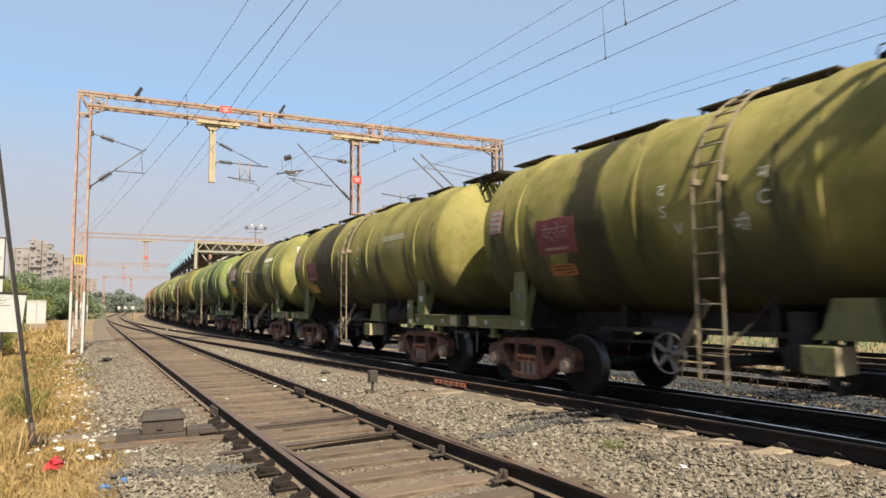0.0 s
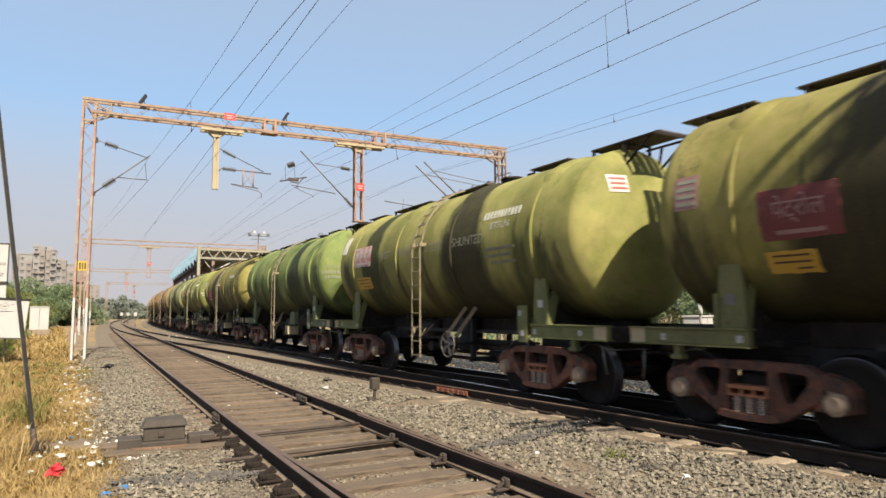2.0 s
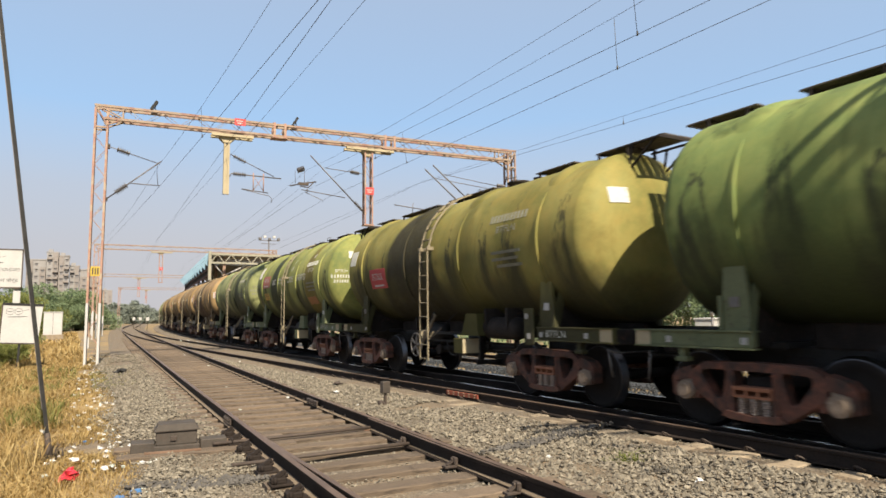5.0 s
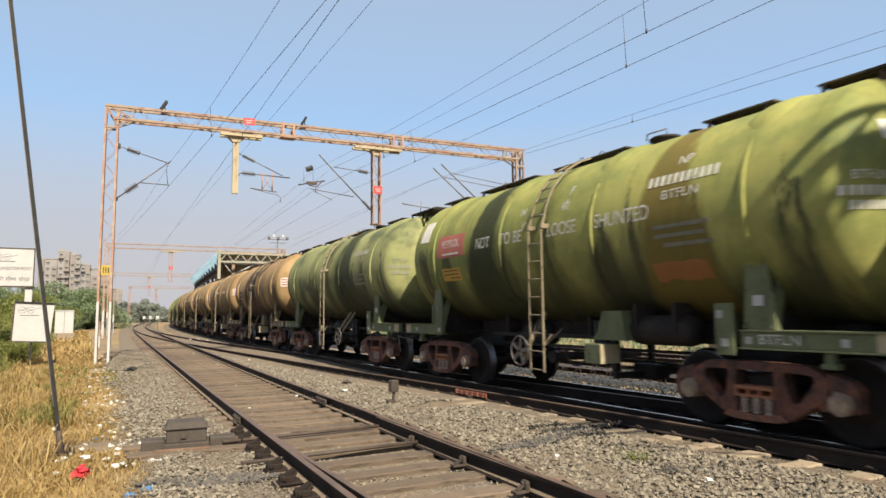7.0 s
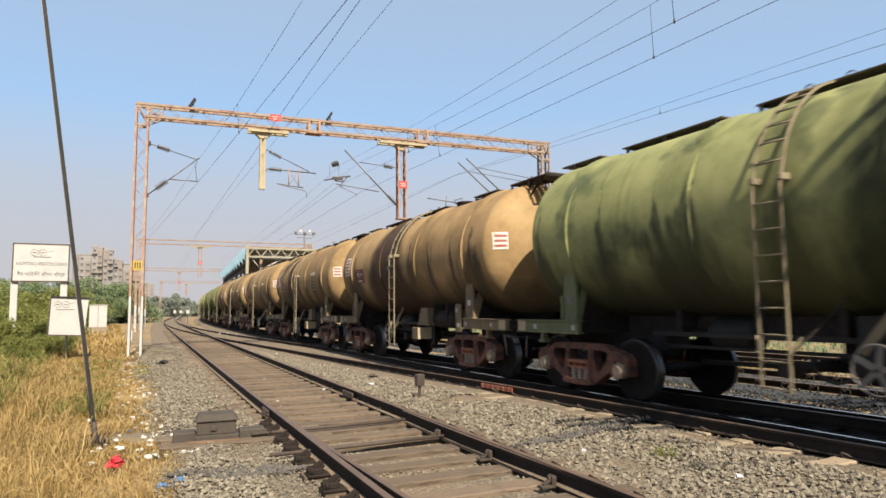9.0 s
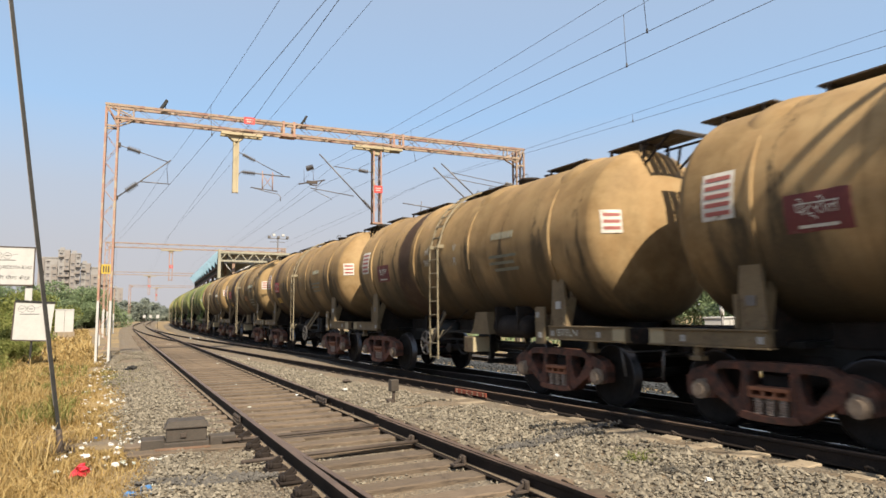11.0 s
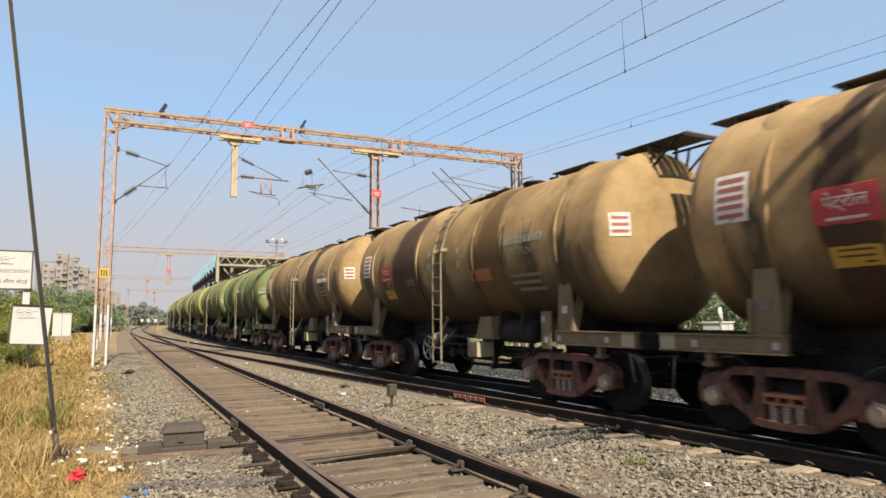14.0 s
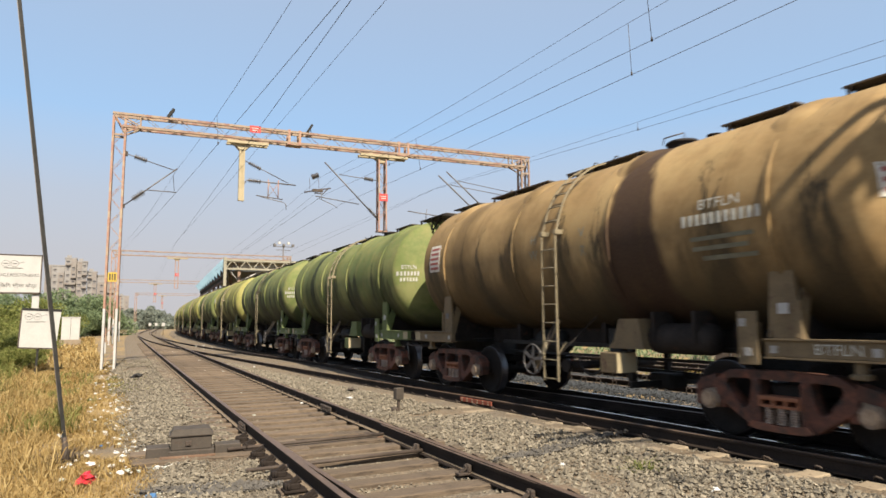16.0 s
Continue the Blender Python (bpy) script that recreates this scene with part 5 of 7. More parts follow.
# olive wagons
red_sign(W[-5], 2.56, 3.52, 2.36, 2.94, PETROL_HI)
notice(W[-5], 2.75, 3.35, 2.00, 2.18, DECAL_ORANGE)
striped_sign(W[-5], 4.55, 4.92, 2.85, 3.30, shell_point, faded=True)
for body, y, z in (("द", 0.80, 3.05), ("S", 0.78, 2.75), ("म", -0.70, 3.04), ("C", -0.70, 2.75), ("मी", -0.38, 2.47), ("V", 0.55, 2.50)):
    for k in (-5, -4):
        wrapped_text(W[k], body, 0.24, y, z, DECAL_PALE)
capacity_lines(W[-5], -2.9, 3.0)
red_sign(W[-4], 2.79, 3.72, 2.34, 2.92, PETROL_HI)
notice(W[-4], 3.15, 3.75, 1.96, 2.21, DECAL_YELLOW)
striped_sign(W[-4], 4.55, 4.92, 2.85, 3.30, shell_point, faded=True)
wrapped_text(W[-4], "BTFLN", 0.16, -2.9, 2.98, DECAL_FAINT, 0.62)
number_bars(W[-4], -2.9, 3.20, 11, 0.15, DECAL_FAINT)
number_bars(W[-5], -2.9, 3.20, 11, 0.15, DECAL_FAINT)
striped_sign(W[-3], -0.90, -0.54, 3.48, 3.78, cap_point, 3)
patch(W[-3], "notice_panel", DECAL_WHITE, 4.72, 5.02, 3.22, 3.72, 0.006, "dirty white notice panel")
red_sign(W[-3], 2.90, 4.10, 2.78, 3.32, "PETROL", DECAL_PINK)
notice(W[-3], 3.00, 3.92, 2.17, 2.48, DECAL_YELLOW)
for body, y, wd in (("NOT", 1.95, 0.52), ("TO BE", 0.95, 0.75), ("LOOSE", -0.57, 0.75), ("SHUNTED", -1.98, 1.15)):
    wrapped_text(W[-3], body, 0.27, y, 2.97, DECAL_FAINT, wd)
    wrapped_text(W[0], body, 0.32, y, 2.97, DECAL_WHITE, wd)
for k, m in ((-3, DECAL_PALE), (0, DECAL_PALE), (6, DECAL_PALE), (-1, DECAL_FAINT), (5, DECAL_FAINT), (1, DECAL_FAINT)):
    yc = -3.1 if k != 6 else -3.4
    dz = 0.0 if k in (-3, 0, 1, -1) else -0.40 if k == 5 else -0.12
    wrapped_text(W[k], "BTFLN", 0.19, yc, 3.17 + dz, m, 0.62)
    number_bars(W[k], yc, 3.40 + dz if k != 6 else 2.86, 11, 0.15, m)
    capacity_lines(W[k], yc, 2.70 + dz)
wrapped_text(W[0], "NP", 0.19, -3.08, 3.66, DECAL_WHITE)
red_sign(W[0], 2.72, 3.90, 2.80, 3.30, "PETROL", DECAL_BRICK, ink=DECAL_WHITE)
notice(W[0], 2.95, 3.75, 2.28, 2.55, DECAL_YELLOW)
patch(W[0], "notice_panel", DECAL_ORANGE, -3.4, -2.45, 1.98, 2.22, 0.006, "rust-orange smeared notice panel", rough_edge=0.03)
patch(W[0], "notice_panel", DECAL_WHITE, 4.45, 4.85, 3.25, 3.75, 0.006, "dirty white notice panel")
for body, y, z in (("N", 0.62, 3.42), ("सी", -0.62, 3.35), ("F", -0.68, 3.62), ("V", 0.55, 3.15)):
    wrapped_text(W[0], body, 0.22, y, z, DECAL_PALE)
red_sign(W[-1], 2.50, 3.52, 2.28, 2.80, "PETROL", DECAL_BRIGHT, ink=WHITE)
patch(W[-1], "notice_panel", DECAL_PALE, 4.56, 4.98, 3.00, 3.42, 0.006, "dirty white notice panel")
patch(W[0], "notice_panel", DECAL_WHITE, -0.90, -0.52, 3.42, 3.66, 0.006, "small dirty white notice panel", cap_point)
patch(W[-1], "notice_panel", DECAL_WHITE, -1.0, -0.66, 3.35, 3.62, 0.006, "small dirty white notice panel", cap_point)
for k in (-2, 0, 1, 7, 8):
    sz = 0.15
    wrapped_text(W[k], "BTFLN", sz, -1.15, 3.00, DECAL_FAINT if k in (-2, 1) else DECAL_PALE if k < 7 else WHITE, 0.36, where=cap_point, sign=1)
    number_bars(W[k], -1.17, 2.83, 7, 0.11, DECAL_FAINT if k in (-2, 1) else DECAL_PALE if k < 7 else WHITE, cap_point, 1)
    number_bars(W[k], -1.15, 2.67, 6, 0.10, DECAL_FAINT if k in (-2, 1) else DECAL_PALE, cap_point, 1)
# brown wagons
for k in (2, 3, 4, 5, 6):
    if k < 7:
        striped_sign(W[k], -1.36, -1.06, 2.80, 3.18, cap_point, 3)
    striped_sign(W[k], 4.31, 4.78, 2.70, 3.32, shell_point, 5)
    if k in (2, 3):
        red_sign(W[k], 2.90, 3.65, 2.42, 2.86, PETROL_HI, DECAL_RED, ink=DECAL_PALE)
    if k in (4, 5):
        red_sign(W[k], 2.80, 3.52, 2.52, 2.92, PETROL_HI if k == 4 else "PETROL", DECAL_BRIGHT, ink=DECAL_PALE)
        notice(W[k], 2.88, 3.42, 2.06, 2.28, DECAL_YELLOW)
    for body, y, z in (("H", 0.62, 3.0), ("W", 0.62, 2.72), ("V", -0.72, 2.98), ("R", -0.74, 2.68)):
        wrapped_text(W[k], body, 0.24, y, z, DECAL_PALE if k in (3, 5) else DECAL_FAINT)
    if k in (3, 4):
        number_bars(W[k], -2.6, 3.05, 8, 0.13, DECAL_FAINT)
        capacity_lines(W[k], -2.6, 2.62)
for body, y, wd in (("NOT", 1.75, 0.45), ("TO", 0.95, 0.3), ("LOOSE", -0.75, 0.7)):
    wrapped_text(W[5], body, 0.2, y, 2.42, DECAL_FAINT, wd)
patch(W[5], "notice_panel", DECAL_ORANGE, -1.95, -1.15, 2.30, 2.52, 0.006, "faded orange notice panel", rough_edge=0.02)
for k in (-7, -6, 9, 10, 11, 12):
    patch(W[k], "notice_panel", DECAL_WHITE, 4.5, 4.8, 3.0, 3.35, 0.006, "dirty white notice panel")

def sill_text(w, body, yc, width):
    """Stencilled letters on the west face of a sill."""
    me = text_mesh(body, 0.17)
    xs = [v.co.x for v in me.vertices]
    k = width / (max(xs) - min(xs))
    for v in me.vertices:
        v.co = Vector((-1.3465, yc - v.co.x * k, 1.185 + v.co.y))
    me.materials.append(DECAL_PALE)
    ob = new("lettering", me)
    ob.parent = w


for k in (-1, 0, 3, 6):
    sill_text(W[k], "BTFLN", -4.72 if k == 6 else -4.35, 0.52)

# ---- things along the near track ----


def sleeper_mesh(length, width, height, mat, seed):
    rnd = random.Random(seed)
    s = Shape()
    n = 7
    v = []
    for i in range(n):
        x = -length / 2 + length * i / (n - 1)
        a, b = -width / 2 + rnd.uniform(-0.012, 0.012), width / 2 + rnd.uniform(-0.012, 0.012)
        t = rnd.uniform(-0.008, 0.004)
        v += [(x, a, -height), (x, b, -height), (x, b, t - 0.012), (x, b - 0.015, t), (x, a + 0.015, t), (x, a, t - 0.012)]
    f = [(6 * k + i, 6 * k + (i + 1) % 6, 6 * k + 6 + (i + 1) % 6, 6 * k + 6 + i) for k in range(n - 1) for i in range(6)]
    s.add(v, f + [tuple(range(5, -1, -1)), tuple(6 * (n - 1) + i for i in range(6))])
    return s.mesh("sleeper", mat)


def tube_arc(pts, r):
    return Shape().path(pts, r, 5)


CLIP = tube_arc([(0.0, -0.05, 0.0), (0.03, -0.055, 0.045), (0.06, -0.02, 0.06), (0.05, 0.03, 0.05), (0.01, 0.05, 0.02), (-0.04, 0.03, 0.015)], 0.011).mesh("rail_clip", IRON)
CLIP_TALL = tube_arc([(0.0, -0.09, 0.0), (0.02, -0.08, 0.10), (0.05, -0.03, 0.15), (0.06, 0.03, 0.10), (0.04, 0.06, 0.15), (0.0, 0.09, 0.12), (0.01, 0.10, 0.0)], 0.013).mesh("rail_clip", IRON)
CHAIR = (Shape().box(-0.21, 0.13, -0.09, 0.09, 0.0, 0.022, 0.004).box(-0.20, -0.05, -0.055, 0.055, 0.02, 0.075, 0.01).bar((-0.19, 0, 0.05), (-0.055, 0, 0.13), 0.045, 0.035)
         .rod((-0.165, -0.06, 0.02), (-0.165, -0.06, 0.085), 0.018, 6).rod((-0.165, 0.06, 0.02), (-0.165, 0.06, 0.085), 0.018, 6).rod((-0.10, 0.0, 0.07), (-0.03, 0.0, 0.09), 0.02, 6)).mesh("rail_chair", RAIL_SIDE)


def heading(fx, y):
    return -math.degrees(math.atan2(fx(y + 0.5) - fx(y - 0.5), 1.0))


def near_sleepers():
    meshes = [sleeper_mesh(2.75, 0.25, 0.14, WOOD, i) for i in range(5)]
    longs = [sleeper_mesh(2.62, 0.26, 0.14, WOOD, 20 + i) for i in range(4)]
    rnd = random.Random(5)
    y, i = -2.9, 0
    bed_ob = bpy.data.objects["near_track_bed"]
    while y < 62:
        ob = new("sleeper", (longs if y < 9.6 else meshes)[rnd.randrange(4)])
        ob.matrix_basis = pose(near_x(y) + (0.14 if y < 9.6 else 0) + rnd.uniform(-0.04, 0.04), y, -0.174 + rnd.uniform(-0.004, 0.002), 0, 0, heading(near_x, y) + rnd.uniform(-1.2, 1.2))
        ob.parent = bed_ob
        if y < 9.6:
            c = new("rail_chair", CHAIR)
            c.matrix_basis = pose(near_x(y) - 0.8725 - 0.075, y, -0.172, 0, 0, heading(near_x, y))
            tagged(c, "dark rusty iron slide chair bolted to a sleeper", "rail chair", "rail chairs")
            c = new("rail_chair", CHAIR)
            c.matrix_basis = pose(near_x(y) + 0.8725 + 0.075, y, -0.172, 0, 0, 180 + heading(near_x, y))
            tagged(c, "dark rusty iron slide chair bolted to a sleeper", "rail chair", "rail chairs")
        elif y < 30:
            for e in (-1, 1):
                c = new("rail_clip", CLIP)
                c.matrix_basis = pose(near_x(y) + 0.8725 - e * 0.06, y, -0.165, 0, 0, 90 - e * 90)
                tagged(c, "rusty curled steel rail clip", "rail clip", "rail clips")
        y += 0.60 if y > 9.6 else 0.585
        i += 1


def goods_sleepers():
    meshes = [sleeper_mesh(2.75, 0.25, 0.16, CONCRETE, 40 + i) for i in range(3)]
    # sleepers below the wagons get the same oil-and-shade black
    oily = [sleeper_mesh(2.7, 0.25, 0.16, OIL_SHADE_BED, 60 + i) for i in range(3)]
    ends = [sleeper_mesh(0.72, 0.27, 0.16, SANDY, 50 + i) for i in range(3)]
    rnd = random.Random(6)
    y = -6.0
    bed_ob = bpy.data.objects["train_track_bed"]
    while y < 45:
        x = train_x(y)
        if y < 14:
            ob = new("sleeper", ends[rnd.randrange(3)])
            ob.matrix_basis = pose(link_x(y) - 1.31 + rnd.uniform(-0.04, 0.02), y, TRAIN_Z - 0.165 + rnd.uniform(-0.004, 0.002), 0, 0, rnd.uniform(-1.5, 1.5))
            ob.parent = bed_ob
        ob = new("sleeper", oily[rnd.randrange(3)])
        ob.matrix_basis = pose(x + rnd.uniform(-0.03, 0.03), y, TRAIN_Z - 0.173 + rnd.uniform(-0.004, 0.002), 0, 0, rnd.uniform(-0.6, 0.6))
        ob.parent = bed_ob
        if y > 14:
            ob = new("sleeper", meshes[rnd.randrange(3)])
            ob.matrix_basis = pose(link_x(y), y + 0.3, TRAIN_Z - 0.176, 0, 0, heading(link_x, y))
            ob.parent = bpy.data.objects["link_track_bed"]
        if y < 30:
            c = new("rail_clip", CLIP)
            c.matrix_basis = pose(link_x(y) - 0.8725 - 0.06, y, TRAIN_Z - 0.165, 0, 0, 180)
            tagged(c, "rusty curled steel rail clip", "rail clip", "rail clips")
        if y < 16:
            for off in (3.88, 5.62):
                c = new("rail_clip", CLIP_TALL)
                c.matrix_basis = pose(x + off - 0.07, y, -0.27, 0, 0, 180 + rnd.uniform(-12, 12))
                tagged(c, "rust-brown upright rail clip", "rail clip", "rail clips")
        y += 0.62


def switch_rails():
    """Switch blades lying against the near rails, opening towards the viewer."""
    turnout_x = lambda y: near_x(y) + 0.004 * max(0.0, 9.0 - y) ** 2 + 0.0
    for side, off in ((-1, 0.075), (1, -0.075)):
        fr = []
        for i in range(13):
            y = 8.9 - i
            p, s, u = frames_on(turnout_x, [y], -0.012, side * 0.8725)[0]
            fr.append((p + s * off * min(1.0, 0.35 + 0.2 * (8.9 - y)), s, u))
        b = thing("switch_blade", "dark steel switch blade lying inside the running rail", "switch rail", group="switch blades")
        part("blade_web", Shape().sweep([(x * 0.8, z) for x, z in RAIL], fr), RAIL_SIDE, b)
        part("blade_head", Shape().sweep([(x * 0.8, z) for x, z in HEAD], fr), RAIL_TOP_RUSTY, b)
    for y in (8.75, 7.4):
        r = Shape().rod((near_x(y) - 1.35, y, -0.13), (near_x(y) + 0.82, y + 0.02, -0.13), 0.022, 8)
        solid("stretcher_rod", r, IRON, "rusty iron stretcher rod between the switch blades", "rod", group="stretcher rods")


def heel_brackets():
    for y in (7.55, 6.2, 5.0):
        b = thing("rail_brace", "rusty iron brace bolted inside the running rail", "rail brace", (near_x(y) + 0.79, y, -0.17), heading(near_x, y), "rail braces")
        part("foot_plate", Shape().box(-0.13, 0.06, -0.045, 0.045, -0.005, 0.02, 0.005), IRON, b)
        part("upright", Shape().box(-0.02, 0.03, -0.05, 0.05, 0.015, 0.10, 0.012).bar((-0.09, 0, 0.02), (0.0, 0, 0.08), 0.035, 0.025), IRON, b)
        part("bolt", Shape().rod((-0.04, 0, 0.075), (-0.02, 0, 0.075), 0.022, 6), IRON, b)


def fishplates(x, y, z, length, mat, label, bolts, turn=0.0):
    f = thing("fishplate", label, "fishplate", (x, y, z), turn, "fishplates")
    part("plate", Shape().box(-0.035, 0.0, -length / 2, length / 2, -0.13, -0.04, 0.008), mat, f)
    for i in range(bolts):
        yy = -length / 2 + length * (i + 0.5) / bolts
        for zz in (-0.062, -0.108):
            part("bolt", Shape().rod((-0.055, yy, zz), (-0.03, yy, zz), 0.014, 6), CONCRETE if mat is not IRON else IRON, f)


def point_machine():
    m = thing("point_machine", "weathered grey-brown point machine box on timber baulks", "point machine", (1.22, 8.98, -0.12), -6)
    s = Shape()
    s.box(-0.24, 0.24, -0.18, 0.18, 0.02, 0.20, 0.01)
    s.add([(x, y, z) for z, k in ((0.20, 1.0), (0.27, 0.86)) for x, y in ((-0.25 * k, -0.19 * k), (0.25 * k, -0.19 * k), (0.25 * k, 0.19 * k), (-0.25 * k, 0.19 * k))],
          [(0, 1, 5, 4), (1, 2, 6, 5), (2, 3, 7, 6), (3, 0, 4, 7), (4, 5, 6, 7), (3, 2, 1, 0)])
    part("case", s, MACHINE, m)
    part("lid_rim", Shape().box(-0.262, 0.262, -0.202, 0.202, 0.185, 0.205, 0.004), MACHINE, m)
    part("hasp", Shape().box(-0.07, 0.0, -0.20, -0.18, 0.07, 0.13, 0.005), IRON, m, "dark iron hasp")
    part("base_plate", Shape().box(-0.26, 0.27, -0.24, 0.20, -0.06, 0.02, 0.008), MACHINE, m)
    part("motor_case", Shape().box(-0.52, -0.25, -0.16, 0.14, -0.08, 0.06, 0.01), MACHINE, m)
    part("gear_case", Shape().box(0.28, 0.60, -0.15, 0.10, -0.08, 0.05, 0.01), MACHINE, m)
    part("drive_rod", Shape().rod((0.55, -0.08, -0.03), (1.05, -0.10, -0.03), 0.022, 8).rod((0.55, 0.04, -0.03), (1.05, 0.03, -0.03), 0.018, 8), RUSTY, m)
    part("front_rail", Shape().rod((-0.36, -0.27, -0.05), (0.28, -0.29, -0.05), 0.025, 8), RUSTY, m)
    b = solid("timber_baulk", Shape().box(-0.62, 1.5, -0.14, 0.14, -0.14, 0.0, 0.012), WOOD, "long dusty timber baulk under the machine", "timber", (1.15, 8.72, -0.172), -5, "timber baulks")
    copy_thing(b, pose(1.15, 9.28, -0.175, 0, 0, -4))


def marker_post():
    p = thing("marker_post", "short rusty post with a grey weathered marker block", "marker", (5.24, 11.38, -0.22), 12)
    part("stem", Shape().box(-0.025, 0.025, -0.02, 0.02, -0.1, 0.24, 0.004), IRON, p)
    part("block", Shape().box(-0.085, 0.085, -0.06, 0.06, 0.22, 0.44, 0.012), MACHINE, p)
    part("stone", Shape().box(-0.16, -0.04, -0.07, 0.05, -0.02, 0.09, 0.03), IRON, p)


def leaning_pole():
    p = thing("leaning_pole", "thin leaning black pole with a pale strip as its lit edge", "pole", (-0.15, 9.7, -0.35))
    d = Vector((-0.81, 0, 5.8)).normalized()
    part("shaft", Shape().bar((0, 0, 0), d * 8.2, 0.044, 0.044), BLACK, p)
    # thin grey strip imitates the bright rim along the shaft
    part("pale_edge", Shape().bar(Vector((-0.0245, 0, 0)) + d * 0.7, Vector((-0.0245, 0, 0)) + d * 8.2, 0.004, 0.012), GALV, p, "pale strip imitating the lit edge")
    part("root", Shape().rod((0, 0, -0.1), d * 0.40, 0.05, 8, 0.032), IRON, p)


def flat_text(parent, body, size, at, mat, width=None):
    """Lettering on an upright board that faces -y."""
    me = text_mesh(body, size)
    xs = [v.co.x for v in me.vertices]
    k = width / (max(xs) - min(xs)) if width and xs else 1.0
    for v in me.vertices:
        v.co = Vector((v.co.x * k, 0, v.co.y)) + Vector(at)
    me.materials.append(mat)
    ob = new("lettering", me)
    ob.parent = parent
    return ob


def emblem(parent, x, z, r, mat, y):
    """A line drawing of a pair of round spectacles."""
    s = Shape()
    for e in (-1, 1):
        s.turned([(r * 1.0, 0.0), (r * 0.9, 0.0), (r * 0.9, 0.002), (r, 0.002)], (x + e * r * 1.12, y, z), "y", 24, closed=True)
        s.box(x + e * r * 1.12 - r * 0.5, x + e * r * 1.12 + r * 0.5, y, y + 0.002, z - r * 0.12, z + r * 0.12)
    s.bar((x - 0.2 * r, y, z + 0.5 * r), (x + 0.2 * r, y, z + 0.5 * r), 0.004, r * 0.1)
    s.bar((x + 2.1 * r, y, z + 0.2 * r), (x + 3.7 * r, y, z + 0.6 * r), 0.004, r * 0.08)
    return part("emblem", s, mat, parent, "thin line drawing of round spectacles")


def signboards():
    b = thing("signboard", "large white lettered board on two white posts", "sign", (-2.87, 32.0, -0.4))
    part("panel", Shape().box(-1.0, 1.0, -0.03, 0.03, 3.20, 4.75, 0.006), WHITE, b)
    s = Shape().box(-1.03, 1.03, -0.04, 0.05, 4.74, 4.79).box(-1.03, 1.03, -0.04, 0.05, 3.15, 3.21).box(-1.035, -0.99, -0.04, 0.05, 3.15, 4.79).box(0.99, 1.035, -0.04, 0.05, 3.15, 4.79)
    part("frame", s, IRON, b, "dark edge frame")
    for x in (-0.93, 0.86):
        part("leg", Shape().box(x - 0.13, x + 0.13, 0.05, 0.15, -0.1, 3.2, 0.01), WHITE, b)
    emblem(b, -0.1, 4.40, 0.14, INK, -0.034)
    flat_text(b, "RAG PICKING JURISDICTION BOARD", 0.2, (0.02, -0.034, 3.92), INK, 1.82)
    flat_text(b, "रैग पिकिंग सीमा बोर्ड", 0.2, (0.02, -0.034, 3.48), INK, 1.72)
    part("lettering_bar", Shape().box(-0.3, 0.35, -0.036, -0.032, 4.20, 4.23), INK, b)
    a = thing("notice_board", "white notice board on a dark post in the grass", "sign", (-1.57, 28.0, -0.64), -3)
    s = Shape()
    s.add([(x, y, z) for y in (-0.02, 0.02) for x, z in ((-0.62, 1.30), (0.54, 1.24), (0.66, 2.60), (-0.56, 2.66))],
          [(0, 1, 2, 3), (7, 6, 5, 4), (0, 4, 5, 1), (1, 5, 6, 2), (2, 6, 7, 3), (3, 7, 4, 0)])
    part("panel", s, WHITE, a)
    part("top_rail", Shape().bar((-0.58, 0, 2.68), (0.68, 0, 2.62), 0.06, 0.09), BLACK, a)
    part("side_rail", Shape().bar((-0.64, 0, 1.28), (-0.585, 0, 2.66), 0.05, 0.05), IRON, a)
    part("bottom_rail", Shape().bar((-0.64, 0, 1.28), (0.56, 0, 1.22), 0.05, 0.05), IRON, a)
    part("leg", Shape().bar((-0.07, 0.04, -0.1), (0.0, 0.04, 1.9), 0.07, 0.07), BLACK, a)
    emblem(a, -0.22, 2.40, 0.12, INK, -0.024)
    part("lettering_bar", Shape().box(-0.42, 0.18, -0.026, -0.022, 2.20, 2.222), INK, a)
    c = thing("equipment_cabinet", "white painted equipment cabinet beside the path", "cabinet", (-1.24, 60.0, -0.3))
    part("body", Shape().box(-0.64, 0.64, -0.4, 0.4, 0.55, 2.30, 0.02), WHITE, c)
    part("roof", Shape().box(-0.68, 0.68, -0.44, 0.44, 2.30, 2.36, 0.01), WHITE, c)
    part("door_edge", Shape().box(-0.012, 0.012, -0.41, -0.395, 0.6, 2.25), IRON, c)
    part("plinth", Shape().box(-0.75, 0.75, -0.5, 0.5, -0.1, 0.56, 0.02), CONCRETE, c)


SANDY = worn("sandy_dusted_concrete", (0.176, 0.139, 0.095), (0.264, 0.213, 0.150), (0.13, 0.098, 0.066), scale=4, fine=50, rough=0.95, per_object=0.12)
MACHINE = worn("grey_brown_painted_iron", (0.030, 0.024, 0.019), (0.060, 0.048, 0.038), (0.042, 0.024, 0.016), scale=5, fine=45, rough=0.8)
RUSTY = worn("brown_rust", (0.085, 0.048, 0.030), (0.16, 0.10, 0.064), scale=5, fine=45, rough=0.9)
RED_RUST = worn("red_painted_fishplate", (0.148, 0.033, 0.018), (0.244, 0.063, 0.033), (0.089, 0.044, 0.03), scale=5, fine=45, rough=0.85)
INK = worn("faded_black_lettering", (0.025, 0.025, 0.028), (0.07, 0.07, 0.07), scale=6, fine=40, rough=0.8, relief=0)
near_sleepers()
goods_sleepers()
switch_rails()
heel_brackets()
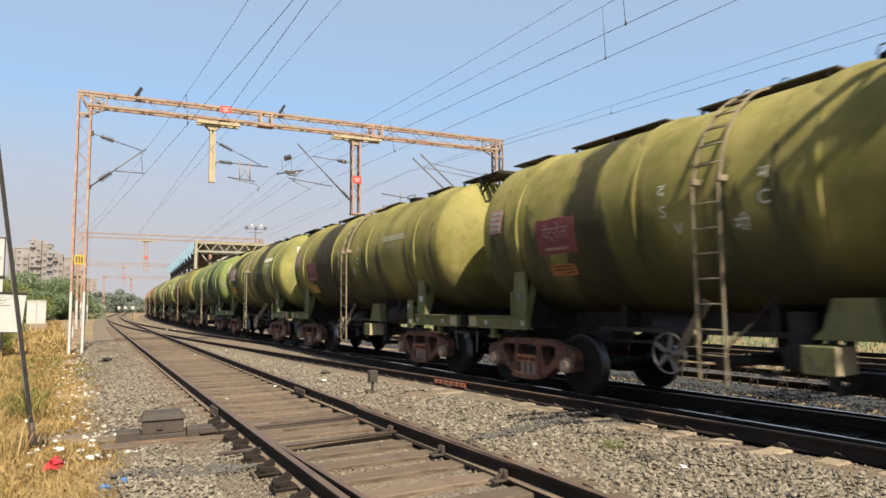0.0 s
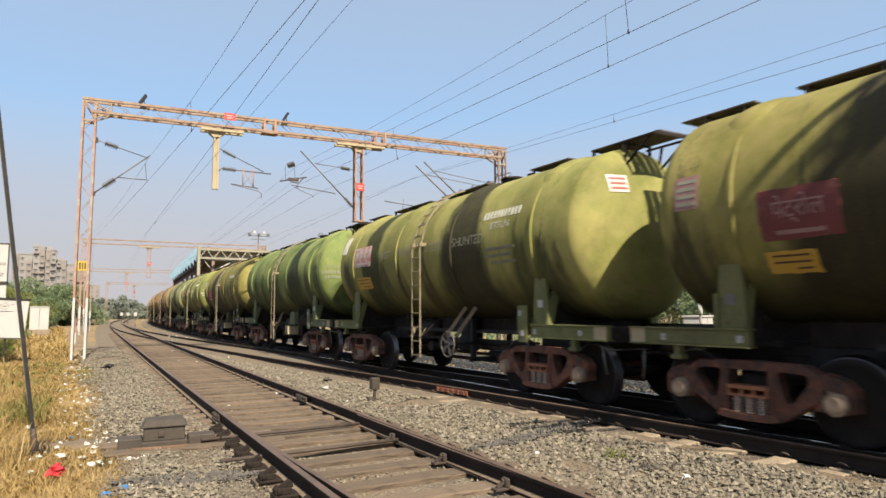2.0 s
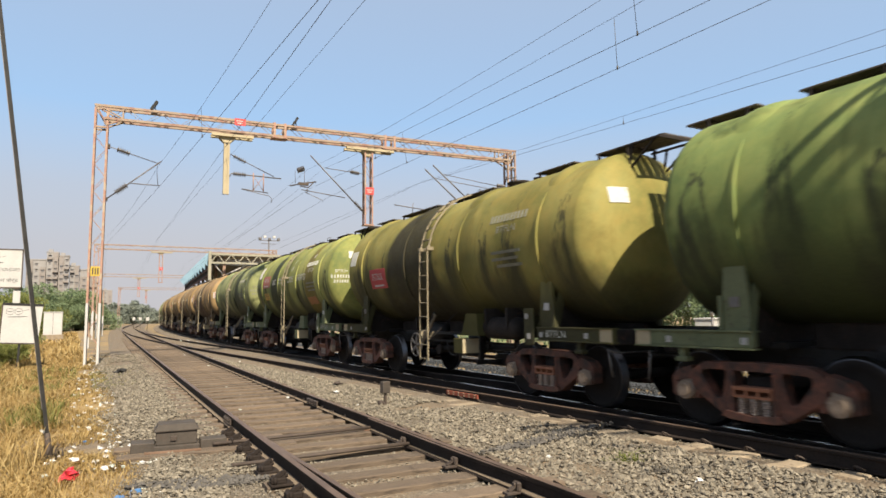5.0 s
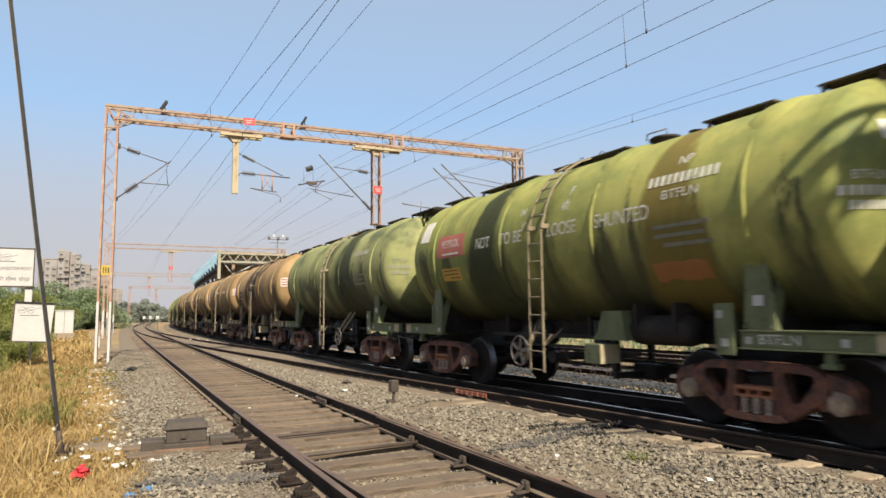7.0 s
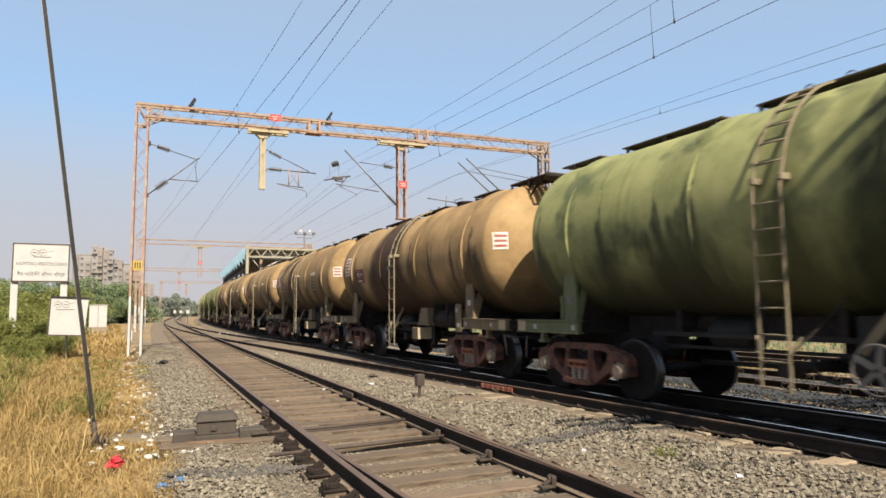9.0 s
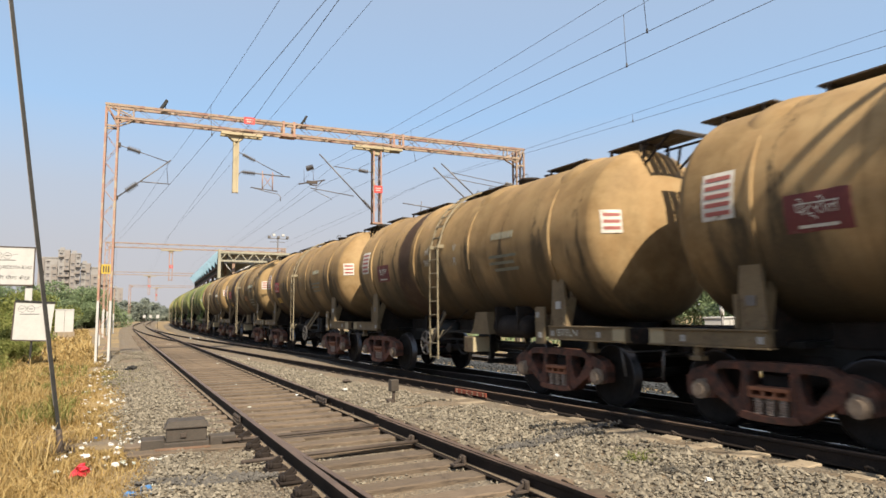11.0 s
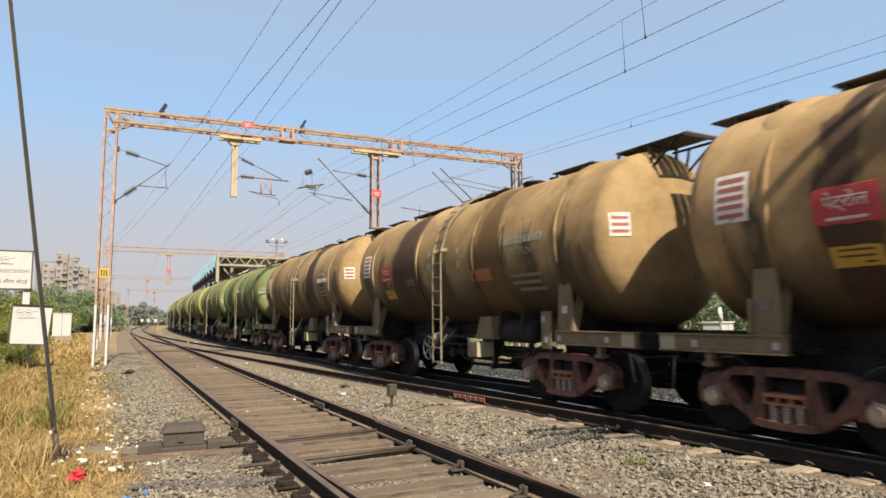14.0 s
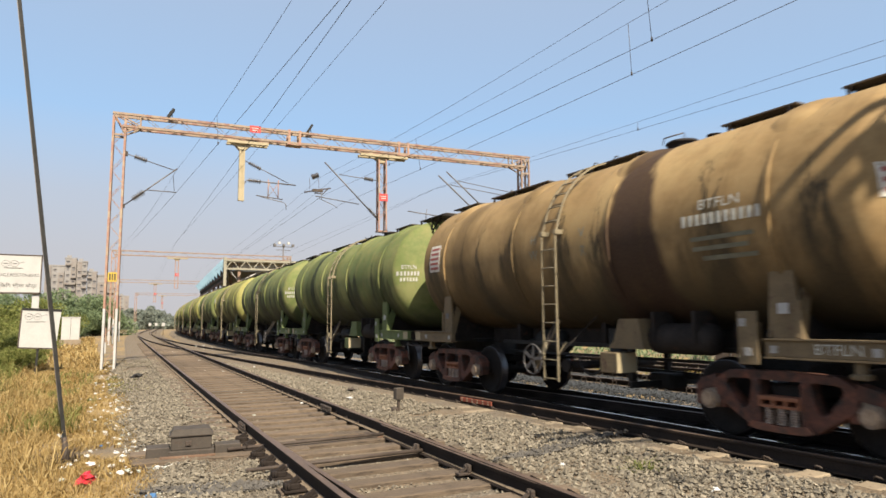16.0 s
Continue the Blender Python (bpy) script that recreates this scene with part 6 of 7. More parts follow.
fishplates(near_x(11.6) + 0.8725 - 0.06, 11.6, 0.0, 0.62, IRON, "dark bolted fishplate joining two rails", 4, heading(near_x, 11.6))
fishplates(near_x(10.3) - 0.8725 - 0.02, 10.3, 0.0, 0.5, IRON, "dark bolted fishplate joining two rails", 4, heading(near_x, 10.3))
fishplates(link_x(11.4) - 0.8725 - 0.02, 11.4, TRAIN_Z + 0.01, 1.1, RED_RUST, "red painted bolted fishplate on the rail side", 6, heading(link_x, 11.4))
point_machine()
marker_post()
leaning_pole()
signboards()

# ---- buildings, shelter, plants ----
BAY_WALL = worn("stained_tan_plaster", (0.165, 0.148, 0.138), (0.22, 0.20, 0.188), (0.14, 0.12, 0.11), scale=0.25, fine=2.0, rough=0.9, relief=0.0)
CONCRETE_WALL = worn("weathered_plaster", (0.185, 0.178, 0.175), (0.245, 0.236, 0.232), (0.155, 0.145, 0.14), scale=0.12, fine=1.2, rough=0.9, relief=0.0)
# window panes are greyed to carry the distance haze
GLASS_HAZED = worn("dark_window", (0.13, 0.125, 0.125), (0.18, 0.175, 0.175), rough=0.2, relief=0.0)
BLUE_PAINT = worn("faded_sky_blue_sheet", (0.13, 0.23, 0.32), (0.20, 0.31, 0.39), scale=0.8, fine=6, rough=0.6, relief=0.1)
ROOF_PALE = worn("pale_green_grey_roof", (0.20, 0.19, 0.145), (0.29, 0.27, 0.21), scale=0.5, fine=6, rough=0.8, relief=0.1)


SOOTY_STONE = worn("oil_darkened_stone", (0.040, 0.037, 0.034), (0.105, 0.096, 0.086), scale=4, fine=40, rough=0.9)


def fast_mesh(name, verts, quads, mat, smooth=False):
    me = bpy.data.meshes.new(name)
    verts, quads = np.asarray(verts, np.float32), np.asarray(quads, np.int32)
    n, k = len(quads), quads.shape[1]
    me.vertices.add(len(verts))
    me.vertices.foreach_set("co", verts.ravel())
    me.loops.add(n * k)
    me.loops.foreach_set("vertex_index", quads.ravel())
    me.polygons.add(n)
    me.polygons.foreach_set("loop_start", np.arange(0, n * k, k, dtype=np.int32))
    me.polygons.foreach_set("use_smooth", np.full(n, smooth))
    me.update(calc_edges=True)
    me.materials.append(mat)
    return me


def leaf_build(low, mid, high):
    def build(nt, b):
        geo = nt.nodes.new("ShaderNodeNewGeometry")
        big = noise_out(nt, coords(nt, "Object"), 0.8, 3)
        col = ramp(nt, mix(nt, 0.6, big, geo.outputs["Random Per Island"]), [(0.25, low), (0.5, mid), (0.8, high)])
        nt.links.new(col, b.inputs["Base Color"])
        b.inputs["Roughness"].default_value = 0.7
        b.inputs["Specular IOR Level"].default_value = 0.1
        through_leaf, both = nt.nodes.new("ShaderNodeBsdfTranslucent"), nt.nodes.new("ShaderNodeMixShader")
        nt.links.new(col, through_leaf.inputs["Color"])
        both.inputs[0].default_value = 0.42
        nt.links.new(b.outputs[0], both.inputs[1])
        nt.links.new(through_leaf.outputs[0], both.inputs[2])
        nt.links.new(both.outputs[0], nt.nodes["Material Output"].inputs["Surface"])
    return build


# LEAF and LEAF_FAR are paled, with distance haze mixed into the colour
LEAF = material("dusty_green_leaf", leaf_build((0.13, 0.175, 0.095), (0.185, 0.24, 0.13), (0.245, 0.30, 0.17)))
LEAF_LIGHT = material("light_green_leaf", leaf_build((0.11, 0.13, 0.036), (0.18, 0.20, 0.06), (0.27, 0.275, 0.10)))
LEAF_FAR = material("grey_green_leaf", leaf_build((0.20, 0.225, 0.19), (0.225, 0.25, 0.21), (0.25, 0.275, 0.235)))
STRAW = material("dry_grass_blade", leaf_build((0.23, 0.150, 0.056), (0.36, 0.256, 0.104), (0.48, 0.37, 0.18)))
WEED = material("fresh_green_weed", leaf_build((0.10, 0.12, 0.035), (0.16, 0.18, 0.055), (0.23, 0.24, 0.085)))
GRASS = material("green_grass_blade", leaf_build((0.12, 0.125, 0.036), (0.19, 0.19, 0.062), (0.28, 0.255, 0.095)))
BARK = worn("brown_bark", (0.037, 0.026, 0.018), (0.089, 0.067, 0.044), scale=5, fine=30, rough=0.9)


def leaves(centres, size, rng, mat, name="crown", long=1.5):
    """Small pointed leaves in every direction round the given places."""
    n = len(centres)
    a = rng.normal(size=(n, 3))
    a /= np.linalg.norm(a, axis=1)[:, None]
    b = np.cross(a, rng.normal(size=(n, 3)))
    b /= np.linalg.norm(b, axis=1)[:, None]
    s = size * rng.uniform(0.6, 1.4, (n, 1))
    v = np.stack([centres - a * s * long, centres + b * s * 0.6, centres + a * s * long, centres - b * s * 0.6], 1).reshape(-1, 3)
    return fast_mesh(name, v, np.arange(4 * n).reshape(n, 4), mat)


def crown_points(rng, n, blobs):
    """Places scattered near the skin of overlapping rounded clumps."""
    out = []
    w = np.array([r[3] ** 2 for r in blobs])
    for (x, y, z, r), k in zip(blobs, rng.multinomial(n, w / w.sum())):
        d = rng.normal(size=(k, 3))
        d /= np.linalg.norm(d, axis=1)[:, None]
        out.append(np.array([x, y, z]) + d * (r * rng.uniform(0.55, 1.08, (k, 1))) * np.array([1, 1, 0.8]))
    return np.concatenate(out)


def tree(seed, height, spread, count, leaf, mat, label, trunk=True):
    rng = np.random.default_rng(seed)
    t = thing("tree", label, "tree", group="trees beyond the verge")
    blobs = []
    for i in range(14):
        a, q = rng.uniform(0, 6.28), rng.uniform(0.1, 1.0) ** 0.7
        z = height * rng.uniform(0.16, 0.84)
        blobs.append((spread * q * math.cos(a) * 0.75, spread * q * math.sin(a) * 0.75, z, spread * rng.uniform(0.28, 0.48) * (1.15 - 0.5 * z / height)))
    part("crown", leaves(crown_points(rng, count, blobs), leaf, rng, mat), mat, t)
    if trunk:
        s = Shape().rod((0, 0, -0.3), (0.1, 0.05, height * 0.45), height * 0.028, 8, height * 0.018)
        for x, y, z, r in blobs[:6]:
            s.rod((0.06, 0.03, height * 0.3), (x, y, z), height * 0.013, 6, height * 0.005)
        part("trunk", s, BARK, t)
    return t


def plant_trees():
    rng = random.Random(11)
    kinds = [tree(100 + i, 6.5, 4.2, 9000, 0.105, LEAF, "bushy green tree with leaves paled for haze") for i in range(3)]
    light = [tree(120 + i, 3.0, 2.4, 5200, 0.062, LEAF_LIGHT, "low light green shrub in the verge", True) for i in range(3)]
    far = [tree(140 + i, 9.0, 5.5, 5200, 0.26, LEAF_FAR, "distant leafy tree with haze in its grey-green colour") for i in range(2)]
    used = set()

    def put(src, x, y, z, s, turn):
        ob = src if src.name not in used else copy_thing(src, Matrix())
        used.add(src.name)
        ob.matrix_basis = pose(x, y, z, 0, 0, turn)
        ob.scale = (s, s, s * rng.uniform(0.9, 1.1))

    for i in range(34):
        put(kinds[i % 3], -38 + i * 1.22 + rng.uniform(-1, 1), rng.uniform(88, 122), -0.4, rng.uniform(0.72, 1.05), rng.uniform(0, 360))
    for x, y, s in ((-5.6, 34, 0.75), (-7.4, 37, 1.0), (-9.5, 40, 1.15), (-4.4, 41, 0.85), (-6.2, 47, 1.1), (-3.9, 52, 0.9), (-11.5, 45, 1.3), (-8.4, 55, 1.3), (-5.2, 62, 1.3), (-3.0, 27, 0.42), (-3.9, 29.5, 0.55), (-2.9, 36, 0.6), (-2.05, 31.0, 0.42), (-2.6, 30.0, 0.36), (-4.6, 72, 1.5), (-8, 75, 1.6), (-12, 70, 1.7), (-2.9, 82, 1.2)):
        put(light[rng.randrange(3)], x, y, -0.45, s, rng.uniform(0, 360))
    for i in range(76):
        put(far[i % 2], -34 + i * 1.35 + rng.uniform(-1, 1), rng.uniform(215, 290), -0.5, rng.uniform(0.62, 0.95), rng.uniform(0, 360))
    for i in range(16):
        put(kinds[i % 3], rng.uniform(34, 44), -26 + i * 6.5 + rng.uniform(-2, 2), -0.4, rng.uniform(0.7, 1.0), rng.uniform(0, 360))


def apartment(x0, x1, y0, y1, top, seed, base=-1.0):
    """A block with projecting bays, one window and slab to each storey of a bay, and stairs heads on the roof."""
    rnd = random.Random(seed)
    b = thing("apartment_building", "far tan-grey apartment block with stacked balconies", "building", group="far apartment blocks")
    part("wall", Shape().box(x0, x1, y0, y1, base, top), CONCRETE_WALL, b)
    part("parapet", Shape().box(x0 - 0.2, x1 + 0.2, y0 - 0.2, y1 + 0.2, top, top + 0.5), CONCRETE_WALL, b)
    n = max(1, round((x1 - x0) / 2.5))
    w = (x1 - x0) / n
    for i in range(n):
        xc, out = x0 + w * (i + 0.5), 0.9 if (i + seed) % 2 else 0.0
        if out:
            part("bay", Shape().box(xc - w * 0.46, xc + w * 0.46, y0 - out, y0 + 0.05, base, top - rnd.choice((0.0, 0.6, 3.0))), BAY_WALL, b)
        for f in range(int((top - 10) / 2.9)):
            z = top - 2.4 - 2.9 * f - (2.9 if out else 0)
            wd, hh = rnd.uniform(0.42, 0.6), rnd.uniform(1.0, 1.4)
            pane = part("window", Shape().box(xc - wd, xc + wd, y0 - out - 0.06, y0 - out + 0.04, z, z + hh), GLASS_HAZED, b)
            part("sill", Shape().box(xc - wd - 0.1, xc + wd + 0.1, y0 - out - 0.5, y0 - out - 0.06, z + hh + 0.05, z + hh + 0.17), CONCRETE_WALL, pane)
            if rnd.random() < 0.4:
                part("balcony", Shape().box(xc - w * 0.45, xc + w * 0.45, y0 - out - 1.0, y0 - out, z - 0.5, z + 0.3), BAY_WALL, b)
    if rnd.random() < 0.8:
        part("water_tank", Shape().box(x0 + 0.5, x0 + 2.3, y0 + 2, y0 + 5, top + 0.4, top + 1.7), CONCRETE_WALL, b)
    return b


def platform_shelter():
    s = thing("platform_shelter", "station platform shelter with jagged blue fins", "shelter")
    line = lambda y: 12.2 + 0.085 * (y - 70)
    fr = [(Vector((line(y), y, 7.8)), Vector((1, 0, 0)), Vector((0, 0, 1))) for y in (70, 85, 100, 116)]
    part("roof", Shape().sweep([(0, 0), (14, 0.35), (14, 0.55), (0, 0.20)], fr), ROOF_PALE, s)
    for z in (7.15, 8.05):
        part("front_chord", Shape().box(12.2, 26.2, 69.85, 70.0, z - 0.1, z + 0.1), ROOF_PALE, s)
    for i in range(10):
        x = 12.3 + i * 1.4
        part("front_brace", Shape().bar((x, 69.92, 7.15), (x + 0.7, 69.92, 8.05), 0.09, 0.09).bar((x + 0.7, 69.92, 8.05), (x + 1.4, 69.92, 7.15), 0.09, 0.09), ROOF_PALE, s)
    part("front_panel", Shape().box(13.2, 25.8, 71.2, 71.3, 7.0, 7.75), WHITE, s, "pale sheet panel behind the truss")
    part("corner_post", Shape().box(12.1, 12.4, 69.8, 70.1, 5.3, 8.35, 0.02), ROOF_PALE, s)
    for i in range(11):
        y = 71 + i * 4.1
        x = line(y)
        z = Shape()
        z.add([(xx, y + dy, zz) for dy in (-0.03, 0.03) for xx, zz in ((x - 0.75, 7.55), (x + 0.05, 8.35), (x + 0.05, 6.65), (x - 0.30, 7.05))],
              [(3, 2, 1, 0), (4, 5, 6, 7), (0, 1, 5, 4), (1, 2, 6, 5), (2, 3, 7, 6), (3, 0, 4, 7)])
        part("valance_fin", z, BLUE_PAINT, s, "faded sky-blue sheet fin")
    part("side_screen", Shape().sweep([(0.3, -1.6), (0.36, -1.6), (0.36, 0.0), (0.3, 0.0)], fr), UNDER, s, "dark slatted side screen")
    for i in range(6):
        y = 71 + i * 8.5
        for dx in (1.6, 9.0):
            part("column", Shape().box(line(y) + dx - 0.15, line(y) + dx + 0.15, y - 0.15, y + 0.15, 0.4, 7.9), STEEL_CREAM, s)
        part("truss", Shape().bar((line(y) + 1.6, y, 5.9), (line(y) + 0.2, y, 7.6), 0.1, 0.12).bar((line(y) + 1.6, y, 5.9), (line(y) + 5.2, y, 7.7), 0.1, 0.12).bar((line(y) + 9, y, 5.9), (line(y) + 5.6, y, 7.7), 0.1, 0.12), WHITE, s)
    part("back_wall", Shape().box(17.5, 17.8, 74, 116, 0.4, 6.6), UNDER, s)
    for z in (5.2, 5.9, 6.6):
        part("louvre", Shape().sweep([(0, 0), (0.08, 0), (0.08, 0.22), (0, 0.22)], [(Vector((line(y) + 0.15, y, z)), Vector((1, 0, 0)), Vector((0, 0, 1))) for y in (70.5, 90, 115)]), BOGIE, s)
    fr = [(Vector((line(y) + 0.6, y, -0.3)), Vector((1, 0, 0)), Vector((0, 0, 1))) for y in (66, 85, 116)]
    part("platform", Shape().sweep([(0, 0), (13, 0), (13, 0.75), (0, 0.75)], fr), CONCRETE, s)


def light_mast(x, y, top):
    m = thing("light_mast", "tall slim mast with a ring of floodlights", "light mast", (x, y, -0.3))
    part("pole", Shape().rod((0, 0, 0), (0, 0, top), 0.16, 10, 0.09), GALV, m)
    part("crossarm", Shape().bar((-1.5, 0, top), (1.5, 0, top), 0.08, 0.1).bar((-1.1, 0, top - 0.5), (1.1, 0, top - 0.5), 0.07, 0.08), GALV, m)
    for i in range(5):
        part("floodlamp", Shape().box(-1.5 + i * 0.68, -1.1 + i * 0.68, -0.25, 0.05, top - 0.05 + (0.4 if i % 2 else 0.1), top + 0.3 + (0.4 if i % 2 else 0.1), 0.03), WHITE if i % 2 else GALV, m)


def yard_things():
    c = thing("relay_cabinet", "white metal relay cabinet beside the yard", "cabinet", (24.0, 18.6, -0.3), 20)
    part("body", Shape().box(-0.75, 0.75, -0.4, 0.4, 0.95, 1.45, 0.02), WHITE, c)
    for x in (-0.6, 0.6):
        part("leg", Shape().box(x - 0.05, x + 0.05, -0.3, 0.3, 0.0, 0.96), IRON, c)
    part("roof", Shape().box(-0.8, 0.8, -0.45, 0.45, 1.45, 1.52, 0.01), WHITE, c)
    part("door_edge", Shape().box(-0.01, 0.01, -0.41, -0.395, 1.0, 1.4), IRON, c)
    g = thing("signal_lamp", "round white signal lamp on a short post", "signal", (22.6, 17.4, -0.3), 30)
    part("post", Shape().rod((0, 0, 0), (0, 0, 1.7), 0.05, 8), GALV, g)
    part("disc", Shape().rod((0, -0.06, 1.85), (0, 0.06, 1.85), 0.27, 20), WHITE, g)
    for x, y in ((8.86, 95.0), (9.9, 118.0), (8.5, 112.0)):
        p = thing("track_marker", "small white square marker board on a thin post", "marker", (x, y, -0.25), 0, "track markers")
        part("post", Shape().rod((0, 0, 0), (0, 0, 1.4), 0.03, 6), IRON, p)
        part("board", Shape().box(-0.2, 0.2, -0.02, 0.02, 1.38, 1.85, 0.01), WHITE, p)


def slim_posts():
    """White-footed steel posts beside the far line."""
    for x, y, h in ((1.55, 62, 5.4), (1.95, 66, 5.0), (2.35, 70, 5.2), (2.75, 74, 4.6), (3.4, 92, 3.6), (0.9, 44, 1.6)):
        p = thing("line_post", "slim pale steel post with a white foot beside the line", "post", (x, y, -0.35), 4, "posts beside the far line")
        part("shaft", Shape().box(-0.05, 0.05, -0.05, 0.05, -0.1, h, 0.008), STEEL_CREAM, p)
        part("foot", Shape().box(-0.065, 0.065, -0.065, 0.065, -0.1, h * 0.45, 0.008), WHITE, p, "white painted foot")
        part("cap", Shape().box(-0.09, 0.09, -0.07, 0.07, h, h + 0.06, 0.01), IRON, p)


def verge_edge(y):
    return 0.72 + 0.012 * y + 0.12 * math.sin(y * 0.9) + 0.08 * math.sin(y * 2.3 + 1)


def blades(rng, n, box, height, mat, name, label, lean=0.5, width=0.006, keep=None):
    """Thin bent grass blades over a stretch of the verge."""
    x = rng.uniform(box[0], box[1], n)
    y = box[2] + (box[3] - box[2]) * rng.uniform(0, 1, n) ** 1.6
    if keep:
        ok = np.array([keep(a, b) for a, b in zip(x, y)])
        x, y = x[ok], y[ok]
        n = len(x)
    z = np.array([ground_z(a, b) for a, b in zip(x, y)])
    clump = np.array([0.5 + 0.9 * (noise.noise(Vector((a * 1.4, b * 1.4, 7))) + 0.5) for a, b in zip(x, y)])
    h = height * rng.uniform(0.4, 1.2, n) * np.clip(clump, 0.25, 1.6)
    a = rng.uniform(0, 6.283, n)
    l = h * lean * rng.uniform(0.1, 1.5, n)
    w = width * rng.uniform(0.7, 1.6, n) * (1 + y / 14)
    dx, dy = np.cos(a), np.sin(a)
    b = a + rng.uniform(0.6, 2.4, n)
    sx, sy = np.cos(b) * w, np.sin(b) * w
    base = np.stack([x, y, z - 0.02], 1)
    side = np.stack([sx, sy, 0 * sx], 1)
    mid = base + np.stack([dx * l * 0.35, dy * l * 0.35, h * 0.6], 1)
    tip = base + np.stack([dx * l, dy * l, h * (1 - 0.25 * lean)], 1)
    v = np.stack([base - side, base + side, mid + side * 0.8, mid - side * 0.8, tip + side * 0.15, tip - side * 0.15], 1).reshape(-1, 3)
    i = np.arange(n)[:, None] * 6
    q = np.concatenate([i + np.array([0, 1, 2, 3]), i + np.array([3, 2, 4, 5])], 0)
    tagged(new(name, fast_mesh(name, v, q, mat)), label, "grass", kind="stuff")


def verge():
    rng = np.random.default_rng(3)
    west = lambda x, y: x < verge_edge(y) - 0.08 and noise.noise(Vector((x * 0.9, y * 0.9, 3))) > -0.12 - 0.75 * max(0, 0.35 - x)
    blades(rng, 105000, (-5.0, 1.0, 4.2, 32), 0.15, STRAW, "dry_grass", "dry straw-coloured grass of the verge", 1.0, 0.0034, keep=west)
    blades(rng, 17000, (-4.2, 0.2, 5.0, 26), 0.46, STRAW, "tall_dry_grass", "tall bent dry grass stalks", 0.95, 0.003, keep=lambda x, y: x < -0.12 * (y - 4) * 0.35 - 0.3 + 0.4 * noise.noise(Vector((x, y, 2))))
    blades(rng, 9000, (-7.5, -1.0, 14, 34), 0.50, GRASS, "green_grass", "green grass tufts among the dry verge", 0.6, 0.007, keep=lambda x, y: x < -1.5 - 0.02 * y + noise.noise(Vector((x * 0.5, y * 0.5, 9))))
    blades(rng, 16000, (-16, 0.6, 30, 90), 0.40, STRAW, "far_dry_grass", "dry grass beside the far path", 0.7, 0.008)
    blades(rng, 1500, (5.1, 5.9, 5.2, 6.0), 0.22, WEED, "weeds", "small green weeds in the ballast", 1.1, 0.0045, keep=lambda x, y: (x - 5.49) ** 2 + (y - 5.6) ** 2 < 0.06 + 0.05 * noise.noise(Vector((x * 6, y * 6, 2))))
    blades(rng, 500, (2.0, 2.4, 9.9, 10.3), 0.17, WEED, "weed_tuft", "pale weed tuft beside the rail", 1.0, 0.005, keep=lambda x, y: (x - 2.19) ** 2 + (y - 10.09) ** 2 < 0.02)
    blades(rng, 4200, (-3.0, 0.2, 12.5, 26), 0.30, GRASS, "mixed_grass", "greenish grass tufts among straw", 0.9, 0.005, keep=lambda x, y: noise.noise(Vector((x * 0.7, y * 0.7, 21))) > 0.12)
    blades(rng, 9000, (15.0, 17.6, 3, 40), 0.12, STRAW, "yard_straw", "short straw and weeds between the yard tracks", 0.9, 0.006)
    blades(rng, 4000, (15.2, 17.4, 3, 40), 0.13, GRASS, "yard_weeds", "green weeds between the yard tracks", 0.9, 0.006)
    blades(rng, 9000, (21.5, 34, 4, 60), 0.22, LEAF, "yard_grass", "rank green grass beyond the yard", 0.7, 0.012)
    blades(rng, 170, (-0.35, 0.05, 9.5, 9.9), 0.26, BARK, "dead_stalks", "dead brown stalks round the pole's foot", 0.9, 0.005, keep=lambda x, y: (x + 0.15) ** 2 + (y - 9.7) ** 2 < 0.02)
    blades(rng, 1600, (0.55, 1.5, 18.5, 24), 0.14, GRASS, "verge_weeds", "low green weeds at the ballast edge", 0.9, 0.006)


def stones_mesh(name, x, y, z, size, rng, mat=None):
    n = len(x)
    dirs = np.array([(1, 0, 0), (-1, 0, 0), (0, 1, 0), (0, -1, 0), (0, 0, 1), (0, 0, -1), ], float)
    r = rng.uniform(0.55, 1.15, (n, 6, 1)) * size[:, None, None]
    v = dirs[None] * r + rng.normal(0, 0.22, (n, 6, 3)) * size[:, None, None]
    v[:, :, 2] *= 0.8
    a = rng.uniform(0, 6.283, n)
    c, s = np.cos(a)[:, None], np.sin(a)[:, None]
    v = np.stack([v[:, :, 0] * c - v[:, :, 1] * s, v[:, :, 0] * s + v[:, :, 1] * c, v[:, :, 2]], 2)
    v += np.stack([x, y, z], 1)[:, None, :]
    f = np.array([(0, 2, 4), (2, 1, 4), (1, 3, 4), (3, 0, 4), (2, 0, 5), (1, 2, 5), (3, 1, 5), (0, 3, 5)])
    q = (np.arange(n)[:, None, None] * 6 + f[None]).reshape(-1, 3)
    return fast_mesh(name, v.reshape(-1, 3), q, mat or STONES)


def scatter(name, label, n, fx0, fx1, y0, y1, z, size, seed, keep=None, mat=None):
    rng = np.random.default_rng(seed)
    y = y0 + (y1 - y0) * rng.uniform(0, 1, n) ** 1.7
    lo, hi = np.array([fx0(b) for b in y]), np.array([fx1(b) for b in y])
    x = lo + (hi - lo) * rng.uniform(0, 1, n)
    if keep:
        ok = np.array([keep(a, b) for a, b in zip(x, y)])
        x, y = x[ok], y[ok]
    s = size * rng.uniform(0.55, 1.35, len(x))
    hump = np.array([noise.noise(Vector((a * 1.5, b * 1.5, 1))) for a, b in zip(x, y)])
    zz = z + 0.02 * hump + rng.uniform(-0.3, 0.9, len(x)) * s
    tagged(new(name, stones_mesh(name, x, y, zz, s, rng, mat)), label, "ballast", kind="stuff")


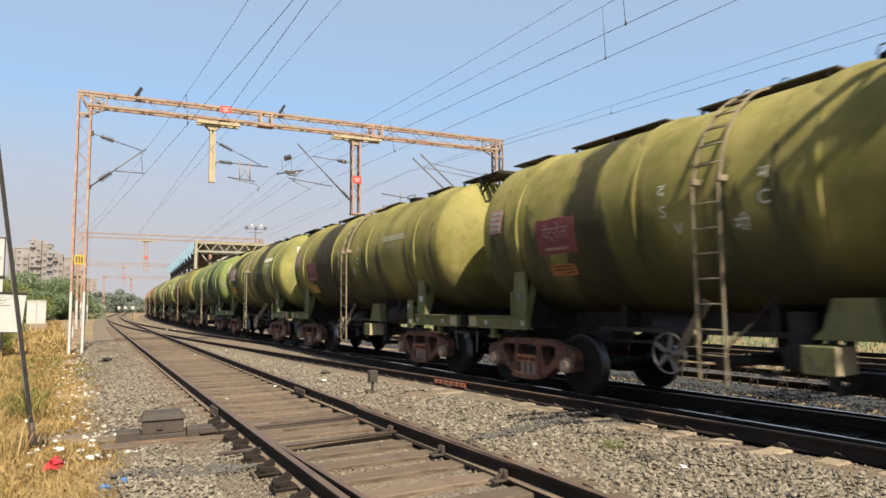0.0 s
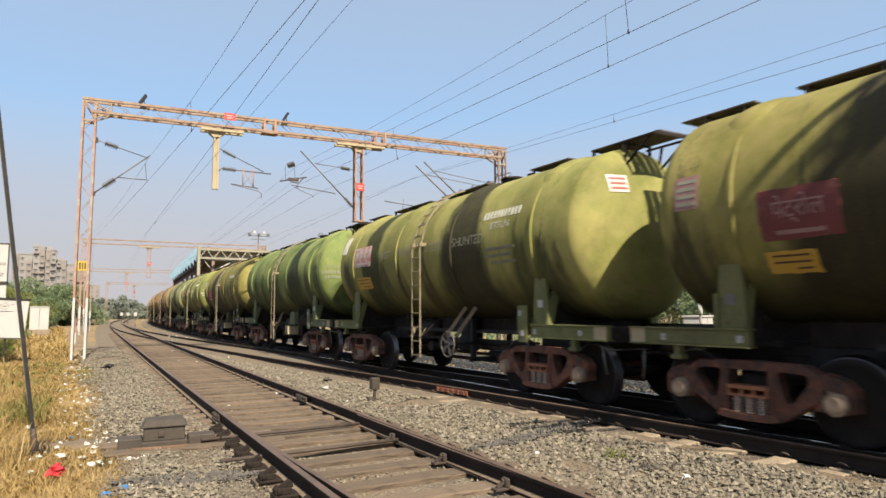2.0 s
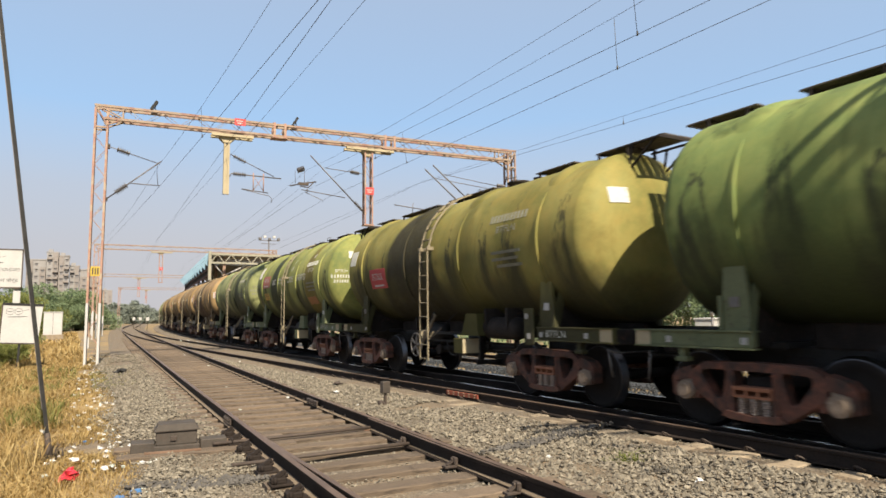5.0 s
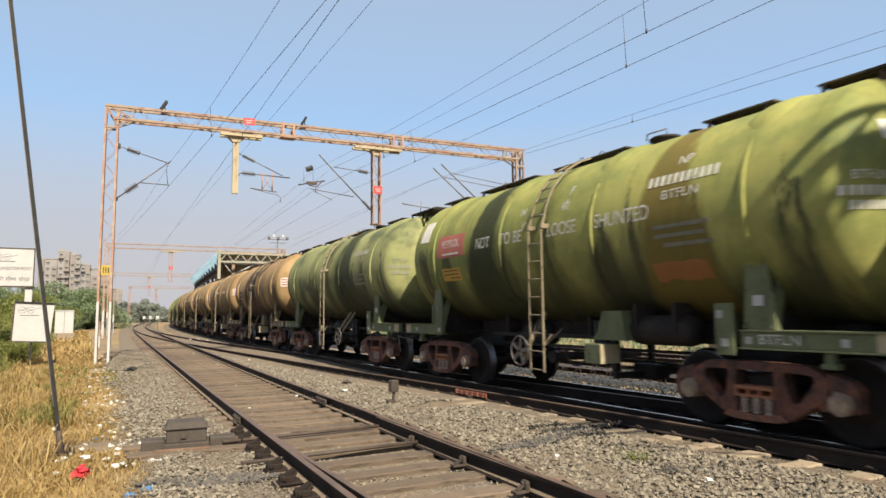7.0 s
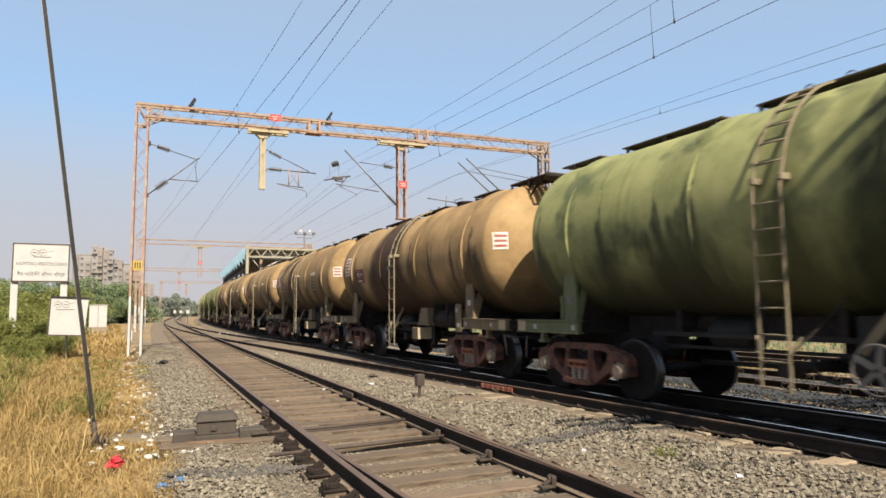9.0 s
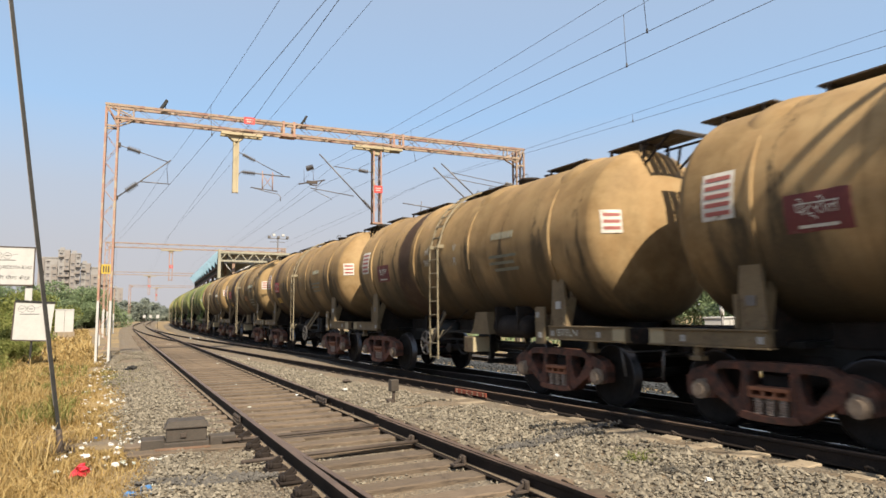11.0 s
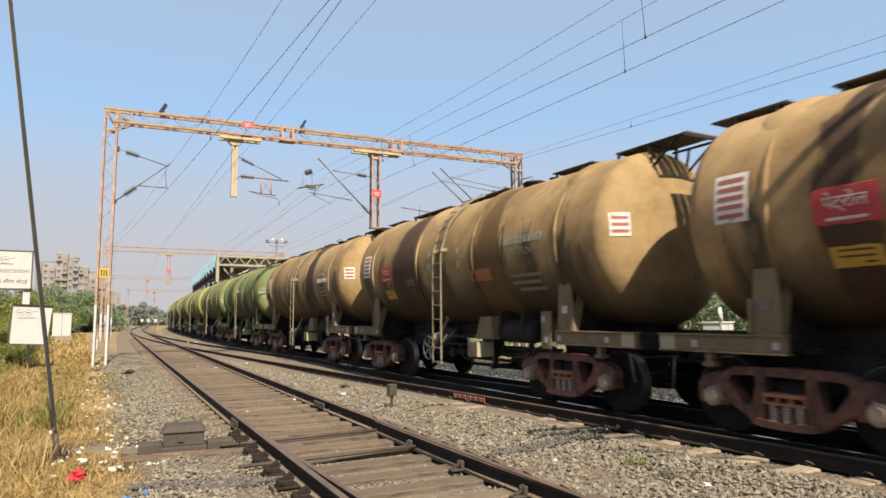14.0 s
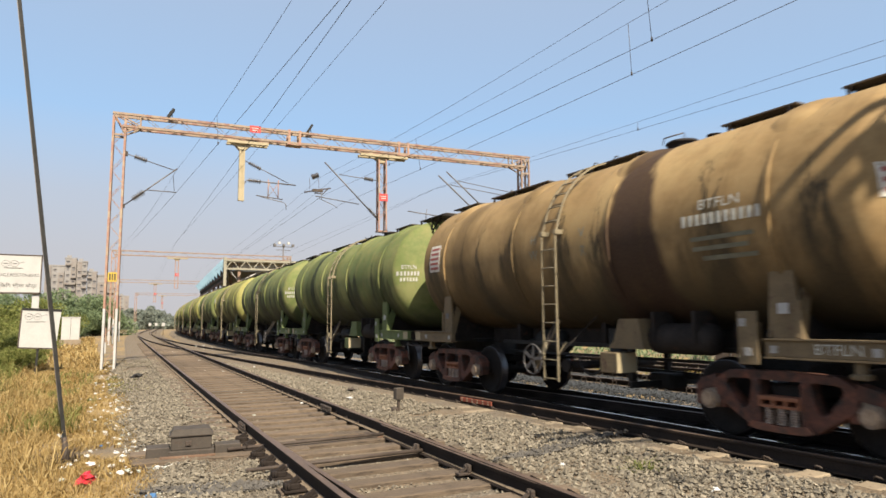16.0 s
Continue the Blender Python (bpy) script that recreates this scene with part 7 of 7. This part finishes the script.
def ballast():
    dusty = lambda x, y: noise.noise(Vector((x * 0.9, y * 0.7, 5))) > -0.32
    scatter("ballast_stones", "grey crushed ballast stones between the tracks", 30000, lambda y: near_x(y) + 1.15, lambda y: link_x(y) - 1.58, 2.2, 30, -0.225, 0.030, 21,
            lambda x, y: x - near_x(y) > 1.35 + 0.35 * noise.noise(Vector((x, y, 8))) and noise.noise(Vector((x * 0.9, y * 0.7, 5))) > -0.45)
    scatter("shoulder_stones", "grey ballast stones on the track shoulder", 22000, lambda y: verge_edge(y) - 0.15, lambda y: near_x(y) - 1.05, 3.8, 34, -0.205, 0.026, 22, dusty)
    scatter("shoulder_grit", "fine dusty grit on the track shoulder", 26000, lambda y: verge_edge(y) - 0.35, lambda y: near_x(y) - 1.0, 3.8, 26, -0.212, 0.011, 28)
    scatter("middle_grit", "fine dusty grit between the tracks", 16000, lambda y: near_x(y) + 1.0, lambda y: near_x(y) + 2.6, 2.4, 26, -0.218, 0.011, 29)
    scatter("crib_stones", "small dusty stones between the sleepers", 7000, lambda y: near_x(y) - 0.8, lambda y: near_x(y) + 0.8, 2.0, 26, -0.236, 0.019, 23, dusty)
    scatter("goods_line_stones", "blackened ballast stones beyond the goods line", 7000, lambda y: train_x(y) + 1.0, lambda y: train_x(y) + 3.0, 1.0, 22, -0.262, 0.036, 24, mat=DARK_BED)
    for seed, x0, y0, x1, y1 in ((31, 1.5, 6.85, 0.8, 7.3), (32, 4.75, 6.7, 6.9, 7.45)):
        scatter("stained_stones", "oil-darkened stones in a smeared patch", 620, lambda y: x0 + (x1 - x0) * (y - y0) / (y1 - y0) - 0.42, lambda y: x0 + (x1 - x0) * (y - y0) / (y1 - y0) + 0.42, y0, y1, -0.205, 0.030, seed, mat=SOOTY_STONE)
    scatter("far_track_stones", "dark grey ballast stones of the far track", 9000, lambda y: train_x(y) + 2.6, lambda y: train_x(y) + 6.6, 2.0, 30, -0.265, 0.032, 27, mat=DARK_BED)
    scatter("far_stones", "brown ballast stones beyond the train", 5000, lambda y: train_x(y) + 7.0, lambda y: train_x(y) + 12, 2.0, 30, -0.28, 0.04, 25)
    scatter("edge_stones", "pale stones beside the crossover rail", 3500, lambda y: link_x(y) - 1.6, lambda y: link_x(y) - 1.0, 2.0, 26, -0.262, 0.016, 26)


def crumpled(name, at, size, mat, seed, label, group="litter"):
    """A crumpled bag or wrapper: an irregular folded lump."""
    rnd = random.Random(seed)
    s, n, m = Shape(), 9, 6
    v = [(0, 0, 0)]
    for j in range(1, m):
        for i in range(n):
            a, p = 6.283 * i / n, math.pi * j / m
            r = size * rnd.uniform(0.35, 1.4)
            v.append((r * math.sin(p) * math.cos(a), r * math.sin(p) * math.sin(a) * 0.8, size * 0.35 + r * 0.45 * -math.cos(p)))
    v.append((0, 0, size * 0.8))
    f = [(0, 1 + (i + 1) % n, 1 + i) for i in range(n)] + [(1 + k * n + i, 1 + k * n + (i + 1) % n, 1 + (k + 1) * n + (i + 1) % n, 1 + (k + 1) * n + i) for k in range(m - 2) for i in range(n)]
    f += [(len(v) - 1, 1 + (m - 2) * n + i, 1 + (m - 2) * n + (i + 1) % n) for i in range(n)]
    s.add(v, f)
    return solid(name, s, mat, label, "litter", at, rnd.uniform(0, 360), group)


def litter():
    plastic = lambda n, a, b: worn(n, a, b, scale=9, fine=60, rough=0.4, relief=0.2)
    white, blue, red, pale = plastic("white_plastic", (0.459, 0.459, 0.444), (0.607, 0.607, 0.592)), plastic("blue_plastic", (0.022, 0.074, 0.207), (0.089, 0.222, 0.407)), plastic("red_plastic", (0.37, 0.011, 0.022), (0.518, 0.037, 0.052)), plastic("pale_plastic", (0.311, 0.333, 0.296), (0.459, 0.474, 0.407))
    crumpled("plastic_bag", (0.05, 8.45, -0.30), 0.14, red, 1, "crumpled red plastic bag on dry grass")
    crumpled("plastic_bag", (0.09, 8.5, -0.12), 0.055, white, 31, "crumpled white and red plastic scrap")
    crumpled("plastic_bag", (0.60, 7.02, -0.24), 0.085, blue, 2, "crumpled dark blue plastic bag on stones")
    crumpled("plastic_bag", (0.47, 6.98, -0.24), 0.06, blue, 3, "crumpled bright blue plastic bag")
    crumpled("plastic_bag", (0.68, 7.1, -0.23), 0.06, pale, 4, "crumpled pale wrapper on stones")
    crumpled("plastic_bag", (0.83, 6.9, -0.23), 0.055, white, 5, "crumpled white wrapper on stones")
    crumpled("plastic_bag", (0.60, 7.15, -0.24), 0.05, white, 6, "crumpled white wrapper on stones")
    crumpled("plastic_bag", (5.45, 4.45, -0.20), 0.05, white, 7, "crumpled white scrap on ballast")
    crumpled("plastic_bag", (5.1, 13.6, -0.20), 0.06, white, 8, "crumpled white scrap on ballast")
    crumpled("plastic_bag", (1.35, 22.3, -0.22), 0.20, BLACK, 9, "black crumpled plastic bag at the ballast edge")
    crumpled("plastic_bag", (7.17, 48.5, -0.20), 0.13, white, 14, "white crumpled sheet beside the rail")
    crumpled("plastic_bag", (7.18, 44.9, -0.20), 0.11, white, 15, "white crumpled sheet beside the rail")
    crumpled("dark_stone", (5.75, 15.2, -0.2), 0.11, IRON, 10, "dark lump lying on pale ballast")
    crumpled("plastic_bag", (4.9, 6.1, -0.2), 0.035, white, 12, "small white scrap on ballast")
    crumpled("plastic_bag", (6.81, 48.9, -0.20), 0.15, pale, 13, "pale crumpled sacking beside the rail")
    for x, y, r in ((3.62, 8.95, 0.10), (3.74, 8.78, 0.07), (3.50, 9.02, 0.06), (3.2, 9.3, 0.045), (2.25, 8.95, 0.07)):
        crumpled("dirt_clod", (x, y, -0.20), r, RUSTY if r < 0.08 else IRON, int(x * 100), "dark clod of oily dirt beside the rail", "clods of dirt")
    rnd = random.Random(77)
    for i in range(300):
        y = 8.4 + 24 * rnd.random() ** 1.7
        x = verge_edge(y) - abs(rnd.gauss(0.0, 0.5)) + 0.02
        crumpled("paper_scrap", (x, y, ground_z(x, y) + 0.05), rnd.uniform(0.012, 0.045), rnd.choice((white, white, white, pale, pale, blue) if i % 9 == 0 else (white, white, pale)), 200 + i, "pale crumpled litter in dry grass", "paper scraps")
    for i in range(24):
        y = 10 + 45 * rnd.random()
        x = near_x(y) + rnd.uniform(-0.7, 2.6)
        crumpled("paper_scrap", (x, y, -0.19), rnd.uniform(0.02, 0.045), rnd.choice((white, pale)), 400 + i, "small pale litter on ballast", "paper scraps")


for x0, x1, y0, top, seed in ((-18.0, -10.6, 334, 27.4, 1), (-10.4, -5.9, 331, 30.6, 2), (-5.7, -1.7, 328, 29.0, 3), (-1.5, 2.3, 332, 24.9, 4), (2.5, 6.2, 334, 23.4, 5), (6.4, 10.0, 337, 21.6, 7)):
    apartment(x0, x1, y0, y0 + 14, top, seed)
apartment(18.6, 24.8, 520, 532, 21.4, 6)
platform_shelter()
light_mast(24.9, 95, 13.0)
yard_things()
slim_posts()
plant_trees()
ballast()
verge()
litter()

# ---- the train's way ----


def travel(t):
    u = (t - 8) / 8
    return 8.0861 * (t - 8) + 1.116 * u**2 + 0.0397 * u**3 - 1.02 * u**4


def wagon_pose(k, t):
    y = 1.07 + WAGON_PITCH * k - travel(t)
    a, b = train_x(y - 4.0), train_x(y + 4.0)
    return pose((a + b) / 2, y, TRAIN_Z, 0, 0, -math.degrees(math.atan2(b - a, 8.0)))


def motions():
    for k, w in WAGONS:
        walk(w, [(i * 0.5, wagon_pose(k, i * 0.5)) for i in range(33)])
        # the wheels roll with the wagon
        for ws in [o for o in w.children if o.name.startswith("wheelset") and -7 < k < 9]:
            at = ws.location.copy()
            walk(ws, [(i / 15, pose(*at, math.degrees(travel(i / 15) / 0.5))) for i in range(241)])


motions()
